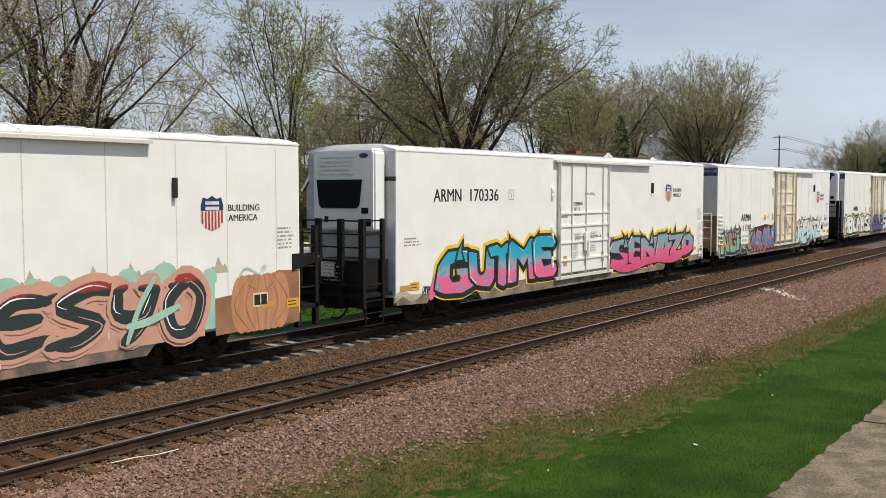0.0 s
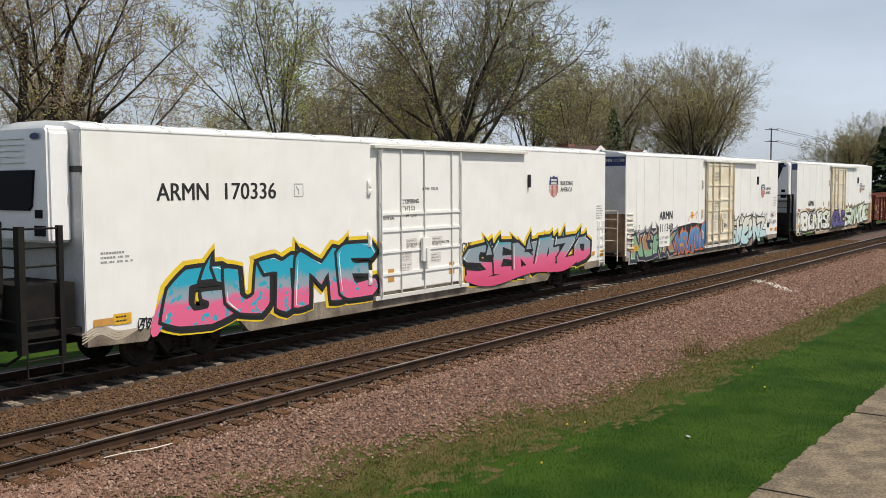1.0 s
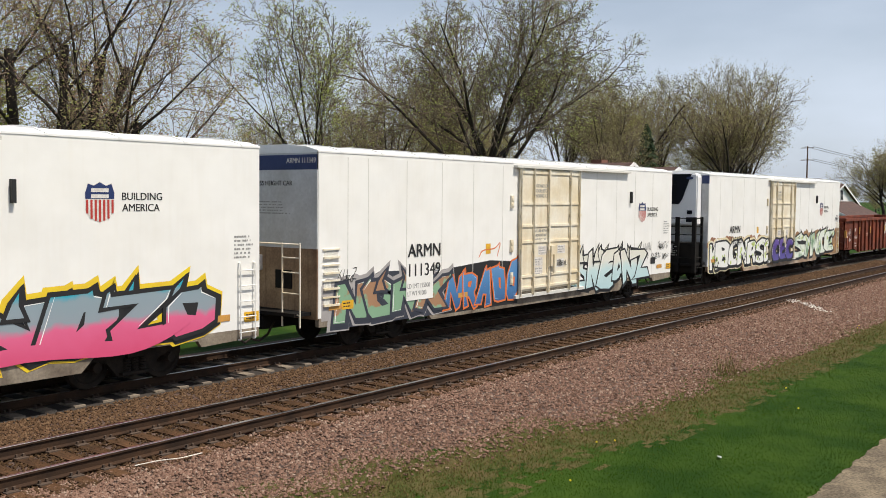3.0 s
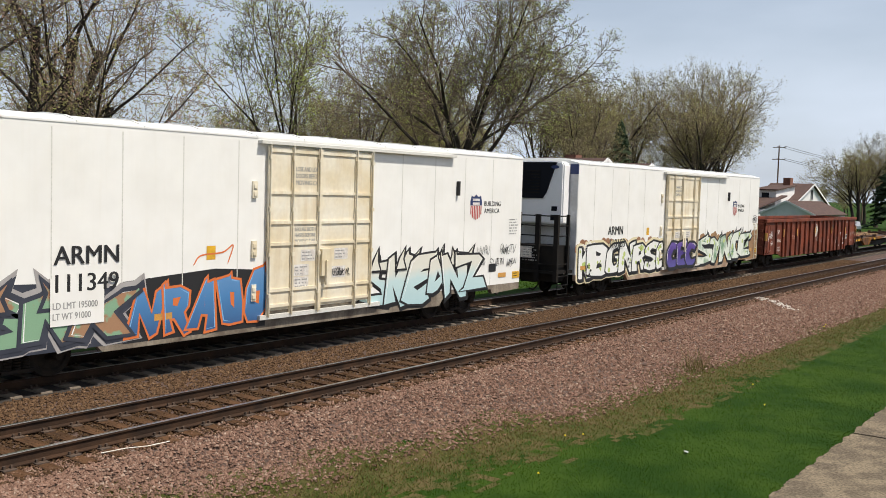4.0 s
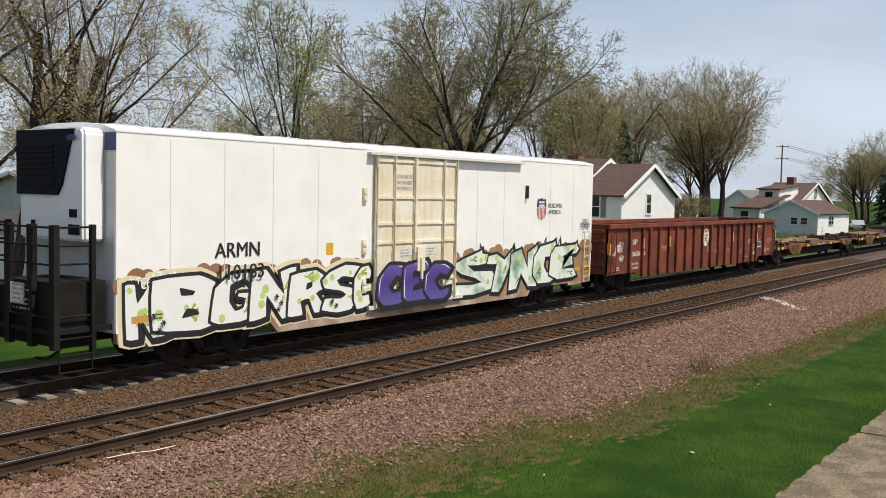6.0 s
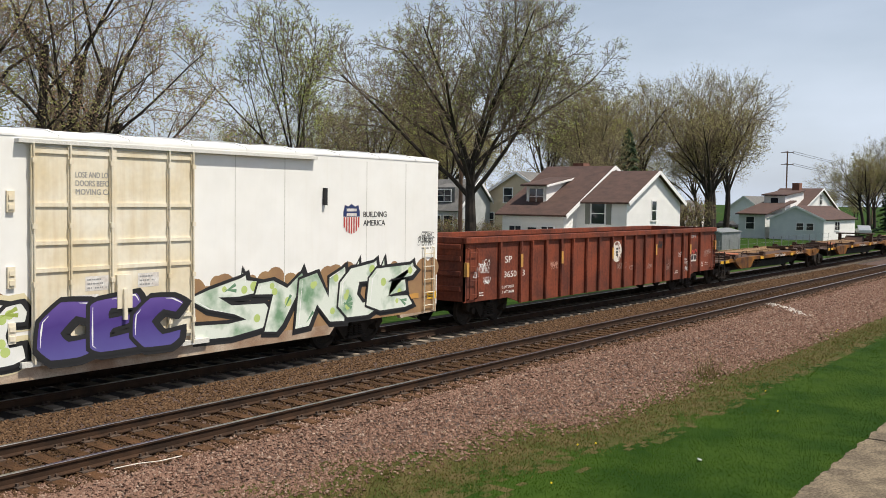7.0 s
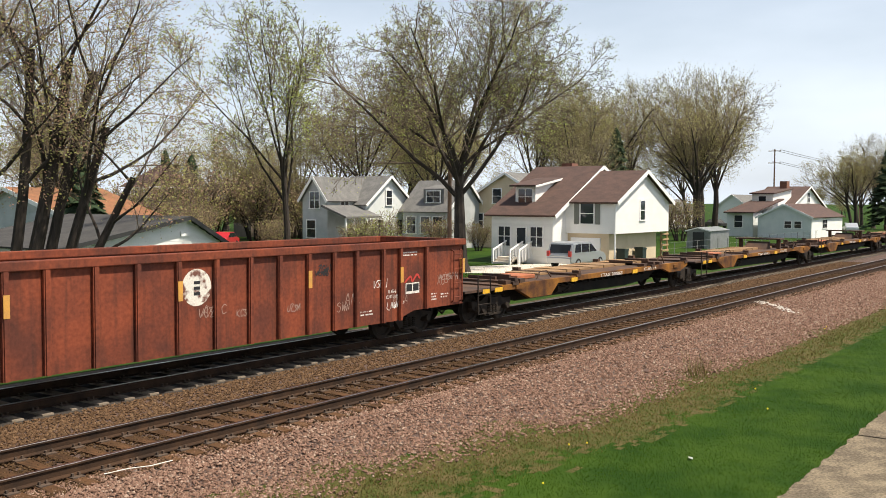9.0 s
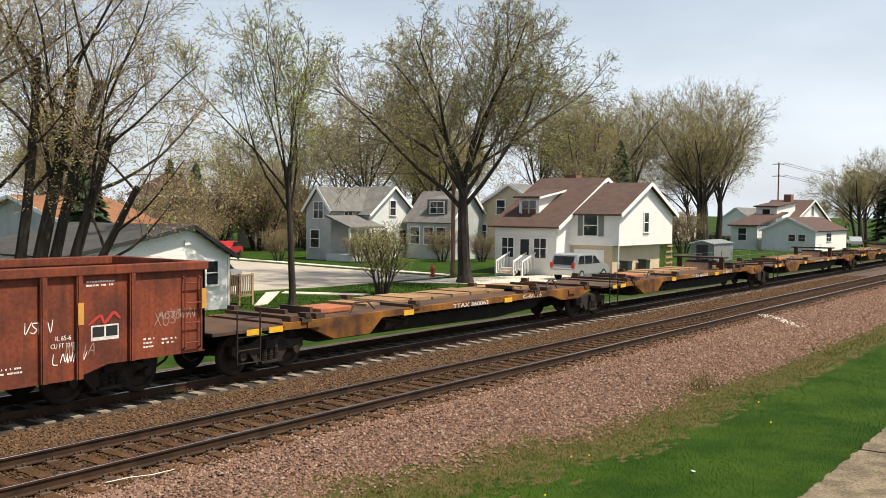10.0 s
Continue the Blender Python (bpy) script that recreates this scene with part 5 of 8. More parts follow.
bm = B()
box(bm, L, L + 0.75, -1.5, 1.5, 0.98, 1.08)
bbox(bm, L + 0.05, L + 0.6, -0.6, 0.6, 1.08, 1.9, 0.12)
ep = part("end_platform", bm, M_BLACK, car, "black steel end platform")
for xx, top in ((L + 0.1, 2.5), (L + 0.72, 3.0)):
    for yy in (-1.5, 1.4):
        bm = B()
        box(bm, xx - 0.06, xx + 0.06, yy, yy + 0.14, 0.55, top)
        part("post", bm, M_BLACK, ep)
for zz in (1.5, 2.0, 2.5, 2.9):
    bm = B()
    rod(bm, [(L + 0.05, -1.45, zz), (L + 0.75, -1.45, zz), (L + 0.75, 1.45, zz)], 0.022)
    part("rail", bm, M_BLACK, ep)
bm = B()
prism(bm, [(L - 0.25, 1.95), (L + 0.5, 2.1), (L + 0.5, 2.35), (L - 0.25, 2.35)], "y", -HALF - 0.03, -HALF)
part("corner_bracket", bm, M_BLACK, ep)
bm = B()
box(bm, L + 0.1, L + 0.85, -1.45, 0.6, 2.2, 2.25)
part("grating", bm, M_STEELEND, ep)

# second car: the long one with the teal and pink words
car = reefer("refrigerator_car", 20.02, 22.55, "white refrigerator car with teal and pink graffiti words", (9.0, 12.8, 0.95, 4.72), "bare",
             [], M_WHITE)
lettering(car, "ARMN", 1.9, 3.52, 0.38, M_INK, width=1.36)
lettering(car, "170336", 3.74, 3.52, 0.38, M_INK, width=1.54)
bm = B()
for a, b in (((5.9, 3.55), (6.2, 3.55)), ((6.2, 3.55), (6.2, 3.85)), ((6.2, 3.85), (5.9, 3.85)), ((5.9, 3.85), (5.9, 3.55))):
    ribbon(bm, [a, b], 0.02, -HALF - 0.004, True)
ribbon(bm, [(5.96, 3.8), (6.05, 3.7), (6.05, 3.6)], 0.025, -HALF - 0.0045, True)
part("stencil_box", bm, M_GREYINK, car)
bars(car, 0.55, 2.5, 0.75, 3)
bars(car, 10.0, 3.38, 0.6, 3, seed=4, y=-HALF - 0.076)
graffiti(car, "GUTME", 2.05, 8.7, 0.76, 2.12, G_TEAL, M_INK, G_YEL, 5, rise=0.22, spikes=3, shine=G_WHITE, smooth=3, widths=[1.35, 0.85, 0.8, 1.15, 0.95], label="teal and pink graffiti word with black outline and yellow halo", overlap=0.2)
bm = B()
ribbon(bm, curve_points([(1.75, 0.78), (2.0, 1.3), (2.3, 1.75)]), 0.3, -HALF - 0.014)
part("graffiti_stroke", bm, G_TEAL, car)
graffiti(car, "SENDZO", 13.2, 21.2, 0.82, 1.96, G_TEAL2, M_INK, G_YEL, 9, rise=0.12, spikes=5, shine=G_WHITE, smooth=1, jitter=0.08, widths=[1.2, 1, 1.2, 1.1, 1, 0.9], label="grey, teal and pink graffiti word with yellow halo", overlap=0.2)
bm = B()
ribbon(bm, curve_points([(13.1, 1.0), (14.6, 0.78), (17.0, 1.0), (19.2, 0.9), (20.6, 1.3)]), 0.3, -HALF - 0.04)
part("graffiti_stroke", bm, G_TEAL2, car)
yd = -HALF - 0.074
for t, xx, zz, hh, ww in (("OPENING", 10.12, 3.3, 0.13, 0.62), ("H 11-3", 10.12, 3.1, 0.12, 0.42), ("W 12-0", 10.12, 2.92, 0.12, 0.5),
                          ("ALTERNATE", 9.12, 3.0, 0.08, 0.52), ("DOOR SEAL", 9.12, 2.88, 0.08, 0.52),
                          ("CLOSE AND LOCK DOOR", 10.2, 2.12, 0.08, 1.05), ("BEFORE MOVING CAR", 11.35, 2.12, 0.08, 0.85), ("ARMN  170336", 10.9, 3.66, 0.09, 0.75)):
    lettering(car, t, xx, zz, hh, M_INK, y=yd, width=ww)
for xx in (9.35, 12.2):
    for zz in (1.2, 1.42):
        bm = B()
        patch(bm, [(xx, zz), (xx + 0.26, zz), (xx + 0.26, zz + 0.13), (xx, zz + 0.13)], yd - 0.003)
        part("reflector", bm, M_ORANGE, car)
bm = B()
box(bm, 9.0, 12.75, -HALF - 0.1, -HALF - 0.06, 1.98, 2.04)
part("door_ledge", bm, M_WHITE, car)
lettering(car, "GNS", 12.95, 1.75, 0.34, M_INK, width=0.5)
lettering(car, "OK", 8.55, 1.5, 0.1, M_INK, width=0.2)
tags(car, 1.3, 1.5, 0.85, 1.0, 2, M_INK, 18, 0.05)
for k in range(4):
    bm = B()
    ribbon(bm, curve_points([(0.1, 0.8 + 0.06 * k), (0.5, 0.95 + 0.05 * k), (0.9, 0.8 + 0.05 * k), (1.4, 0.95)]), 0.04, -HALF - 0.004 - 0.0005 * k)
    part("sprayed_curl", bm, G_SAND, car)
rung_ladder(car, 21.95, 0.7, 2.4, 5, M_WHITE)
bm = B()
box(bm, -0.035, 0.0, -HALF - 0.006, -HALF + 0.35, 4.1, 4.22)
part("end_stripe", bm, M_INK, car)
lettering(car, "ARMN", 1.3, 4.55, 0.13, M_INK, y=-0.026, face="end", width=0.45)
lettering(car, "170336", 1.3, 4.36, 0.13, M_INK, y=-0.026, face="end", width=0.5)

for ob in car.children:
    if ob.name.split(".")[0] in ("refrigeration_unit", "end_platform", "end_sheet", "end_stripe"):
        ob.location.x += 0.2
    elif ob.name.split(".")[0] in ("body", "roof", "side_sill"):
        for v in ob.data.vertices:
            v.co.x += 0.2 if v.co.x < 0.1 else 0.0
    elif ob.name.startswith("lettering") and all(v.co.x < 0 for v in ob.data.vertices):
        ob.location.x += 0.2

# third car: camouflage green, blue and pale words
car = reefer("refrigerator_car", 44.42, 19.95, "cream-white refrigerator car with green, blue and pale graffiti", (8.65, 12.35, 0.95, 4.74), "plain",
             [1.02, 1.77, 3.29, 4.82, 6.31, 7.83, 13.7, 15.2, 16.7, 18.2], M_WHITE)
lettering(car, "ARMN", 3.33, 2.26, 0.36, M_INK, width=1.4, y=-HALF - 0.014)
bm = B()
patch(bm, [(3.25, 1.1), (4.4, 1.1), (4.4, 2.0), (3.25, 2.0)], -HALF - 0.034)
part("repainted_patch", bm, M_WHITE, car)
lettering(car, "111349", 3.35, 1.74, 0.35, M_INK, width=1.36, y=-HALF - 0.036)
lettering(car, "LD LMT 195000", 3.3, 1.42, 0.13, M_GREYINK, width=0.95, y=-HALF - 0.036)
lettering(car, "LT WT 91000", 3.3, 1.22, 0.13, M_GREYINK, width=0.8, y=-HALF - 0.036)
clouds(car, 0.1, 4.6, 1.75, 0.2, 12, G_GREY, 6, 0.9)
bm = B()
patch(bm, [(0.6, 0.62), (4.95, 0.62), (4.95, 1.75), (3.6, 1.9), (2.2, 1.95), (1.2, 1.6)], -HALF - 0.0025)
part("sprayed_backing", bm, G_NAVYBLACK, car)
graffiti(car, "NGNK", 0.6, 4.9, 0.76, 1.82, G_GREEN, G_NAVYBLACK, G_GREY, 21, spikes=2, shine=G_WHITE, smooth=1, jitter=0.08, lean=(-0.3, 0.3), label="camouflage green graffiti word", overlap=0.2)
bm = B()
patch(bm, [(4.85, 0.6), (8.7, 0.6), (8.7, 1.9), (7.2, 2.0), (4.85, 1.85)], -HALF - 0.002)
part("sprayed_backing", bm, M_INK, car)
graffiti(car, "NRADO", 5.05, 8.75, 0.62, 1.8, G_BLUE, G_ORANGEL, None, 23, rise=0.14, shine=G_SKYBLUE, smooth=1, edge=0.055, shadow=0, jitter=0.1, lean=(-0.2, 0.3), label="blue graffiti word with orange lines", overlap=-0.04, yb=-HALF - 0.004)
graffiti(car, "SKEANZ", 12.4, 17.5, 0.72, 2.05, G_PALE, M_INK, None, 25, spikes=6, shine=G_WHITE, smooth=1, jitter=0.13, lean=(-0.3, 0.45), label="pale spiky graffiti word with thin black outline", overlap=0.4, shadow=0.12, edge=0.06)
tags(car, 16.6, 19.2, 1.4, 2.1, 9, M_INK, 31, 0.03)
tags(car, 10.8, 11.6, 1.6, 1.9, 2, M_INK, 32, 0.03, -HALF - 0.08)
tags(car, 0.3, 0.9, 1.7, 1.9, 2, M_INK, 33, 0.03)
bm = B()
patch(bm, [(18.1, 1.35), (18.5, 1.35), (18.5, 1.6), (18.1, 1.6)], -HALF - 0.012)
part("black_plate", bm, M_INK, car)
bm = B()
patch(bm, [(6.95, 2.2), (7.2, 2.2), (7.2, 2.5), (6.95, 2.5)], -HALF - 0.004)
part("warning_placard", bm, M_YELLOW, car)
bm = B()
ribbon(bm, curve_points([(6.6, 2.1), (6.8, 2.3), (7.4, 2.35), (7.7, 2.5), (7.55, 2.1)]), 0.035, -HALF - 0.005)
part("sprayed_outline", bm, G_ORANGEL, car)
for zz in (2.36, 1.98, 1.6, 1.2):
    bm = B()
    box(bm, 0.14, 0.72, -HALF - 0.03, -HALF, zz + 0.2, zz + 0.24)
    box(bm, 0.16, 0.7, -HALF - 0.05, -HALF, zz, zz + 0.05)
    ft = part("recessed_step", bm, M_WHITE2, car)
    bm = B()
    patch(bm, [(0.18, zz + 0.055), (0.68, zz + 0.055), (0.68, zz + 0.19), (0.18, zz + 0.19)], -HALF - 0.0025)
    part("step_opening", bm, M_SEAM, ft)
for zz, t in ((4.3, "LOSE AND LOCK"), (4.14, "DOORS BEFORE"), (3.98, "MOVING CAR")):
    lettering(car, t, 9.55, zz - 0.1, 0.11, M_GREYINK, y=-HALF - 0.074, width=0.85)
for zz, t in ((2.78, "SECURE BOTH"), (2.64, "HASPS BEFORE"), (2.5, "MOVING CAR")):
    lettering(car, t, 9.55, zz, 0.09, M_GREYINK, y=-HALF - 0.074, width=0.7)
lettering(car, "EXCESS HEIGHT CAR", 0.8, 4.12, 0.12, M_INK, y=-0.036, face="end", width=1.55)
lettering(car, "ARMN 111349", -0.55, 4.66, 0.13, M_INKW, y=-0.04, face="end", width=1.0)
bars(car, -0.75, 3.7, 1.5, 5, M_GREYINK, y=-0.036, face="end", h=0.03, gap=0.07)

# fourth car: white and lime letters, purple on the door, mint beyond
car = reefer("refrigerator_car", 68.21, 20.05, "white refrigerator car with white-lime, purple and mint graffiti", (7.75, 11.4, 0.95, 4.74), "unit_dark",
             [1.3, 2.75, 4.2, 5.7, 12.6, 14.1, 17.0, 18.6], M_WHITE, mat("lower_sill_stained", (0.5, 0.4, 0.3), (0.3, 0.19, 0.12), 1.5, 0.7), 0.98)
clouds(car, 0.05, 7.3, 2.0, 0.24, 24, G_BROWN, 41, 1.25)
clouds(car, 11.5, 20.0, 2.0, 0.3, 22, G_BROWN2, 42, 1.25)
graffiti(car, "KBGNRSC", 0.25, 7.6, 0.78, 2.02, G_WLIME, M_INK, G_CREAM, 43, shine=None, halo_w=0.28, edge=0.075, shadow=0.15, dots=(G_LIME, 4, G_LIMED), widths=[0.7, 1.35, 1, 1.1, 1, 1, 0.5], label="white and lime graffiti letters with thick black outline", overlap=0.22)
stars(car, [(0.85, 1.2), (1.1, 1.05), (1.0, 0.9), (4.3, 1.35), (4.45, 1.2), (4.35, 1.05), (6.2, 1.1), (6.35, 0.98)], 0.07, M_INK)
graffiti(car, "CEC", 7.9, 10.9, 0.8, 1.95, G_PURPLE, M_INK, None, 44, shine=G_WHITE, label="purple graffiti on the door", overlap=0.15, yb=-HALF - 0.165)
graffiti(car, "STNCE", 11.65, 18.7, 0.76, 2.05, G_MINT, M_INK, None, 45, rise=0.1, spikes=4, shine=G_WHITE, smooth=1, jitter=0.09, edge=0.06, shadow=0.16, dots=(G_LIME, 4, G_MINTD), lean=(-0.25, 0.35), widths=[1.3, 1, 1, 1, 1.1], label="mint green graffiti word", overlap=0.22)
lettering(car, "ARMN", 2.47, 2.33, 0.34, M_INK, width=1.3, y=-HALF - 0.012)
lettering(car, "110183", 2.55, 1.84, 0.34, M_INK, width=1.3, y=-HALF - 0.07)
bm = B()
patch(bm, [(6.0, 2.25), (6.25, 2.25), (6.25, 2.55), (6.0, 2.55)], -HALF - 0.004)
part("warning_placard", bm, M_YELLOW, car)
for zz, t in ((4.3, "LOSE AND LOCK"), (4.14, "DOORS BEFORE"), (3.98, "MOVING CAR")):
    lettering(car, t, 8.65, zz - 0.1, 0.11, M_GREYINK, y=-HALF - 0.074, width=0.85)
tags(car, 0.2, 0.9, 1.75, 1.95, 3, G_WHITE, 46, 0.05)
tags(car, 19.1, 19.3, 2.6, 2.8, 3, M_INK, 47, 0.02)
rung_ladder(car, 19.4, 0.75, 2.55, 5, M_WHITE2)
bm = B()
box(bm, -0.04, 0.0, -HALF - 0.005, -HALF + 0.32, 4.55, 4.9)
part("end_band", bm, M_NAVY, car)
lettering(car, "ARMN", 1.5, 4.28, 0.13, M_INK, y=-0.026, face="end", width=0.42)
lettering(car, "110183", 1.5, 4.08, 0.13, M_INK, y=-0.026, face="end", width=0.45)


def gondola(x):
    L, h = 20.08, 1.58
    car = car_thing("gondola_car", x, "oxide-red open gondola freight car with white tags", "gondola car")
    bm = B()
    low = [(0, 0.82), (2.4, 0.82), (3.2, 0.6), (L - 3.2, 0.6), (L - 2.4, 0.82), (L, 0.82)]
    for s in (-1, 1):
        y0, y1 = sorted((s * h, s * (h - 0.05)))
        prism(bm, low + [(L, 2.66), (0, 2.66)], "y", y0, y1)
    box(bm, 0, 0.06, -h, h, 0.85, 2.66)
    box(bm, L - 0.06, L, -h, h, 0.85, 2.66)
    part("car_side", bm, M_GOND, car, "dented oxide-red side sheets")
    bm = B()
    box(bm, 0.1, L - 0.1, -h + 0.06, h - 0.06, 0.95, 1.05)
    part("floor_plate", bm, M_GONDIN, car)
    for s in (-1, 1):
        bm = B()
        y0, y1 = sorted((s * (h - 0.09), s * (h + 0.09)))
        bbox(bm, -0.03, L + 0.03, y0, y1, 2.58, 2.76, 0.02)
        part("top_chord", bm, M_GOND, car)
    for a in (0.0, L - 0.12):
        bm = B()
        bbox(bm, a - 0.03, a + 0.15, -h, h, 2.58, 2.76, 0.02)
        part("end_chord", bm, M_GOND, car)
    for zz in (1.15, 1.6, 2.05, 2.4):
        for a in (-0.08, L):
            bm = B()
            bbox(bm, a, a + 0.08, -h + 0.1, h - 0.1, zz, zz + 0.16, 0.03)
            part("end_rib", bm, M_GOND, car)
    for p in (1.86, 3.07, 3.76, 4.68, 5.69, 6.5, 7.53, 8.5, 9.52, 10.54, 11.54, 12.46, 13.43, 14.34, 15.2, 16.28, 17.02, 18.2):
        for s in (-1, 1):
            bm = B()
            y0, y1 = sorted((s * h, s * (h + 0.1)))
            zl = 0.83 if p < 2.4 or p > L - 2.4 else 0.61
            prism(bm, [(p - 0.07, zl), (p + 0.07, zl), (p + 0.07, 2.58), (p - 0.07, 2.58)], "y", y0, y1)
            bmesh.ops.bevel(bm, geom=[e for e in bm.edges if abs(e.verts[0].co.z - e.verts[1].co.z) > 1], offset=0.025, segments=2, affect="EDGES")
            part("side_post", bm, M_GOND, car)
    for p, zz in ((0.05, 1.6), (3.07, 1.75), (5.69, 1.75), (9.52, 1.75), (13.43, 1.75), (17.02, 1.65), (L - 0.1, 1.75)):
        bm = B()
        box(bm, p - 0.06, p + 0.06, -h - 0.108, -h - 0.09 if 0.3 < p < L - 0.3 else -h, zz, zz + 0.42)
        part("reflector", bm, M_ORANGE, car)
    for a in (0.15, L - 0.6):
        bm = B()
        for b in (a, a + 0.42):
            rod(bm, [(b, -h, 0.9), (b, -h - 0.1, 0.95), (b, -h - 0.1, 2.4), (b, -h, 2.45)], 0.02)
        lad = part("ladder", bm, M_GOND, car)
        for k in range(4):
            bm = B()
            rod(bm, [(a, -h - 0.1, 1.05 + 0.42 * k), (a + 0.42, -h - 0.1, 1.05 + 0.42 * k)], 0.014)
            part("rung", bm, M_GOND, lad)
    bm = B()
    box(bm, -0.6, L + 0.6, -0.3, 0.3, 0.6, 0.95)
    for k in range(12):
        box(bm, 1.5 + k * 1.55, 1.62 + k * 1.55, -h + 0.06, h - 0.06, 0.72, 0.95)
    part("underframe", bm, M_BLACK, car)
    truck(car, 2.0)
    truck(car, L - 2.0)
    coupler(car, -0.1, -1)
    coupler(car, L + 0.1, 1)
    y = -h - 0.004
    lettering(car, "SP", 2.2, 1.92, 0.22, M_INKW, y, width=0.42)
    lettering(car, "3650", 2.17, 1.46, 0.2, M_INKW, y, width=0.72)
    lettering(car, "3", 3.22, 1.46, 0.2, M_INKW, y, width=0.17)
    lettering(car, "LD LMT 240500", 2.0, 1.12, 0.09, M_INKW, y, width=0.75)
    lettering(car, "LT WT 78600", 2.0, 0.96, 0.09, M_INKW, y, width=0.75)
    lettering(car, "IL 65-6", 16.55, 1.38, 0.09, M_INKW, y, width=0.32)
    lettering(car, "CU FT 3242", 16.45, 1.24, 0.09, M_INKW, y, width=0.5)
    bars(car, 17.2, 2.43, 0.85, 2, M_INKW, y=y, h=0.035, gap=0.07)
    bars(car, 18.5, 1.2, 0.3, 3, M_INKW, y=y, h=0.035, gap=0.08, seed=5)
    bars(car, 18.95, 1.16, 0.4, 2, M_INKW, y=y, h=0.035, gap=0.08, seed=6)
    bars(car, 15.4, 0.95, 0.6, 2, M_INKW, y=y, h=0.035, gap=0.08, seed=7)
    bars(car, 0.8, 1.05, 0.3, 2, M_INKW, y=y, h=0.035, gap=0.08, seed=8)
    lettering(car, "SP 365013", 1.45, 2.62, 0.1, M_INKW, y=-0.04, face="end", width=0.75)
    # round emblem with a worn white ground
    bm = B()
    disc(bm, 10.03, 2.0, 0.4, y, 26)
    em = part("round_emblem", bm, mat("worn_white_disc", (0.72, 0.68, 0.6), (0.16, 0.06, 0.04), 4.5, 0.7, bump=0, spread=(0.5, 0.6)), car, "worn round white emblem")
    bm = B()
    for k in (-0.12, 0.0, 0.12):
        patch(bm, [(9.95, 1.95 + k), (10.12, 1.95 + k), (10.12, 2.02 + k), (9.95, 2.02 + k)], y - 0.003)
    part("emblem_bars", bm, M_INK, em)
    bm = B()
    patch(bm, [(17.3, 1.3), (17.92, 1.3), (17.92, 1.6), (17.3, 1.6)], y)
    fr = part("inspection_frame", bm, M_INKW, car, "black stencil panel in a white frame")
    for a in (17.33, 17.63):
        bm = B()
        patch(bm, [(a, 1.37), (a + 0.26, 1.37), (a + 0.26, 1.57), (a, 1.57)], y - 0.003)
        part("panel_field", bm, M_INK, fr)
    tags(car, 0.25, 1.1, 1.2, 1.9, 7, G_WHITE, 51, 0.03, -h + 0.004)
    tags(car, 4.8, 17.0, 1.0, 1.5, 7, G_FAINT, 52, 0.03, -h + 0.004)
    tags(car, 16.45, 16.5, 0.92, 0.95, 1, G_WHITE, 53, 0.03, -h + 0.004)
    tags(car, 15.8, 15.9, 1.55, 1.65, 1, G_WHITE, 54, 0.03, -h + 0.004)
    tags(car, 5.0, 5.3, 1.3, 1.7, 2, G_SALMON, 55, 0.025, -h + 0.004)
    tags(car, 18.5, 19.2, 1.3, 1.8, 3, G_FAINT, 56, 0.03, -h + 0.004)
    tags(car, 13.7, 14.0, 1.9, 2.1, 2, M_INK, 57, 0.06, -h + 0.004)
    bm = B()
    ribbon(bm, curve_points([(17.25, 1.62), (17.5, 1.78), (17.6, 1.64), (17.8, 1.82), (17.95, 1.7)]), 0.06, -h - 0.011)
    part("sprayed_scrawl", bm, M_RED, car)
    return car


gondola(89.65)


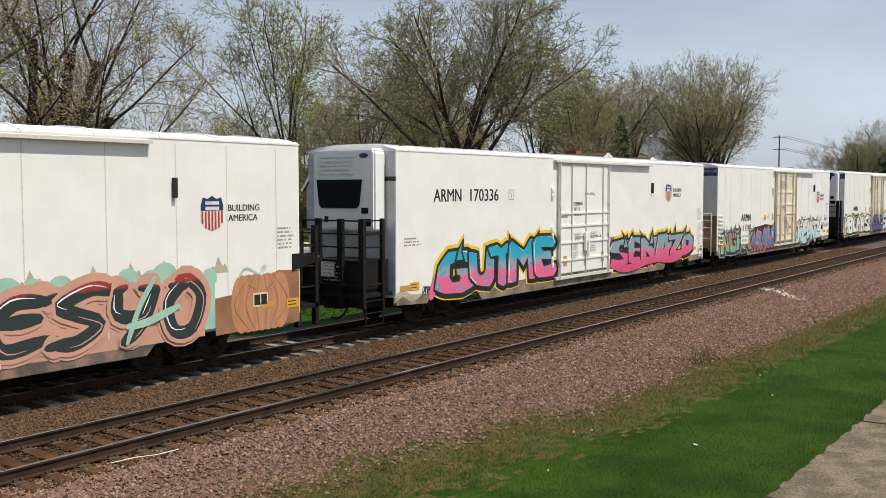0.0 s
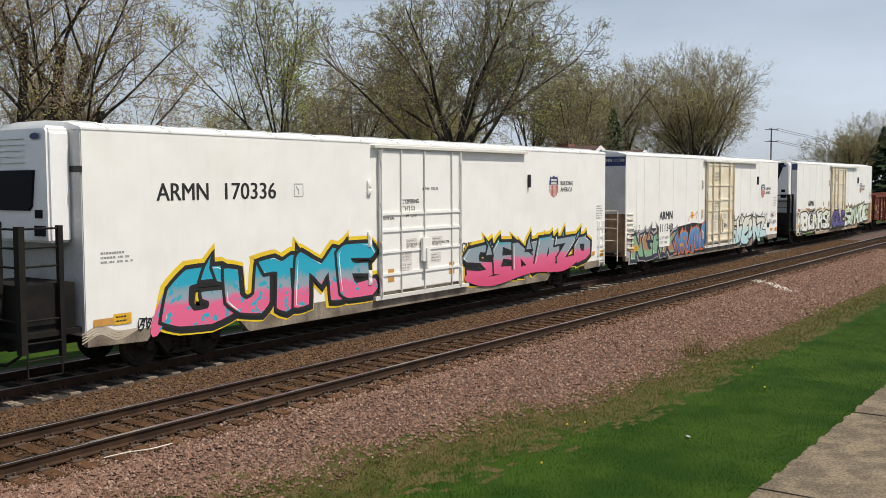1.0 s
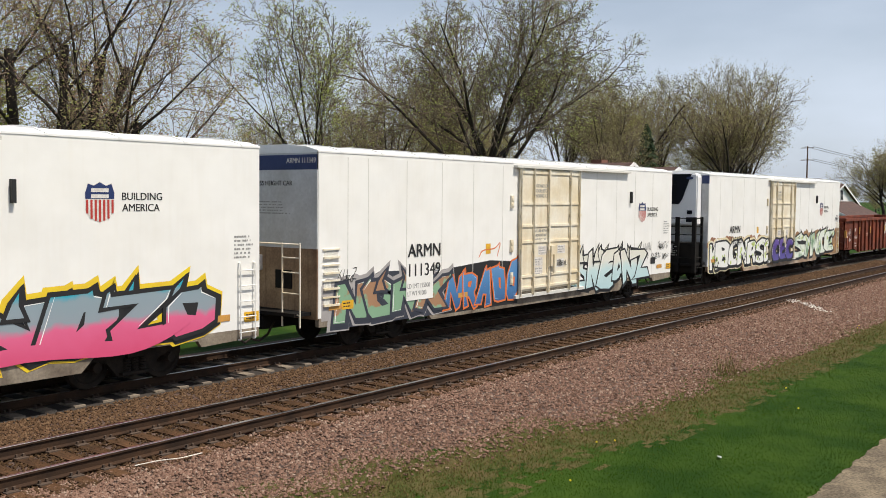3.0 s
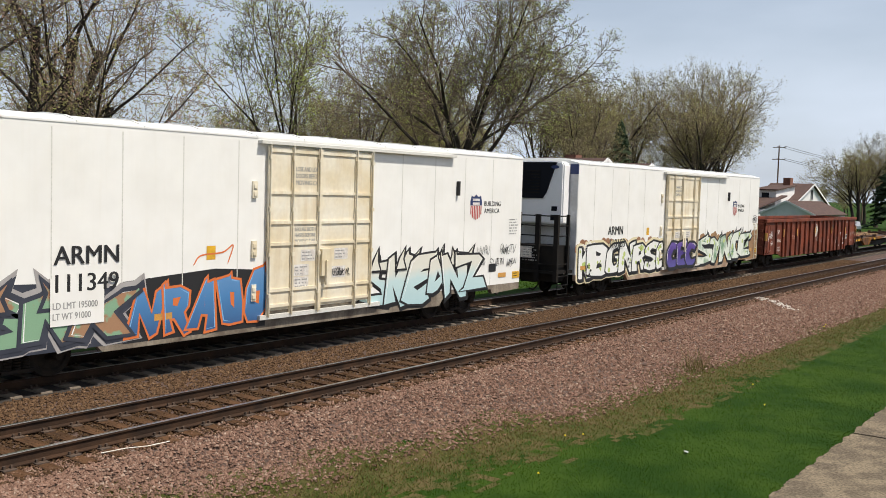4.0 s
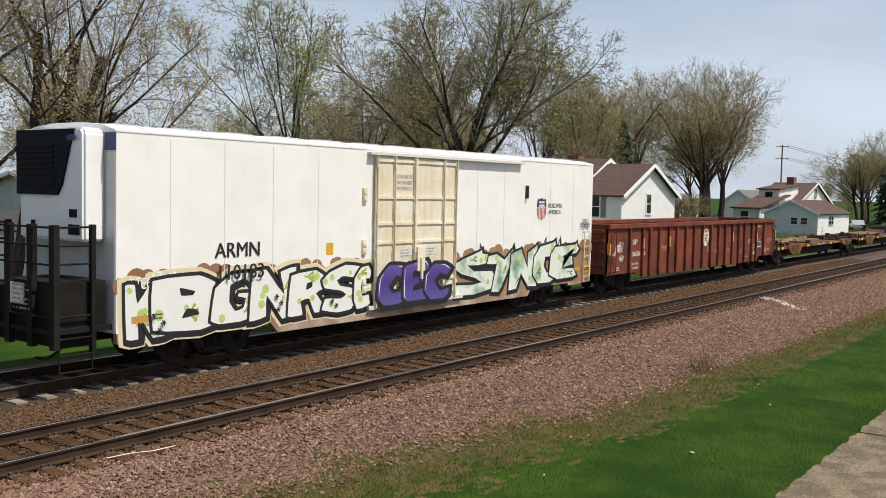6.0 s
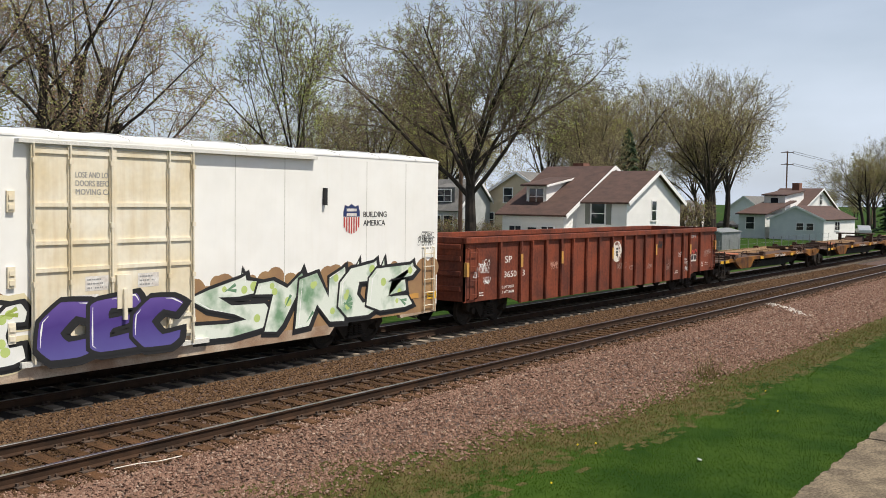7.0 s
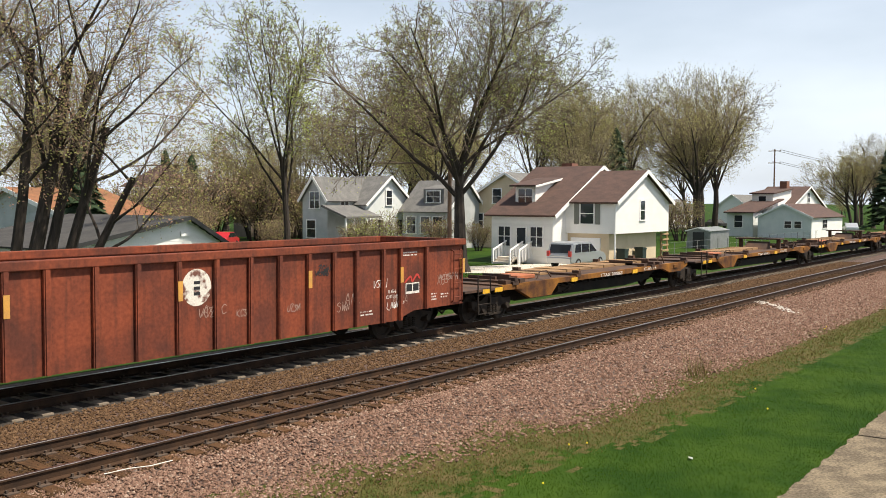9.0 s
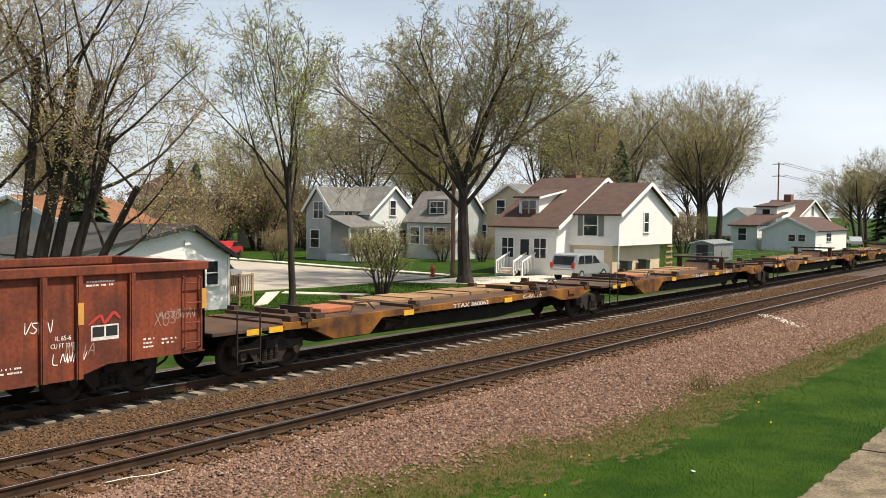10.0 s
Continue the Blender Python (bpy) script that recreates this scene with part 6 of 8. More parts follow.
def container_flat(x, L, first):
    """A skeleton flat unit for containers: side sills, cross decks, drop centre, end ladders; it shares bogies with its neighbours."""
    car = car_thing("container_flat_car", x, "worn yellow and rust container flat car, empty", "flat car")
    bm = B()
    prism(bm, [(0.3, 0.98), (2.6, 0.98), (4.2, 0.48), (6.5, 0.48), (L - 6.0, 0.42), (L - 3.6, 0.55), (L - 2.6, 0.98), (L - 0.3, 0.98), (L - 0.3, 1.06), (0.3, 1.06)], "y", -0.75, 0.75)
    part("centre_sill", bm, M_BLACK, car)
    for s in (-1, 1):
        bm = B()
        y0, y1 = sorted((s * 1.2, s * 1.36))
        prism(bm, [(2.4, 1.0), (3.3, 0.98), (4.2, 0.62), (5.6, 0.62), (6.1, 1.0), (L - 3.4, 1.0), (L - 2.6, 0.8), (L - 1.4, 0.8), (L - 0.6, 1.02), (L - 0.6, 1.19), (2.4, 1.16)], "y", y0, y1)
        part("side_sill", bm, M_DECKY, car, "worn yellow side sill")
    bm = B()
    box(bm, 0.2, 2.4, -1.4, 1.4, 1.05, 1.12)
    part("end_deck", bm, M_DECKB, car)
    bm = B()
    box(bm, 2.4, L - 0.4, -1.2, 1.2, 1.12, 1.17)
    part("deck_plate", bm, M_DECKB, car)
    for k in range(9):
        bm = B()
        a = 6.8 + k * 1.05
        box(bm, a, a + 0.96, -0.2, 1.3, 1.171, 1.235 + 0.02 * (k % 3))
        part("deck_board", bm, M_PLANK, car)
    for a, b, zz in ((5.2, 6.2, 1.43), (L - 3.2, L - 2.4, 1.5)):     # hose guards and brackets on the deck
        bm = B()
        rod(bm, [(a, -1.0, 1.17), (a + 0.2, -1.0, zz), (b - 0.3, -1.0, zz), (b, -1.0, 1.2)], 0.025)
        part("hose_guard", bm, M_DECKB, car)
    for a in (2.7, 3.6, L - 5.2, L - 3.6):
        for q in ((a, a + 0.3, -1.3, -1.0, 1.16, 1.3), (a + 0.6, a + 0.7, -0.5, 0.6, 1.16, 1.36)):
            bm = B()
            box(bm, *q)
            part("deck_bracket", bm, M_DECKB, car)
    bm = B()
    box(bm, 0, 0.07, -1.18, 1.18, 0.86, 1.0)
    bearer = bpy.data.meshes.new("cross_bearer")
    bm.to_mesh(bearer)
    bm.free()
    bearer.materials.append(M_BLACK)
    for k in range(14):
        piece("cross_bearer", bearer, car, pose(6.6 + k * (L - 11.0) / 14, 0, 0))
    for a in (3.0, 7.4, L - 4.6, L - 1.0):
        bm = B()
        box(bm, a, a + 0.35, -1.4, 1.4, 1.13, 1.25)
        box(bm, a + 0.1, a + 0.28, -1.42, -1.15, 1.25, 1.36)
        box(bm, a + 0.1, a + 0.28, 1.15, 1.42, 1.25, 1.36)
        part("container_pedestal", bm, M_DECKB, car)
    for a in (1.2, 1.9, 3.2, 7.0, 12.2, L - 2.2):
        bm = B()
        box(bm, a, a + 0.45, -1.405, -1.37, 0.98, 1.12)
        part("yellow_panel", bm, M_YELLOW if a < 2.5 or a in (7.0, 12.2) else M_DECKY, car)
    bm = B()
    rod(bm, [(5.6, -1.1, 1.05), (6.6, -1.15, 0.9), (7.4, -1.1, 0.75), (7.0, -1.05, 0.6)], 0.03)
    rod(bm, [(5.2, -1.2, 1.0), (6.4, -1.25, 1.1), (7.6, -1.2, 0.8)], 0.025)
    tube(bm, (6.6, -0.9, 0.75), (7.6, -0.9, 0.75), 0.18, n=12)
    part("brake_piping", bm, M_WHEEL, car)
    bm = B()
    for a in (0.9, 1.6):
        rod(bm, [(a, -1.42, 0.35), (a, -1.42, 1.55)], 0.022)
    for zz in (0.36, 0.66, 0.96, 1.4):
        rod(bm, [(0.9, -1.42, zz), (1.6, -1.42, zz)], 0.016)
    part("corner_ladder", bm, M_WHEEL, car)
    bm = B()
    bbox(bm, 4.4, 5.6, -0.7, 0.3, 1.18, 1.32, 0.03)
    part("orange_bracket", bm, mat("orange_bracket_paint", (0.45, 0.14, 0.05), (0.3, 0.1, 0.05), 3, 0.7), car)
    bm = B()
    box(bm, L - 0.5, L + 0.1, -0.2, 0.2, 0.8, 1.05)
    part("articulation_joint", bm, M_WHEEL, car)
    lettering(car, "TTAX 360063", 9.4, 1.0, 0.13, M_INKW, -1.364, width=1.9)
    lettering(car, "C-6/715", 13.4, 1.03, 0.13, M_INKW, -1.364, width=1.2)
    if not first:
        bm = B()
        box(bm, 13.8, 14.0, -1.2, -1.0, 1.17, 1.75)
        box(bm, 13.8, 14.0, 1.0, 1.2, 1.17, 1.75)
        box(bm, 13.5, 14.3, -1.3, 1.3, 1.72, 1.8)
        prism(bm, [(13.0, 1.17), (14.0, 1.17), (13.9, 1.6), (13.6, 1.6)], "y", -0.6, 0.6)
        part("hitch_stand", bm, M_DECKB, car)
    truck(car, 2.2 if first else 0.0)
    if first:
        coupler(car, 0.1, -1)
    return car


container_flat(109.9, 18.7, True)
for k in range(9):
    container_flat(109.9 + 18.8 + k * 20.3, 20.2, False)


def motions():
    steps = [i * 0.5 for i in range(21)]
    for car, x in CARS:
        walk(car, [(t, pose(x - travel(t), TRAIN_Y, 0)) for t in steps])
    ticks = [i / 15 for i in range(151)]
    for w, a in WHEELS:
        walk(w, [(t, pose(a, 0, 0.46, 0, -math.degrees(travel(t) / 0.455), 0)) for t in ticks])

# ---------------- lineside ----------------
build_track("railway_track_near", NEAR_Y, True, "near track on weathered wooden ties with spiked plates")
build_track("railway_track_far", FAR_Y, False, "far track on concrete ties under the train")
scatter_stones("ballast_stones", 88000, (6.0, 62.0), (8.3, 12.55), 0.028, M_STONE, "pinkish crushed granite ballast on the bank", 1.9, 3,
               lambda x, y: (y > edge_of_grass(x) - 0.9 * np.random.default_rng(17).random(len(x)) ** 2.5) & (y < 12.5))
scatter_stones("ballast_stones", 38000, (6.5, 70.0), (14.05, 16.5), 0.03, M_STONE2, "brown crushed stone between the two tracks", 1.8, 4,
               lambda x, y: (y > 14.68) | (np.random.default_rng(7).random(len(x)) < 0.3))
scatter_stones("ballast_stones", 24000, (6.0, 60.0), (12.0, 14.75), 0.028, M_STONE3, "brown stone chips between the wooden ties", 1.7, 5, None, 0.008)
scatter_blades("grass", 250000, (7.5, 60.0), (3.4, 10.4), 0.03, 0.0075, M_BLADE, "short green spring lawn", 2.4, 6,
               lambda x, y, g: (y < edge_of_grass(x) - 0.7 - 1.4 * g.random(len(x)) ** 0.7) & ((y > 4.15) | (x < 5)), 0.55)
scatter_blades("lawn_edge_grass", 80000, (7.5, 60.0), (4.2, 10.2), 0.035, 0.008, M_BLADE3, "yellow-green spring grass along the lawn's edge", 2.2, 26,
               lambda x, y, g: ((np.abs(y - edge_of_grass(x) + 1.2) < 1.0 * g.random(len(x))) | ((np.sin(x * 1.1 + 2 * np.sin(y * 1.3)) * np.sin(y * 1.7 + np.sin(x * 0.8)) > 0.45) & (g.random(len(x)) < 0.3))) & (y < edge_of_grass(x) - 0.2), 0.55)
scatter_blades("verge_grass", 110000, (7.5, 60.0), (7.2, 11.2), 0.055, 0.008, M_BLADE2, "dry tan and green verge grass by the ballast", 2.0, 8,
               lambda x, y, g: np.abs(y - edge_of_grass(x) + 0.7) < 1.4 * g.random(len(x)) ** 1.2 + 0.1, 0.7)
scatter_blades("weeds", 120, (22.7, 23.7), (8.6, 9.1), 0.55, 0.006, M_BLADE2, "dry grey-brown weed clump on the ballast edge", 1.0, 9)
scatter_blades("lawn_grass", 40000, (24.0, 60.0), (22.5, 37.0), 0.06, 0.02, M_BLADE, "mown lawn behind the train", 1.4, 10,
               lambda x, y, g: y > 0)


def platform():
    """Old cracked concrete slabs at the near edge of the lawn."""
    e = thing("platform", pose(0, 0, 0), "old worn concrete platform slabs with cracked edge", "platform", kind="structure")
    rnd = random.Random(4)
    x = -8.0
    k = 0
    while x < 60:
        w = rnd.uniform(2.2, 3.0)
        bm = B()
        n = 30
        top = [(x + 0.012 + (w - 0.024) * i / n, 4.06 + rnd.uniform(-0.025, 0.02) + 0.02 * math.sin(i * 0.7 + k)) for i in range(n + 1)]
        poly = [(x + 0.012, -14.0)] + [(x + w - 0.012, -14.0)] + top[::-1]
        prism(bm, poly, "z", -0.62, -0.36 - 0.012 * (k % 2))
        part("slab", bm, M_CONC, e)
        x += w
        k += 1


platform()


def small_ground_things():
    rnd = random.Random(12)
    for x, y in ((14.9, 8.0), (15.2, 7.8), (12.6, 7.2), (22.0, 7.0), (34.0, 8.5), (34.6, 8.6), (20.0, 6.1)):
        e = thing("dandelion", pose(x, y, GROUND + 0.02), "yellow dandelion in the lawn", "dandelion", "dandelions in the lawn")
        bm = B()
        tube(bm, (0, 0, 0), (0.01, 0, 0.07), 0.004, n=5)
        part("stem", bm, M_BLADE, e)
        bm = B()
        bmesh.ops.create_icosphere(bm, subdivisions=1, radius=0.02, matrix=pose(0.01, 0, 0.08))
        part("flower_head", bm, M_DANDEL, e)
    e = thing("litter", pose(15.5, 6.0, GROUND + 0.05), "scrap of white paper on the lawn", "litter")
    bm = B()
    box(bm, -0.06, 0.06, -0.03, 0.03, 0, 0.02, pose(0, 0, 0, 15, 10, 30))
    part("paper", bm, M_TRIM, e)
    # pale stick on the ballast, and a line of bright chips
    e = thing("stick", pose(0, 0, 0), "thin pale bent stick lying on the ballast", "stick")
    bm = B()
    pts = [(8.42, 12.2), (8.8, 12.16), (9.1, 12.02), (9.5, 12.0)]
    rod(bm, [(a, b, ground_height(a, b) + 0.08) for a, b in pts], 0.008)
    part("twig", bm, M_CHALK, e)
    g = np.random.default_rng(3)
    v, f = [], []
    for k in range(130):
        t = g.random()
        x, y = 39.4 - 2.4 * t + g.normal(0, 0.15), 12.45 - 2.05 * t + g.normal(0, 0.12)
        z, s = ground_height(x, y) + 0.06, g.uniform(0.015, 0.04)
        b = len(v)
        v += [(x - s, y - s, z), (x + s, y - s, z), (x, y + s, z), (x, y, z + s)]
        f += [(b, b + 1, b + 3), (b + 1, b + 2, b + 3), (b + 2, b, b + 3)]
    bulk("white_chips", v, f, M_CHALK, "line of spilled white chips on the ballast", "stones")


small_ground_things()

# ---------------- trees ----------------
class Wood:
    """Collects tapered branch tubes and bud leaves into plain lists."""

    def __init__(self, seed):
        self.r = random.Random(seed)
        self.v, self.f = [[], []], [[], []]
        self.lv, self.lf = [], []

    def tube(self, pts, r0, r1, n, which):
        v, f = self.v[which], self.f[which]
        first = len(v)
        k = len(pts)
        for i, p in enumerate(pts):
            d = (pts[min(i + 1, k - 1)] - pts[max(i - 1, 0)]).normalized()
            u = d.orthogonal().normalized()
            w = d.cross(u)
            r = r0 + (r1 - r0) * i / (k - 1)
            for j in range(n):
                a = 2 * math.pi * j / n
                v.append(tuple(p + r * (math.cos(a) * u + math.sin(a) * w)))
        for i in range(k - 1):
            for j in range(n):
                a, b = first + i * n + j, first + i * n + (j + 1) % n
                f.append((a, b, b + n, a + n))

    def leaves(self, p, n, spread, size):
        g = self.r.gauss
        for _ in range(n):
            c = p + Vector((g(0, spread), g(0, spread), g(0, spread)))
            a = Vector((g(0, 1), g(0, 1), g(0, 1))).normalized() * size * self.r.uniform(0.6, 1.4)
            b = a.orthogonal() * 0.6
            k = len(self.lv)
            self.lv += [tuple(c - a), tuple(c + b), tuple(c + a), tuple(c - b)]
            self.lf.append((k, k + 1, k + 2, k + 3))

    def branch(self, p, d, length, r, level, spec):
        rnd = self.r
        last = level >= spec["levels"]
        seg = 2 if last else (6 if level <= 1 else 4)
        pts, q, dd = [p], p, d.normalized()
        bend = spec["bend"] * (1 if level else 0.35)
        for i in range(seg):
            dd = (dd + Vector((rnd.gauss(0, bend), rnd.gauss(0, bend), rnd.gauss(0, bend) + spec["up"] * (0.6 if level else 0)))).normalized()
            q = q + dd * (length / seg)
            pts.append(q)
        r_end = r * (0.55 if level == 0 else 0.25)
        self.tube(pts, r, max(r_end, spec["thin"]), (9, 7, 5, 4, 3, 3)[min(level, 5)], 0 if level <= 1 else 1)
        if last:
            if rnd.random() < spec["leafy"]:
                self.leaves(pts[-1], spec["buds"], spec["budspread"], spec["budsize"])
            return
        n = spec["kids"][min(level, len(spec["kids"]) - 1)]
        turn = rnd.uniform(0, 6.28)
        for k in range(n):
            t = spec["from"][min(level, len(spec["from"]) - 1)]
            t = t + (1 - t) * (k + rnd.random() * 0.8) / n
            i = min(int(t * seg), seg - 1)
            o = pts[i].lerp(pts[i + 1], t * seg - i)
            axis = (pts[i + 1] - pts[i]).normalized()
            u = axis.orthogonal().normalized()
            turn += 2.4 + rnd.uniform(-0.4, 0.4)
            side = math.cos(turn) * u + math.sin(turn) * axis.cross(u)
            ang = radians(rnd.uniform(*spec["angle"][min(level, len(spec["angle"]) - 1)]))
            kd = axis * math.cos(ang) + side * math.sin(ang)
            ln = length * spec["ratio"][min(level, len(spec["ratio"]) - 1)] * (1.05 - 0.45 * t if level else 1.0) * rnd.uniform(0.75, 1.2)
            self.branch(o, kd, ln, max(r * spec["thick"] * (1 - 0.4 * t), spec["thin"]), level + 1, spec)


BASE = dict(levels=5, bend=0.085, up=0.045, leafy=0.8, buds=3, budspread=0.12, budsize=0.035, thin=0.007, thick=0.48,
            kids=[7, 6, 6, 5, 3], angle=[(14, 46), (25, 55), (30, 60), (25, 60)], ratio=[1.5, 0.55, 0.55, 0.55, 0.6], **{"from": [0.8, 0.25, 0.2, 0.15, 0.1]})


def tree(name, x, y, label, stems, spec, bud, seed, twig=None, z=None):
    """stems: (dx, dy, lean x, lean y, length, radius) for each trunk."""
    w = Wood(seed)
    for dx, dy, lx, ly, length, r in stems:
        w.branch(Vector((dx, dy, -0.1)), Vector((lx, ly, 1)), length, r, 0, spec)
        if length > 2:
            w.tube([Vector((dx, dy, -0.15)), Vector((dx + lx * 0.3, dy + ly * 0.3, 0.5))], r * 1.5, r * 1.02, 9, 0)
    e = thing(name, pose(x, y, GROUND if z is None else z), label, "shrub" if "shrub" in name else "tree")
    for i, (nm, m) in enumerate((("trunk", M_BARK), ("branch_work", twig or M_TWIG))):
        bulk(nm, w.v[i], w.f[i], m, parent=e, kind="")
    if w.lv:
        bulk("crown", w.lv, w.lf, bud, parent=e, kind="")
    return e


def fir(name, x, y, h, r, seed, label):
    rnd = random.Random(seed)
    v, f = [], []
    for k in range(int(260 * h / 8)):
        t = rnd.random() ** 0.8
        zz, rr = h * (0.08 + 0.92 * t), r * (1 - t) * rnd.uniform(0.55, 1.1) + 0.1
        a = rnd.uniform(0, 6.28)
        tip = Vector((rr * math.cos(a), rr * math.sin(a), zz - 0.25 * rr))
        root = Vector((0, 0, zz + 0.1))
        side = Vector((-math.sin(a), math.cos(a), 0)) * (0.16 + 0.16 * rr)
        for q in range(5):
            c = root.lerp(tip, 0.3 + 0.7 * q / 4)
            s = side * rnd.uniform(0.7, 1.3)
            b = len(v)
            dz = Vector((0, 0, rnd.uniform(-0.2, 0.15)))
            v += [tuple(c - s + dz), tuple(c + (tip - root).normalized() * 0.45), tuple(c + s - dz), tuple(c + Vector((0, 0, 0.14)))]
            f += [(b, b + 1, b + 3), (b + 1, b + 2, b + 3)]
    e = thing(name, pose(x, y, GROUND), label, "tree")
    bm = B()
    tube(bm, (0, 0, -0.1), (0, 0, h * 0.95), 0.22, 0.03, 8)
    part("trunk", bm, M_BARK, e)
    bulk("crown", v, f, M_FIR, parent=e, kind="")
    return e


tree("maple_tree", 48.6, 33.6, "large bare-branched spreading tree with sparse green buds", [(0, 0, -0.01, 0.04, 7.0, 0.44)],
     {**BASE, "kids": [13, 9, 7, 6, 3], "ratio": [1.55, 0.46, 0.55, 0.55, 0.6], "up": 0.02, "angle": [(10, 60), (25, 55), (30, 60), (25, 60)], "leafy": 0.9, "buds": 2, "budsize": 0.05, "budspread": 0.22, "thin": 0.012, "from": [0.62, 0.25, 0.2, 0.15, 0.1]}, M_BUD_G, 3)
tree("slender_tree", 30.5, 30.4, "slender tree with fine bare twigs and pale buds", [(0, 0, 0.0, 0.0, 6.4, 0.17)],
     {**BASE, "kids": [8, 6, 6, 5, 2], "ratio": [1.05, 0.45, 0.5, 0.5, 0.6], "angle": [(8, 34), (22, 45), (25, 55), (25, 60)], "leafy": 1.0, "buds": 4, "budsize": 0.042, "budspread": 0.18, "thin": 0.01, "from": [0.6, 0.2, 0.2, 0.15, 0.1], "bend": 0.09}, M_BUD_G, 5)
tree("multi_stem_tree", 16.0, 27.4, "leaning multi-stem tree with pinkish and yellow-green buds",
     [(-1.5, 0.9, -0.06, 0.04, 9.0, 0.27), (-0.75, 0.5, 0.02, -0.02, 8.8, 0.24), (-0.35, 0.3, 0.06, -0.09, 9.0, 0.2), (0.05, 0.1, 0.11, -0.15, 8.8, 0.25),
      (0.3, -0.1, 0.17, -0.22, 8.6, 0.2), (0.55, -0.3, 0.22, -0.28, 7.0, 0.21), (0.75, -0.5, 0.32, -0.42, 5.8, 0.17), (0.2, 0.4, 0.2, -0.1, 8.0, 0.16)],
     {**BASE, "levels": 4, "kids": [5, 5, 6, 5], "ratio": [0.6, 0.5, 0.55, 0.5], "thick": 0.4, "thin": 0.006, "angle": [(20, 62), (25, 60), (30, 60), (25, 60)], "leafy": 1.0, "buds": 5, "budsize": 0.036, "budspread": 0.2, "from": [0.5, 0.25, 0.2, 0.1], "up": 0.05}, M_BUD_R, 14)
tree("budding_tree", 11.5, 31.5, "tall tree with yellow-green spring leaves", [(0, 0, 0.1, 0, 8.0, 0.32), (0.8, 0.3, 0.22, 0.1, 7.5, 0.24)],
     {**BASE, "levels": 4, "kids": [9, 7, 6, 6], "ratio": [1.0, 0.5, 0.5, 0.5], "leafy": 1.0, "buds": 7, "budsize": 0.05, "budspread": 0.25, "from": [0.4, 0.2, 0.2, 0.1]}, M_BUD_Y, 12)
tree("shrub", 38.9, 32.2, "many-stemmed bare shrub by the street",
     [(0.25 * math.cos(a), 0.25 * math.sin(a), 0.28 * math.cos(a), 0.28 * math.sin(a), 2.6, 0.06) for a in (0.2, 1.1, 2.0, 2.9, 3.9, 4.8, 5.6)],
     {**BASE, "levels": 3, "kids": [8, 6, 5], "ratio": [0.55, 0.5, 0.5], "leafy": 0.7, "buds": 3, "budsize": 0.03, "from": [0.3, 0.15, 0.1]}, M_BUD_G, 21)

# larger trees down the line and behind the houses
far_spec = {**BASE, "levels": 4, "kids": [8, 7, 7, 6], "ratio": [1.35, 0.5, 0.55, 0.55], "thin": 0.016, "buds": 4, "budsize": 0.07, "budspread": 0.38, "leafy": 1.0, "from": [0.6, 0.25, 0.2, 0.1]}
proto = tree("large_tree", 119, 45.5, "large spring tree with olive-brown buds", [(0, 0, -0.05, 0, 7.5, 0.55), (0.8, 0.5, 0.22, 0.05, 7.5, 0.42)], far_spec, M_BUD_O, 31)
proto2 = tree("large_tree", 137, 50, "tall spring tree with fine olive twigs", [(0, 0, 0.0, 0, 8.5, 0.5)], {**far_spec, "angle": [(8, 36), (20, 45), (25, 55), (25, 60)]}, M_BUD_O, 32)
proto3 = tree("street_tree", 86, 78, "hazy olive-green tree behind the houses", [(0, 0, 0.0, 0, 6.5, 0.4)], {**far_spec, "buds": 5, "budsize": 0.075, "budspread": 0.45}, M_BUD_O, 33)
rng = random.Random(77)
for src, x, y, s in ((proto2, 128, 60, 0.98), (proto, 150, 58, 0.9), (proto, 171, 38.2, 0.74), (proto2, 176, 36.5, 0.68), (proto, 188, 41, 0.6), (proto3, 82, 70, 1.05), (proto3, 90, 66, 0.95), (proto2, 100, 52, 0.75), (proto2, 106, 62, 0.85),
                     (proto3, 97, 72, 1.05), (proto3, 105, 82, 1.0), (proto, 74, 78, 0.6), (proto3, 92, 104, 1.0), (proto2, 118, 90, 1.0), (proto3, 80, 100, 0.7), (proto2, 108, 105, 0.75),
                     (proto, 140, 75, 0.9), (proto3, 125, 95, 0.9), (proto, 62, 98, 0.62), (proto2, 52, 82, 0.7), (proto3, 44, 86, 0.7), (proto, 70, 112, 0.8),
                     (proto3, 96, 60, 0.55), (proto2, 90, 47, 0.55), (proto2, 220, 45, 0.55), (proto3, 190, 85, 0.8), (proto3, 330, 78, 0.55), (proto, 350, 92, 0.5), (proto3, 380, 90, 0.5), (proto2, 400, 105, 0.5), (proto3, 300, 70, 0.3), (proto, 112, 56, 0.98), (proto2, 124, 47, 0.9), (proto2, 34, 70, 0.75), (proto, 28, 62, 0.7)):
    c = copy_thing(src, pose(x, y, GROUND, 0, 0, rng.uniform(0, 360)))
    c.scale = (s, s, s * rng.uniform(0.92, 1.08))
fir("fir_tree", 29.6, 44.6, 6.9, 2.3, 1, "dark green fir tree behind the bungalow")
fir("fir_tree", 72.2, 92, 10.0, 2.5, 2, "dark fir tree behind the white house")
fir("fir_tree", 75.2, 91, 9.7, 2.6, 3, "dark fir tree behind the white house")
fir("fir_tree", 104, 50, 13.0, 3.6, 4, "tall brownish fir among bare trees")
fir("fir_tree", 168, 33, 13.0, 4.0, 5, "broad dark fir by the track")
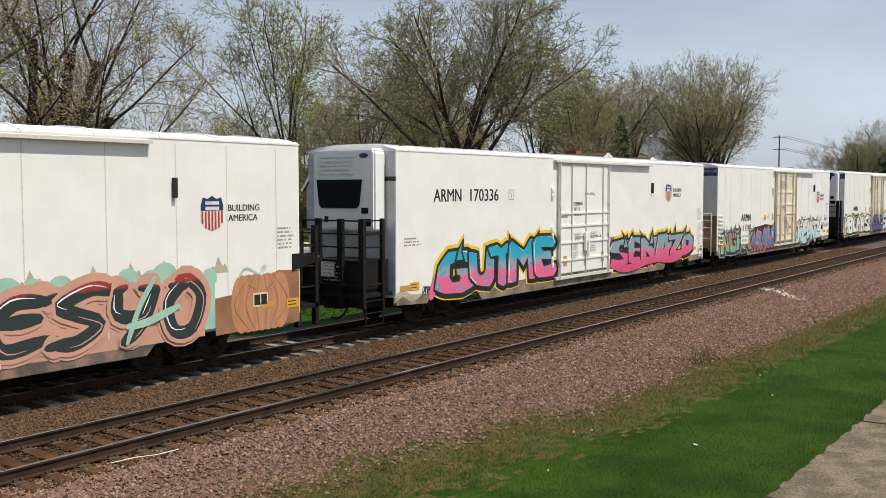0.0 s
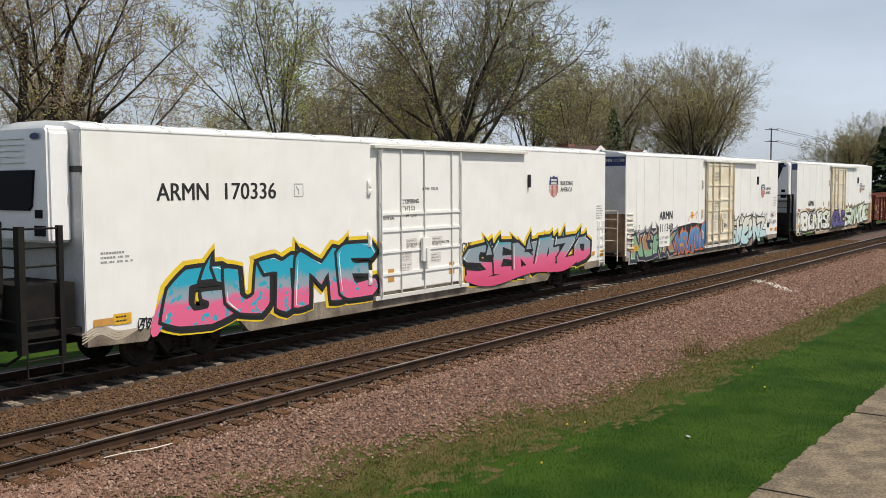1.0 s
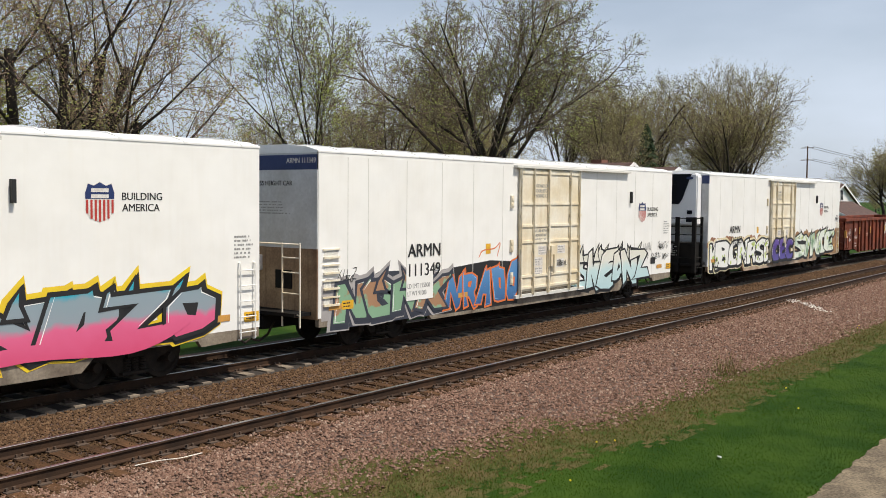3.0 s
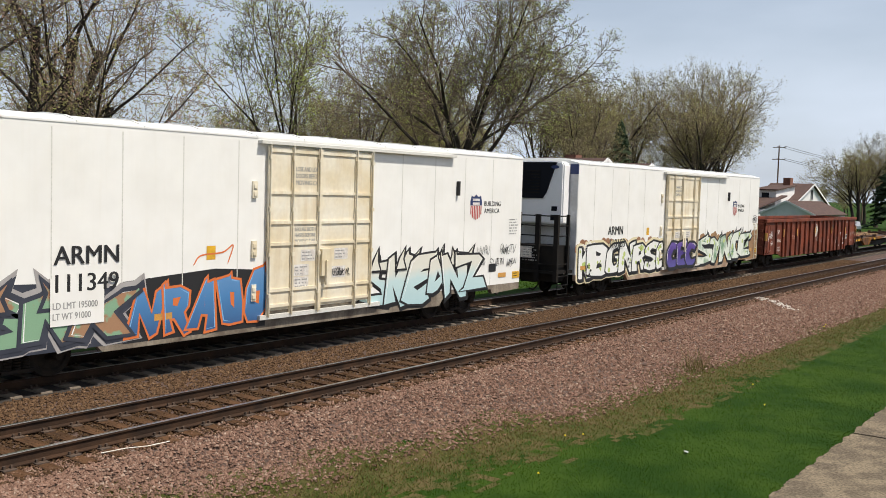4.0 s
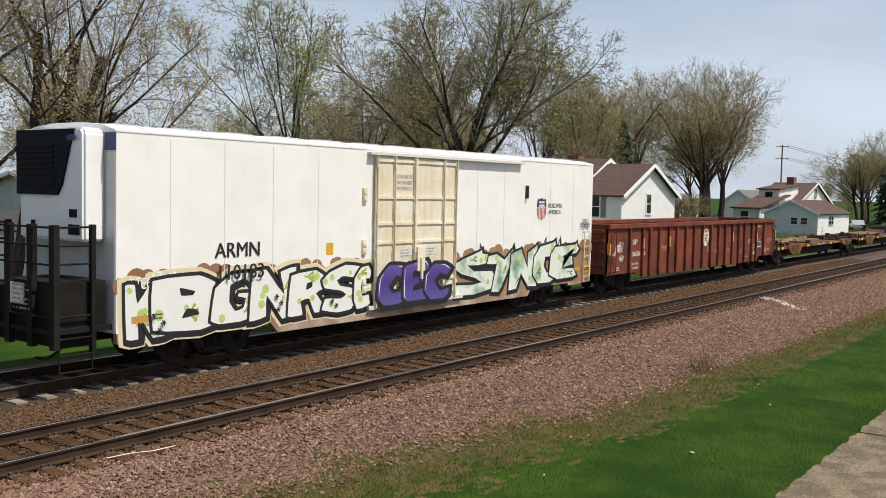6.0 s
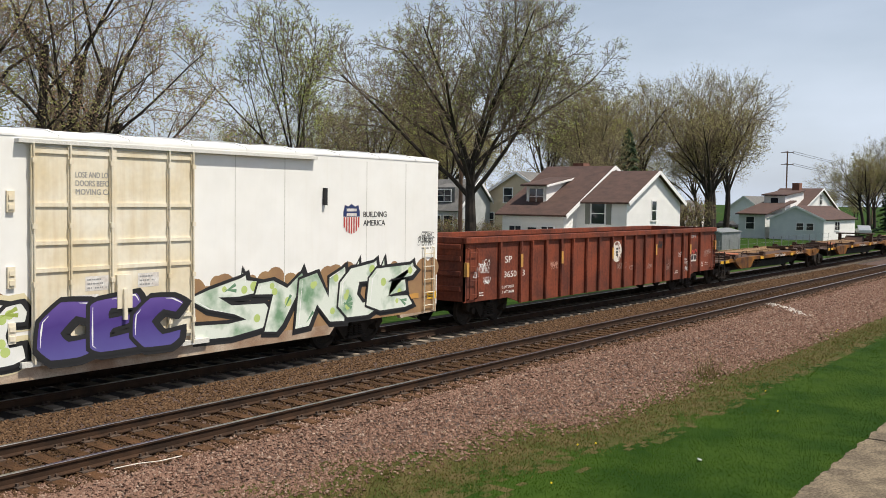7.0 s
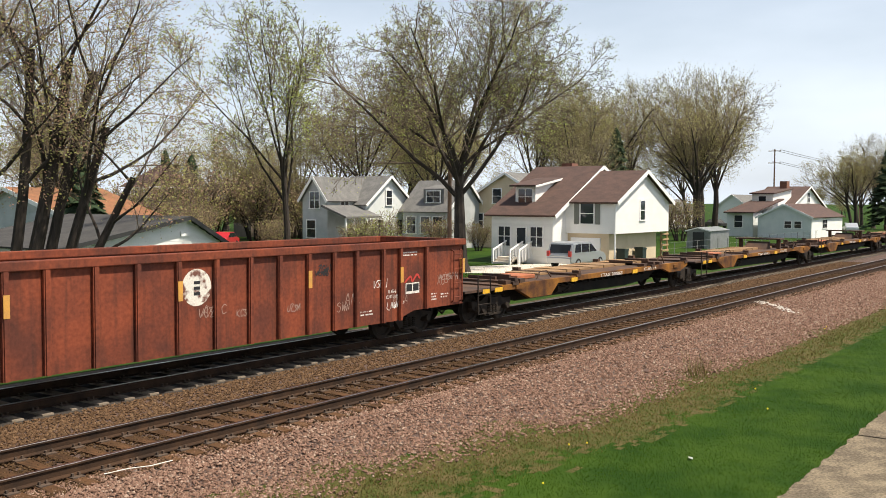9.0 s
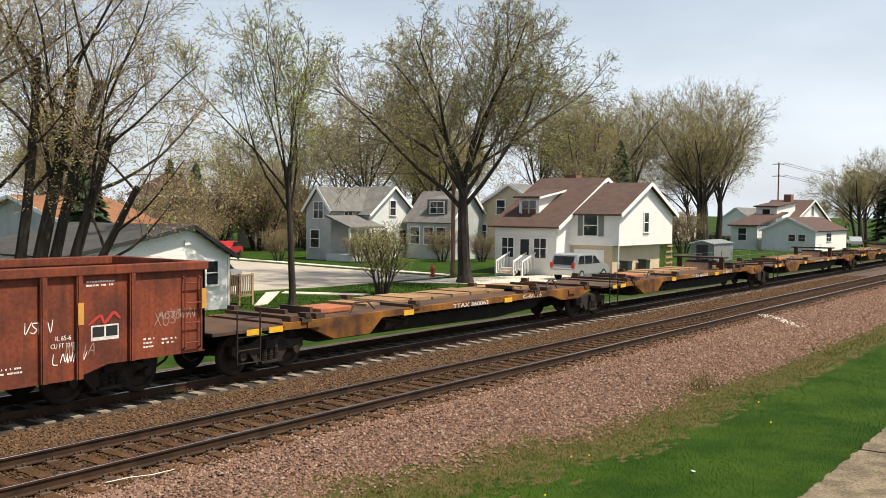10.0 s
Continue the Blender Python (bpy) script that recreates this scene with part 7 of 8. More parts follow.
sh = tree("shrub", 44, 54, "brown leafless shrub in a front garden",
          [(0.3 * math.cos(a), 0.3 * math.sin(a), 0.35 * math.cos(a), 0.35 * math.sin(a), 2.2, 0.05) for a in (0.2, 1.3, 2.3, 3.4, 4.4, 5.5)],
          {**BASE, "levels": 3, "kids": [8, 7, 6], "ratio": [0.6, 0.5, 0.5], "leafy": 0.5, "buds": 3, "budsize": 0.04, "budspread": 0.14, "from": [0.2, 0.15, 0.1]}, M_BUD_R, 61)
for x, y, s in ((40, 55, 1.5), (42.5, 59, 1.6), (47, 70, 1.5), (51, 74, 1.7), (58.5, 60, 0.9), (61.5, 53.5, 0.8), (64, 53, 0.9), (68, 49.5, 0.9), (70.5, 47, 0.8), (54.5, 66, 1.2), (96, 44, 1.3), (104, 42, 1.5), (60, 75, 2.0), (64, 77.5, 2.4), (68, 79, 2.2), (71.5, 76, 2.3), (75, 80, 2.6), (76, 73, 2.0), (80, 79, 2.4), (58, 70, 1.4)):
    c = copy_thing(sh, pose(x, y, GROUND, 0, 0, rng.uniform(0, 360)))
    c.scale = (s, s, s)

# ---------------- houses and street ----------------
def on_face(face, a, b, z0, z1, d0, d1, plane):
    """Box limits on a wall facing -y (a, b along x) or -x (a, b along y); d: how far it stands out."""
    return (a, b, plane - d1, plane - d0, z0, z1) if face == "-y" else (plane - d1, plane - d0, a, b, z0, z1)


def window(parent, face, plane, c, z, w, h, panes=2, shutters=None, trim=None):
    a, b = c - w / 2, c + w / 2
    bm = B()
    for l in ((a - 0.09, a, z - 0.02, z + h + 0.09), (b, b + 0.09, z - 0.02, z + h + 0.09), (a, b, z + h, z + h + 0.09), (a, b, z + h * 0.48, z + h * 0.52)):
        box(bm, *on_face(face, l[0], l[1], l[2], l[3], 0.0, 0.05, plane))
    if panes == 2:
        box(bm, *on_face(face, c - 0.03, c + 0.03, z, z + h, 0.0, 0.045, plane))
    wd = part("window", bm, trim or M_TRIM, parent)
    bm = B()
    box(bm, *on_face(face, a - 0.13, b + 0.13, z - 0.09, z - 0.02, 0.0, 0.09, plane))
    part("sill", bm, trim or M_TRIM, wd)
    bm = B()
    box(bm, *on_face(face, a, b, z, z + h, 0.004, 0.02, plane))
    part("pane", bm, M_GLASS, wd)
    if shutters:
        for s0 in (a - 0.5, b + 0.12):
            bm = B()
            box(bm, *on_face(face, s0, s0 + 0.38, z - 0.05, z + h + 0.05, 0.0, 0.04, plane))
            part("shutter", bm, shutters, wd)


def gable_width(profile, z):
    """Left and right limit of a wall outline at height z; profile: (left, right, eave left, eave right, apex, apex height)."""
    l, r, el, er, ap, az = profile
    lo = l if z <= el else l + (ap - l) * (z - el) / (az - el)
    hi = r if z <= er else r - (r - ap) * (z - er) / (az - er)
    return lo, hi


def block(parent, axis, prof, lo, hi, z0, wall, roof, over=0.35, thick=0.14, boards=None, trim=None, board_h=0.2):
    """A gabled block. axis 'y': the gables face -y and +y and prof runs in x; axis 'x': they face -x and +x and prof runs in y. lo, hi: its reach along the axis."""
    l, r, el, er, ap, az = prof
    bm = B()
    prism(bm, [(l, z0), (r, z0), (r, er), (ap, az), (l, el)], axis, lo, hi)
    part("wall", bm, wall, parent)
    for (a, za), (b, zb) in (((l, el), (ap, az)), ((ap, az), (r, er))):
        k = math.hypot(b - a, zb - za)
        ux, uz = (b - a) / k, (zb - za) / k
        if a == l:
            a, za = a - ux * over, za - uz * over
        else:
            b, zb = b + ux * over, zb + uz * over
        nx, nz = -uz * thick, ux * thick
        e = 0.012
        bm = B()
        prism(bm, [(a + nx * 0.1, za + nz * 0.1 + e), (b + nx * 0.1, zb + nz * 0.1 + e), (b + nx, zb + nz), (a + nx, za + nz)], axis, lo - over, hi + over)
        part("roof", bm, roof, parent)
        for q in (lo - over - 0.05, ):
            bm = B()
            prism(bm, [(a - nx * 0.6, za - nz * 0.6), (b - nx * 0.6, zb - nz * 0.6), (b + nx * 1.05, zb + nz * 1.05), (a + nx * 1.05, za + nz * 1.05)], axis, q, q + 0.046)
            part("barge_board", bm, trim or M_TRIM, parent)
    if boards:
        z = z0
        while z < az - 0.15:
            a, b = gable_width(prof, z + board_h * 0.6)
            if b - a > 0.3:
                bm = B()
                q = on_face("-y" if axis == "y" else "-x", a, b, z + 0.008, z + board_h, 0.001, 0.022, lo)
                box(bm, *q)
                part("siding_board", bm, boards, parent)
            z += board_h


def side_boards(parent, face, plane, a, b, z0, z1, m, board_h=0.2):
    z = z0
    while z < z1 - 0.05:
        bm = B()
        box(bm, *on_face(face, a, b, z + 0.008, min(z + board_h, z1), 0.001, 0.022, plane))
        part("siding_board", bm, m, parent)
        z += board_h


def corner_post(parent, x, y, z0, z1, m=None):
    bm = B()
    box(bm, x - 0.035, x + 0.08, y - 0.035, y + 0.08, z0, z1)
    part("corner_trim", bm, m or M_TRIM, parent)


def house(name, label):
    return thing(name, pose(0, 0, 0), label, "garage" if "garage" in name else "shed" if "shed" in name else "house")


G = GROUND
# low garage by the street
h = house("garage", "low white garage with dark roof")
block(h, "y", (20.6, 28.63, 2.0, 1.9, 26.5, 3.1), 32.5, 40.5, G, M_SIDE_W, M_SHINGLE_D, 0.35, 0.1, M_SIDE_W, M_DARKTRIM, 0.22)
corner_post(h, 28.6, 32.47, G, 1.9)
window(h, "-y", 32.47, 27.7, 0.62, 0.62, 1.0, 1)
bm = B()
box(bm, 26.2, 26.75, 32.4, 32.47, 2.35, 2.55)
part("gable_vent", bm, M_TRIM, h)
# timber deck beside it
d = thing("timber_deck", pose(0, 0, 0), "small weathered timber deck with picket rail", "deck")
bm = B()
box(bm, 28.9, 30.6, 33.0, 34.6, -0.1, 0.0)
part("deck_floor", bm, M_TIMBER, d)
for a in (28.95, 29.75, 30.55):
    for b in (33.03, 34.55):
        bm = B()
        box(bm, a - 0.05, a + 0.05, b - 0.05, b + 0.05, G, 0.95)
        part("post", bm, M_TIMBER, d)
bm = B()
box(bm, 28.9, 30.6, 32.97, 33.05, 0.85, 0.92)
part("handrail", bm, M_TIMBER, d)
for k in range(12):
    bm = B()
    box(bm, 29.05 + k * 0.13, 29.09 + k * 0.13, 32.99, 33.03, -0.05, 0.86)
    part("picket", bm, M_TIMBER, d)

# white house with dormer, and its garage wing
h = house("white_house", "white house with brown shingle roof, dormer and garage wing")
block(h, "y", (58.26, 73.5, 2.95, 2.74, 65.2, 6.4), 32.7, 37.7, G, M_SIDE_W, M_SHINGLE, 0.4, 0.16, M_SIDE_W)
side_boards(h, "-x", 58.26, 32.7, 37.7, G, 2.7, M_SIDE_W)
block(h, "y", (60.1, 69.3, 3.85, 3.85, 64.7, 6.0), 28.9, 31.9, 1.66, M_SIDE_W, M_SHINGLE, 0.35, 0.16, M_SIDE_W)
bm = B()
box(bm, 60.1, 68.5, 31.9, 32.69, 1.66, 3.85)
part("wall", bm, M_SIDE_W, h)
side_boards(h, "-x", 60.1, 28.9, 32.7, 1.66, 3.9, M_SIDE_W)
bm = B()
box(bm, 60.4, 68.4, 29.5, 33.5, G, 1.655)
part("lower_wall", bm, M_SIDE_C, h, "cream lower storey")
side_boards(h, "-y", 29.5, 60.4, 68.4, G, 1.6, M_SIDE_C)
bm = B()
box(bm, 60.3, 60.4, 30.1, 32.4, G, 1.35)
gd = part("garage_door", bm, M_TRIM, h)
for k in range(4):
    bm = B()
    box(bm, 60.28, 60.3, 30.14, 32.36, G + 0.03 + k * 0.45, G + 0.44 + k * 0.45)
    part("door_panel", bm, M_SIDE_W, gd)
window(h, "-y", 28.87, 64.5, 2.6, 0.75, 1.35, 1)
window(h, "-x", 60.07, 31.0, 2.35, 1.0, 1.4, 1, M_SHUT)
for c in (33.95, 36.6):
    window(h, "-x", 58.23, c, 0.72, 0.95, 1.35, 2)
bm = B()
box(bm, 58.18, 58.25, 34.75, 35.6, 0.0, 2.1)
fd = part("front_door", bm, M_TRIM, h)
bm = B()
box(bm, 58.16, 58.18, 34.83, 35.52, 0.9, 2.0)
part("door_glass", bm, M_GLASS, fd)
# dormer
bm = B()
prism(bm, [(59.7, 3.3), (59.7, 4.95), (63.8, 5.6), (63.8, 4.4)], "y", 34.95, 36.6)
dm = part("dormer", bm, M_SIDE_W, h)
bm = B()
prism(bm, [(59.3, 4.92), (59.3, 5.04), (64.6, 5.86), (64.6, 5.74)], "y", 34.7, 36.9)
part("dormer_roof", bm, M_SHINGLE, dm)
bm = B()
prism(bm, [(59.28, 4.86), (59.28, 5.0), (64.6, 5.82), (64.6, 5.68)], "y", 34.64, 34.696)
part("barge_board", bm, M_TRIM, dm)
window(dm, "-x", 59.67, 35.75, 3.65, 1.15, 1.1, 2)
bm = B()
box(bm, 65.6, 66.6, 35.2, 36.1, 5.6, 6.8)
part("chimney", bm, M_BRICK, h)
# porch steps with white rails
bm = B()
for k in range(3):
    box(bm, 57.0 - 0.3 * k, 58.2, 35.0, 36.4, G + 0.0, 0.0 - 0.17 * k)
st = part("porch_steps", bm, M_WALK, h)
for yy in (34.3, 35.0, 36.4):
    bm = B()
    for k in range(9):
        box(bm, 56.5 + k * 0.2, 56.54 + k * 0.2, yy, yy + 0.04, -0.45 + 0.05 * k, 0.45 + 0.07 * k)
    prism(bm, [(56.4, 0.42), (58.2, 1.02), (58.2, 1.12), (56.4, 0.52)], "y", yy - 0.02, yy + 0.06)
    box(bm, 56.38, 56.5, yy - 0.03, yy + 0.08, G, 0.6)
    part("porch_rail", bm, M_TRIM, st, "white picket porch rail")
bm = B()
tube(bm, (60.05, 28.85, G), (60.05, 28.85, 3.9), 0.05)
part("downpipe", bm, M_TRIM, h)
# wooden stair at its far side
d = thing("timber_stair", pose(0, 0, 0), "raw timber outside stair beside the house", "stair")
for k in range(5):
    bm = B()
    box(bm, 69.0, 70.2, 29.2, 29.3, G + 0.2 + 0.42 * k, G + 0.32 + 0.42 * k)
    part("board", bm, M_TIMBER, d)
for a in (69.0, 70.15):
    bm = B()
    box(bm, a, a + 0.1, 29.3, 29.4, G, 1.7)
    part("post", bm, M_TIMBER, d)

# cream house behind the big tree
h = house("cream_house", "cream house with white trim beyond the big tree")
block(h, "x", (42.2, 53.0, 3.3, 3.3, 47.6, 6.45), 76.0, 86.0, G, M_SIDE_C, M_SHINGLE_G, 0.35, 0.14, M_SIDE_C, None, 0.22)
side_boards(h, "-y", 42.2, 76, 86, G, 3.1, M_SIDE_C, 0.22)
for c, z in ((50.6, 1.4), (48.6, 3.7), (47.2, -0.1), (45.0, 1.2)):
    window(h, "-x", 75.97, c, z, 0.9, 1.3, 1)
# grey-roofed house with a dormer
h = house("grey_house", "grey house with shingled dormer behind the trees")
block(h, "y", (70.7, 76.7, 3.0, 3.0, 73.7, 5.7), 50.6, 55.6, G, M_SIDE_G, M_SHINGLE_G, 0.35)
for c in (51.6, 53.0, 54.6):
    window(h, "-x", 70.67, c, 0.9, 1.0, 1.5, 1)
bm = B()
prism(bm, [(71.2, 3.3), (71.2, 5.0), (73.7, 5.5), (73.7, 4.6)], "y", 51.3, 53.6)
dm = part("dormer", bm, M_SHINGLE_G, h)
window(dm, "-x", 71.17, 52.45, 3.75, 1.5, 1.0, 2)
# blue-grey house with porch
h = house("blue_grey_house", "blue-grey two-storey house with hipped porch")
block(h, "x", (57.5, 60.5, 4.0, 4.0, 59.0, 5.9), 62.4, 70.0, G, M_SIDE_G, M_SHINGLE_G, 0.35)
block(h, "y", (66.0, 72.6, 3.6, 3.6, 69.3, 6.05), 56.2, 60.4, G, M_SIDE_P, M_SHINGLE_G, 0.35, 0.14)
window(h, "-y", 57.47, 64.6, 2.6, 1.0, 1.2, 2)
window(h, "-x", 62.37, 59.0, 3.2, 1.1, 1.4, 2)
window(h, "-x", 62.37, 59.4, 0.6, 1.0, 1.5, 1)
window(h, "-y", 56.17, 69.3, 3.5, 0.8, 1.3, 1)
window(h, "-y", 56.17, 68.0, 0.7, 0.9, 1.4, 1)
window(h, "-y", 56.17, 70.8, 0.7, 0.9, 1.4, 1)
bm = B()
prism(bm, [(54.6, 2.35), (54.6, 2.5), (57.5, 3.5), (57.5, 3.3)], "x", 61.6, 66.2)
pr = part("porch_roof", bm, M_SHINGLE_G, h)
for k in range(5):
    bm = B()
    box(bm, 61.8 + k * 1.03, 61.92 + k * 1.03, 54.8, 54.95, G, 2.36)
    part("porch_post", bm, M_TRIM, pr)
bm = B()
box(bm, 61.7, 66.1, 54.7, 57.45, G, 0.1)
part("porch_floor", bm, M_SIDE_P, pr)
bm = B()
box(bm, 61.7, 66.1, 54.62, 54.7, 0.1, 0.75)
part("porch_wall", bm, M_SIDE_P, pr)
# white hip-roofed house
h = house("hip_roof_house", "white two-storey house with red hip roof")
bm = B()
box(bm, 60.9, 66.5, 80.0, 83.8, G, 5.15)
part("wall", bm, M_SIDE_W, h)
bm = B()
v = [bm.verts.new(c) for c in ((60.4, 79.5, 5.15), (67.1, 79.5, 5.15), (67.1, 84.4, 5.15), (60.4, 84.4, 5.15), (63.4, 81.9, 7.4), (64.1, 81.9, 7.4))]
for f in ((0, 1, 4), (1, 2, 5, 4), (2, 3, 5), (3, 0, 4, 5), (3, 2, 1, 0)):
    bm.faces.new([v[i] for i in f])
part("roof", bm, M_SHINGLE, h)
bm = B()
box(bm, 60.35, 67.15, 79.45, 79.5, 5.0, 5.2)
part("fascia", bm, M_TRIM, h)
window(h, "-y", 79.97, 63.9, 3.3, 1.0, 1.5, 2, M_DARKTRIM)
window(h, "-y", 79.97, 65.0, 0.8, 1.4, 1.5, 2, M_DARKTRIM)
window(h, "-x", 60.87, 82.0, 3.3, 0.9, 1.5, 1, M_DARKTRIM)
bm = B()
box(bm, 66.5, 69.5, 81.0, 83.6, G, 2.9)
part("side_porch", bm, M_SIDE_W, h)
# brown gabled house further off
h = house("brown_house", "brown-grey gabled house far behind the trees")
block(h, "y", (79.0, 87.0, 5.2, 5.2, 82.6, 8.1), 85.0, 88.0, G, M_SIDE_B, M_SHINGLE_G, 0.4)
window(h, "-y", 84.97, 82.8, 5.9, 0.8, 1.1, 1)
# bungalow at the left
h = house("bungalow", "grey sided bungalow with orange-tan roof")
block(h, "x", (46.8, 60.4, 2.65, 2.65, 53.6, 4.45), 31.0, 36.5, G, M_SIDE_G, M_SHINGLE_O, 0.5, 0.14, M_SIDE_G, None, 0.2)
window(h, "-x", 30.97, 49.0, 0.6, 1.0, 1.3, 1)
window(h, "-x", 30.97, 52.6, 0.6, 1.2, 1.3, 2)
# far garage and house down the line
h = house("far_garage", "pale blue-white garage with low red roof")
block(h, "x", (32.1, 38.6, 2.05, 2.05, 35.4, 3.6), 121.0, 136.0, G, M_SIDE_P, M_SHINGLE, 0.3, 0.14, M_SIDE_P, None, 0.25)
side_boards(h, "-y", 32.1, 121.0, 136.0, G, 2.0, M_SIDE_W, 0.25)
window(h, "-x", 120.97, 34.9, 0.75, 0.8, 0.8, 1)
window(h, "-x", 120.97, 33.7, 0.75, 0.8, 0.8, 1)
window(h, "-y", 32.07, 127.0, 0.7, 2.2, 1.0, 2)
h = house("far_house", "white house with red-brown roof and dormer")
block(h, "y", (134.0, 155.0, 2.6, 2.6, 145.0, 6.1), 39.0, 44.5, G, M_SIDE_W, M_SHINGLE, 0.4)
window(h, "-y", 38.97, 145.0, 3.9, 1.2, 1.4, 2)
bm = B()
prism(bm, [(131.5, 2.4), (131.5, 5.0), (140, 5.7), (140, 3.0)], "y", 40.0, 42.8)
dm = part("dormer", bm, M_SIDE_W, h)
bm = B()
prism(bm, [(131.2, 5.0), (131.2, 5.16), (140, 5.9), (140, 5.74)], "y", 39.7, 43.1)
part("dormer_roof", bm, M_SHINGLE, dm)
window(dm, "-x", 131.47, 41.4, 3.2, 1.0, 1.5, 1)
bm = B()
box(bm, 122.0, 134.0, 39.5, 42.9, G, 2.5)
part("front_wing", bm, M_SIDE_P, h)
bm = B()
prism(bm, [(121.5, 2.5), (121.5, 2.65), (134, 4.4), (134, 4.2)], "y", 39.2, 43.2)
part("wing_roof", bm, M_SHINGLE, h)
window(h, "-x", 121.97, 41.4, 0.7, 1.0, 1.5, 1)
bm = B()
box(bm, 139.5, 140.8, 40.5, 41.5, 5.0, 6.9)
part("chimney", bm, M_BRICK, h)
h = house("small_house", "small white cottage between tree trunks")
block(h, "x", (62.0, 69.0, 2.2, 2.2, 65.5, 4.2), 150.0, 162.0, G, M_SIDE_W, M_SHINGLE_G, 0.3)
window(h, "-x", 149.97, 66.5, 0.6, 1.0, 1.4, 1)
h = house("small_house", "white cottage half hidden by trees")
block(h, "x", (58.0, 64.0, 3.0, 3.0, 61.0, 5.2), 176.0, 190.0, G, M_SIDE_W, M_SHINGLE_G, 0.3)
h = house("garden_shed", "small grey metal garden shed")
block(h, "x", (32.3, 34.6, 1.15, 1.15, 33.5, 1.45), 87.5, 92.5, G, M_SHED, M_SHED, 0.12, 0.06)
bm = B()
box(bm, 87.44, 87.49, 32.9, 34.0, G, 1.05)
part("shed_door", bm, M_DARKTRIM, h)

# streets, walks
def strip(name, poly, z, m, label, category):
    bm = B()
    prism(bm, poly, "z", GROUND - 0.05, GROUND + z)
    return tagged(part(name, bm, m), label, category, "", "structure")


strip("road", [(40, 37.6), (52, 37.6), (56, 66), (64, 140), (44, 140), (38.5, 45)], 0.03, M_ROAD, "pale concrete street between the houses", "road")
strip("road", [(-60, 41.5), (30, 39.8), (39.9, 37.7), (38.4, 44.9), (-60, 47.5)], 0.026, M_ROAD, "pale concrete side street", "road")
strip("pavement", [(53.2, 38.4), (54.2, 38.4), (58.6, 66.5), (57.4, 66.5)], 0.05, M_WALK, "white concrete sidewalk along the lawn", "pavement")
strip("pavement", [(30.2, 32.5), (31.0, 32.5), (36.2, 37.0), (35.4, 37.2)], 0.04, M_WALK, "narrow concrete path in the lawn", "pavement")
strip("pavement", [(35.5, 36.2), (36.4, 36.8), (38.4, 32.6), (37.4, 32.4)], 0.045, M_WALK, "narrow concrete path in the lawn", "pavement")
strip("driveway", [(50, 29.4), (53, 28.9), (60.2, 28.9), (60.2, 32.6), (52, 36.6), (46, 36.8)], 0.035, M_WALK, "concrete driveway before the white house", "driveway")


def van():
    e = thing("minivan", pose(54.6, 30.2, GROUND + 0.035, 0, 0, -2), "silver minivan parked on the driveway", "van")
    bm = B()
    prof = [(0.05, 0.35), (0.0, 0.75), (0.1, 1.0), (0.35, 1.62), (0.9, 1.72), (2.6, 1.7), (3.5, 1.1), (4.5, 0.95), (4.75, 0.7), (4.75, 0.35)]
    prism(bm, prof, "y", -0.92, 0.92)
    bmesh.ops.bevel(bm, geom=bm.edges[:], offset=0.07, segments=2, affect="EDGES")
    part("body", bm, M_VAN, e, smooth=False)
    for pts in ([(0.5, 1.05), (0.62, 1.55), (1.25, 1.6), (1.3, 1.05)], [(1.4, 1.05), (1.36, 1.6), (2.3, 1.58), (2.35, 1.05)], [(2.45, 1.05), (2.42, 1.57), (2.65, 1.56), (3.35, 1.08)]):
        bm = B()
        prism(bm, pts, "y", -0.93, 0.93)
        part("side_window", bm, M_GLASS, e)
    bm = B()
    prism(bm, [(0.085, 1.02), (0.32, 1.56), (0.36, 1.56), (0.13, 1.02)], "y", -0.75, 0.75)
    part("rear_window", bm, M_GLASS, e)
    for yy in (-0.8, 0.8):
        bm = B()
        box(bm, 0.0, 0.12, yy - 0.1, yy + 0.1, 0.8, 1.15)
        part("tail_lamp", bm, M_RED, e)
    for a in (0.95, 3.85):
        for s in (-1, 1):
            bm = B()
            tube(bm, (a, s * 0.72, 0.33), (a, s * 0.94, 0.33), 0.33, n=20)
            w = part("wheel", bm, M_TYRE, e)
            bm = B()
            tube(bm, (a, s * 0.93, 0.33), (a, s * 0.95, 0.33), 0.2, n=14)
            part("rim", bm, M_VAN, w)


def small_car(x, y, rz, m, label):
    e = thing("parked_car", pose(x, y, GROUND + 0.03, 0, 0, rz), label, "car")
    bm = B()
    prism(bm, [(0, 0.35), (0.0, 0.8), (0.9, 0.95), (1.6, 1.42), (3.0, 1.42), (3.7, 0.95), (4.4, 0.85), (4.4, 0.35)], "y", -0.85, 0.85)
    bmesh.ops.bevel(bm, geom=bm.edges[:], offset=0.07, segments=2, affect="EDGES")
    part("body", bm, m, e)
    bm = B()
    prism(bm, [(1.15, 0.98), (1.7, 1.36), (2.95, 1.36), (3.45, 0.98)], "y", -0.86, 0.86)
    part("side_window", bm, M_GLASS, e)
    for a in (0.85, 3.5):
        for s in (-1, 1):
            bm = B()
            tube(bm, (a, s * 0.7, 0.31), (a, s * 0.88, 0.31), 0.31, n=16)
            part("wheel", bm, M_TYRE, e)


van()
small_car(57.5, 66.5, 30, M_REDCAR, "red car parked up the street")
small_car(146, 33, 20, M_VAN, "pale car parked beyond the garage")
small_car(158, 56, 60, M_DARKTRIM, "dark car parked under trees")
small_car(33.5, 41.5, 15, M_VAN, "silver car parked behind the deck")


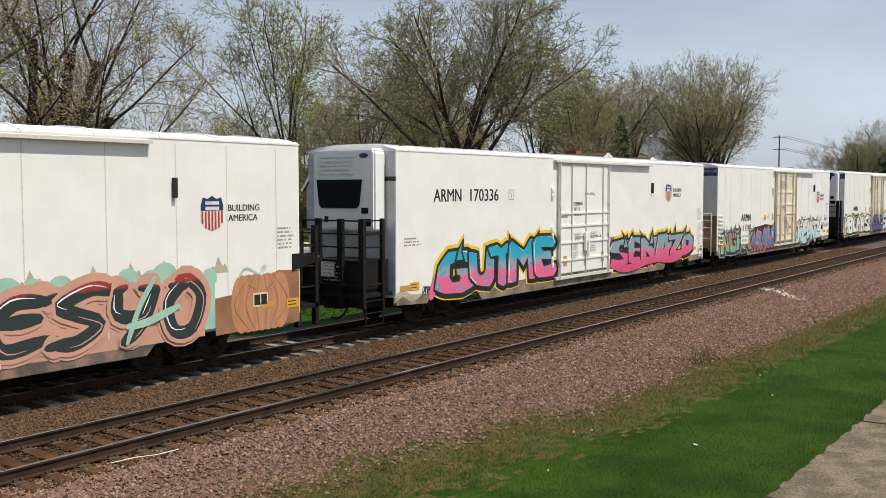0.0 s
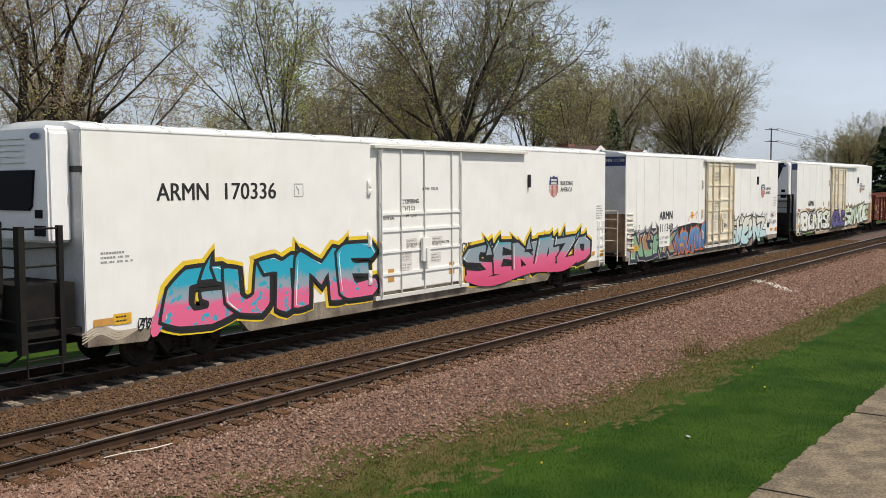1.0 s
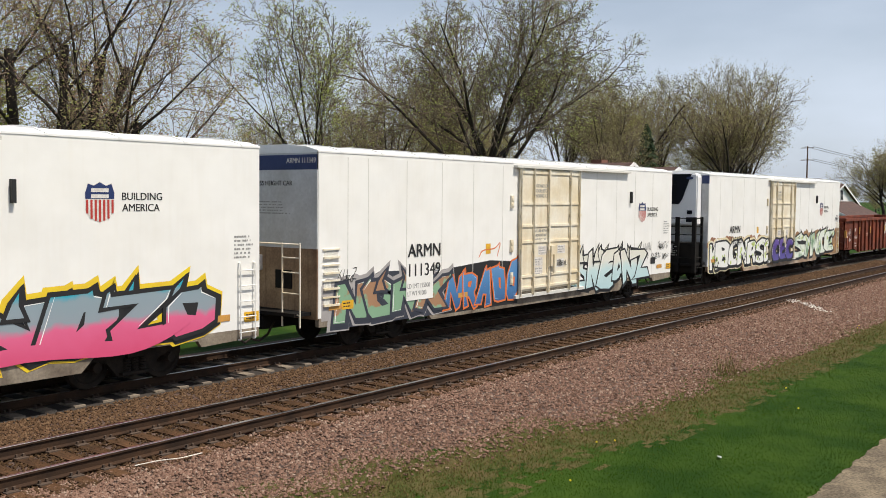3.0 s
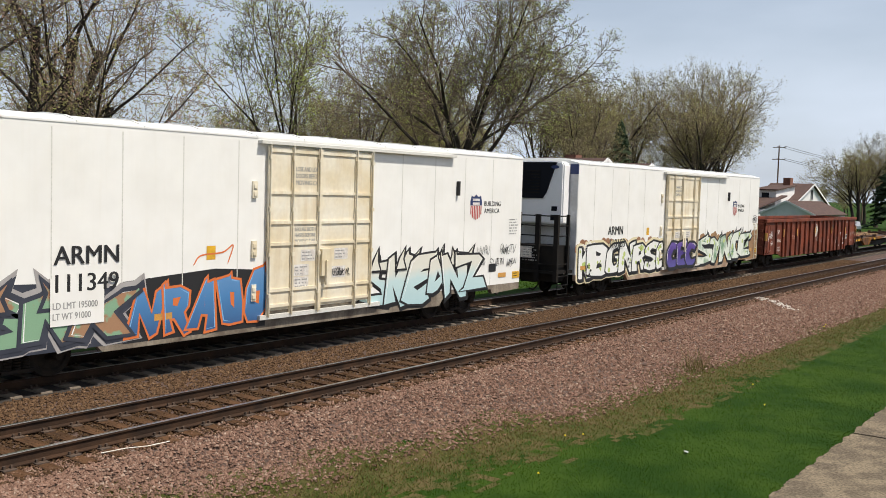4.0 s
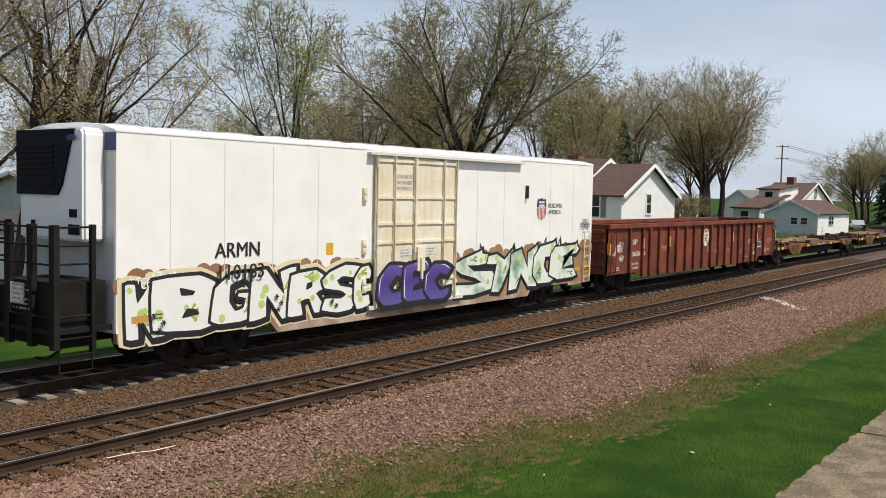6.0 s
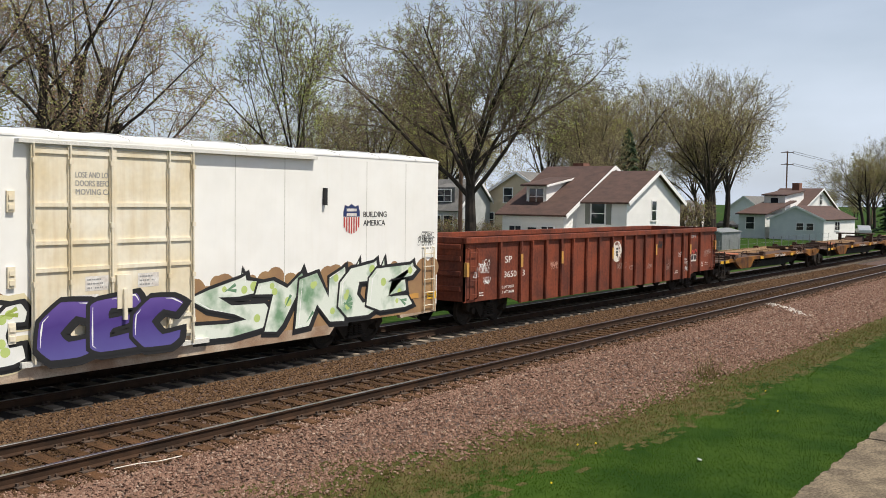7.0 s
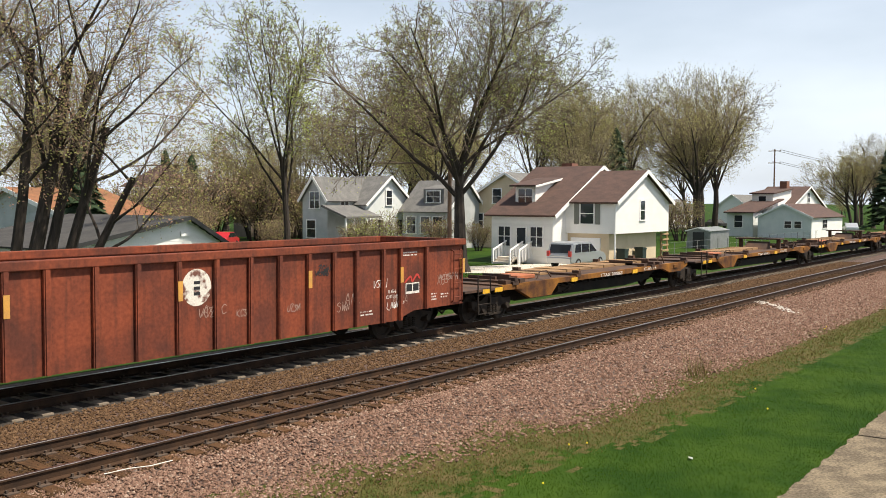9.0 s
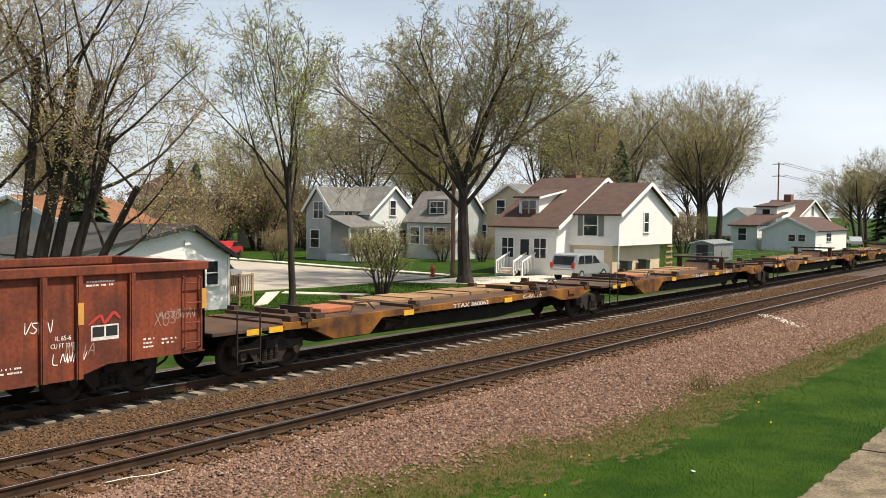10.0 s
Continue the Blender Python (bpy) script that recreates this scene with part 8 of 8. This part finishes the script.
def hydrant(x, y):
    e = thing("fire_hydrant", pose(x, y, GROUND), "red fire hydrant on the street corner", "hydrant")
    bm = B()
    tube(bm, (0, 0, 0), (0, 0, 0.08), 0.2, n=12)
    tube(bm, (0, 0, 0.08), (0, 0, 0.62), 0.13, n=12)
    tube(bm, (0, 0, 0.62), (0, 0, 0.82), 0.16, 0.06, n=12)
    part("barrel", bm, M_HYD, e)
    for s in (-1, 1):
        bm = B()
        tube(bm, (s * 0.1, 0, 0.5), (s * 0.24, 0, 0.5), 0.07, n=10)
        part("outlet", bm, M_HYD, e)


hydrant(51.4, 38.2)


def utility_pole(x, y, h, label, arms):
    e = thing("utility_pole", pose(x, y, GROUND), label, "pole")
    bm = B()
    tube(bm, (0, 0, 0), (0, 0, h), 0.17, 0.12, 10)
    part("pole", bm, M_POLE, e)
    for z in arms:
        bm = B()
        box(bm, -0.08, 0.08, -1.2, 1.2, z, z + 0.12)
        a = part("crossarm", bm, M_POLE, e)
        for q in (-1.0, -0.4, 0.4, 1.0):
            bm = B()
            tube(bm, (0, q, z + 0.12), (0, q, z + 0.26), 0.05, 0.03, 8)
            part("insulator", bm, M_TRIM, a)


utility_pole(52.3, 37.2, 7.0, "brown wooden pole beside the big tree", ())
utility_pole(188.0, 57.0, 14.6, "tall utility pole with two crossarms", (11.9, 14.2))
utility_pole(236.0, 52.0, 12.5, "distant wooden utility pole", (11.0, 12.0))
utility_pole(52.0, 76.0, 11.0, "street pole with crossarm behind the houses", (8.6, 10.4))
for z in (14.5, 12.2):
    w = thing("power_line", pose(0, 0, 0), "thin overhead power lines", "power line", "power lines")
    for q in (-1.0, 0.4):
        bm = B()
        pts = []
        for i in range(13):
            t = i / 12
            pts.append((188 + 140 * t, 57 + q - 21 * t, GROUND + z - 2.6 * 4 * t * (1 - t) - 0.5 * t))
        rod(bm, pts, 0.04, 4)
        part("wire", bm, M_DARKTRIM, w)


def bin_(x, y):
    e = thing("wheeled_bin", pose(x, y, GROUND + 0.03), "dark green wheeled refuse bin", "bin", "bins by the house")
    bm = B()
    prism(bm, [(-0.28, 0.05), (0.28, 0.05), (0.33, 0.95), (-0.33, 0.95)], "y", -0.3, 0.3)
    part("body", bm, M_BIN, e)
    bm = B()
    prism(bm, [(-0.36, 0.95), (0.36, 0.95), (0.3, 1.05), (-0.36, 1.1)], "y", -0.34, 0.34)
    part("lid", bm, M_BIN, e)


bin_(61.6, 29.0)
bin_(64.6, 29.0)


def wire_fence(x0, x1, y):
    e = thing("chain_fence", pose(0, 0, 0), "low wire garden fence", "fence")
    x = x0
    while x <= x1:
        bm = B()
        tube(bm, (x, y, GROUND), (x, y, GROUND + 1.1), 0.03, n=6)
        part("post", bm, M_FENCE, e)
        x += 2.5
    for z in (0.15, 0.6, 1.08):
        bm = B()
        tube(bm, (x0, y, GROUND + z), (x1, y, GROUND + z), 0.012, n=4)
        part("wire", bm, M_FENCE, e)


wire_fence(72, 118, 30.5)


motions()
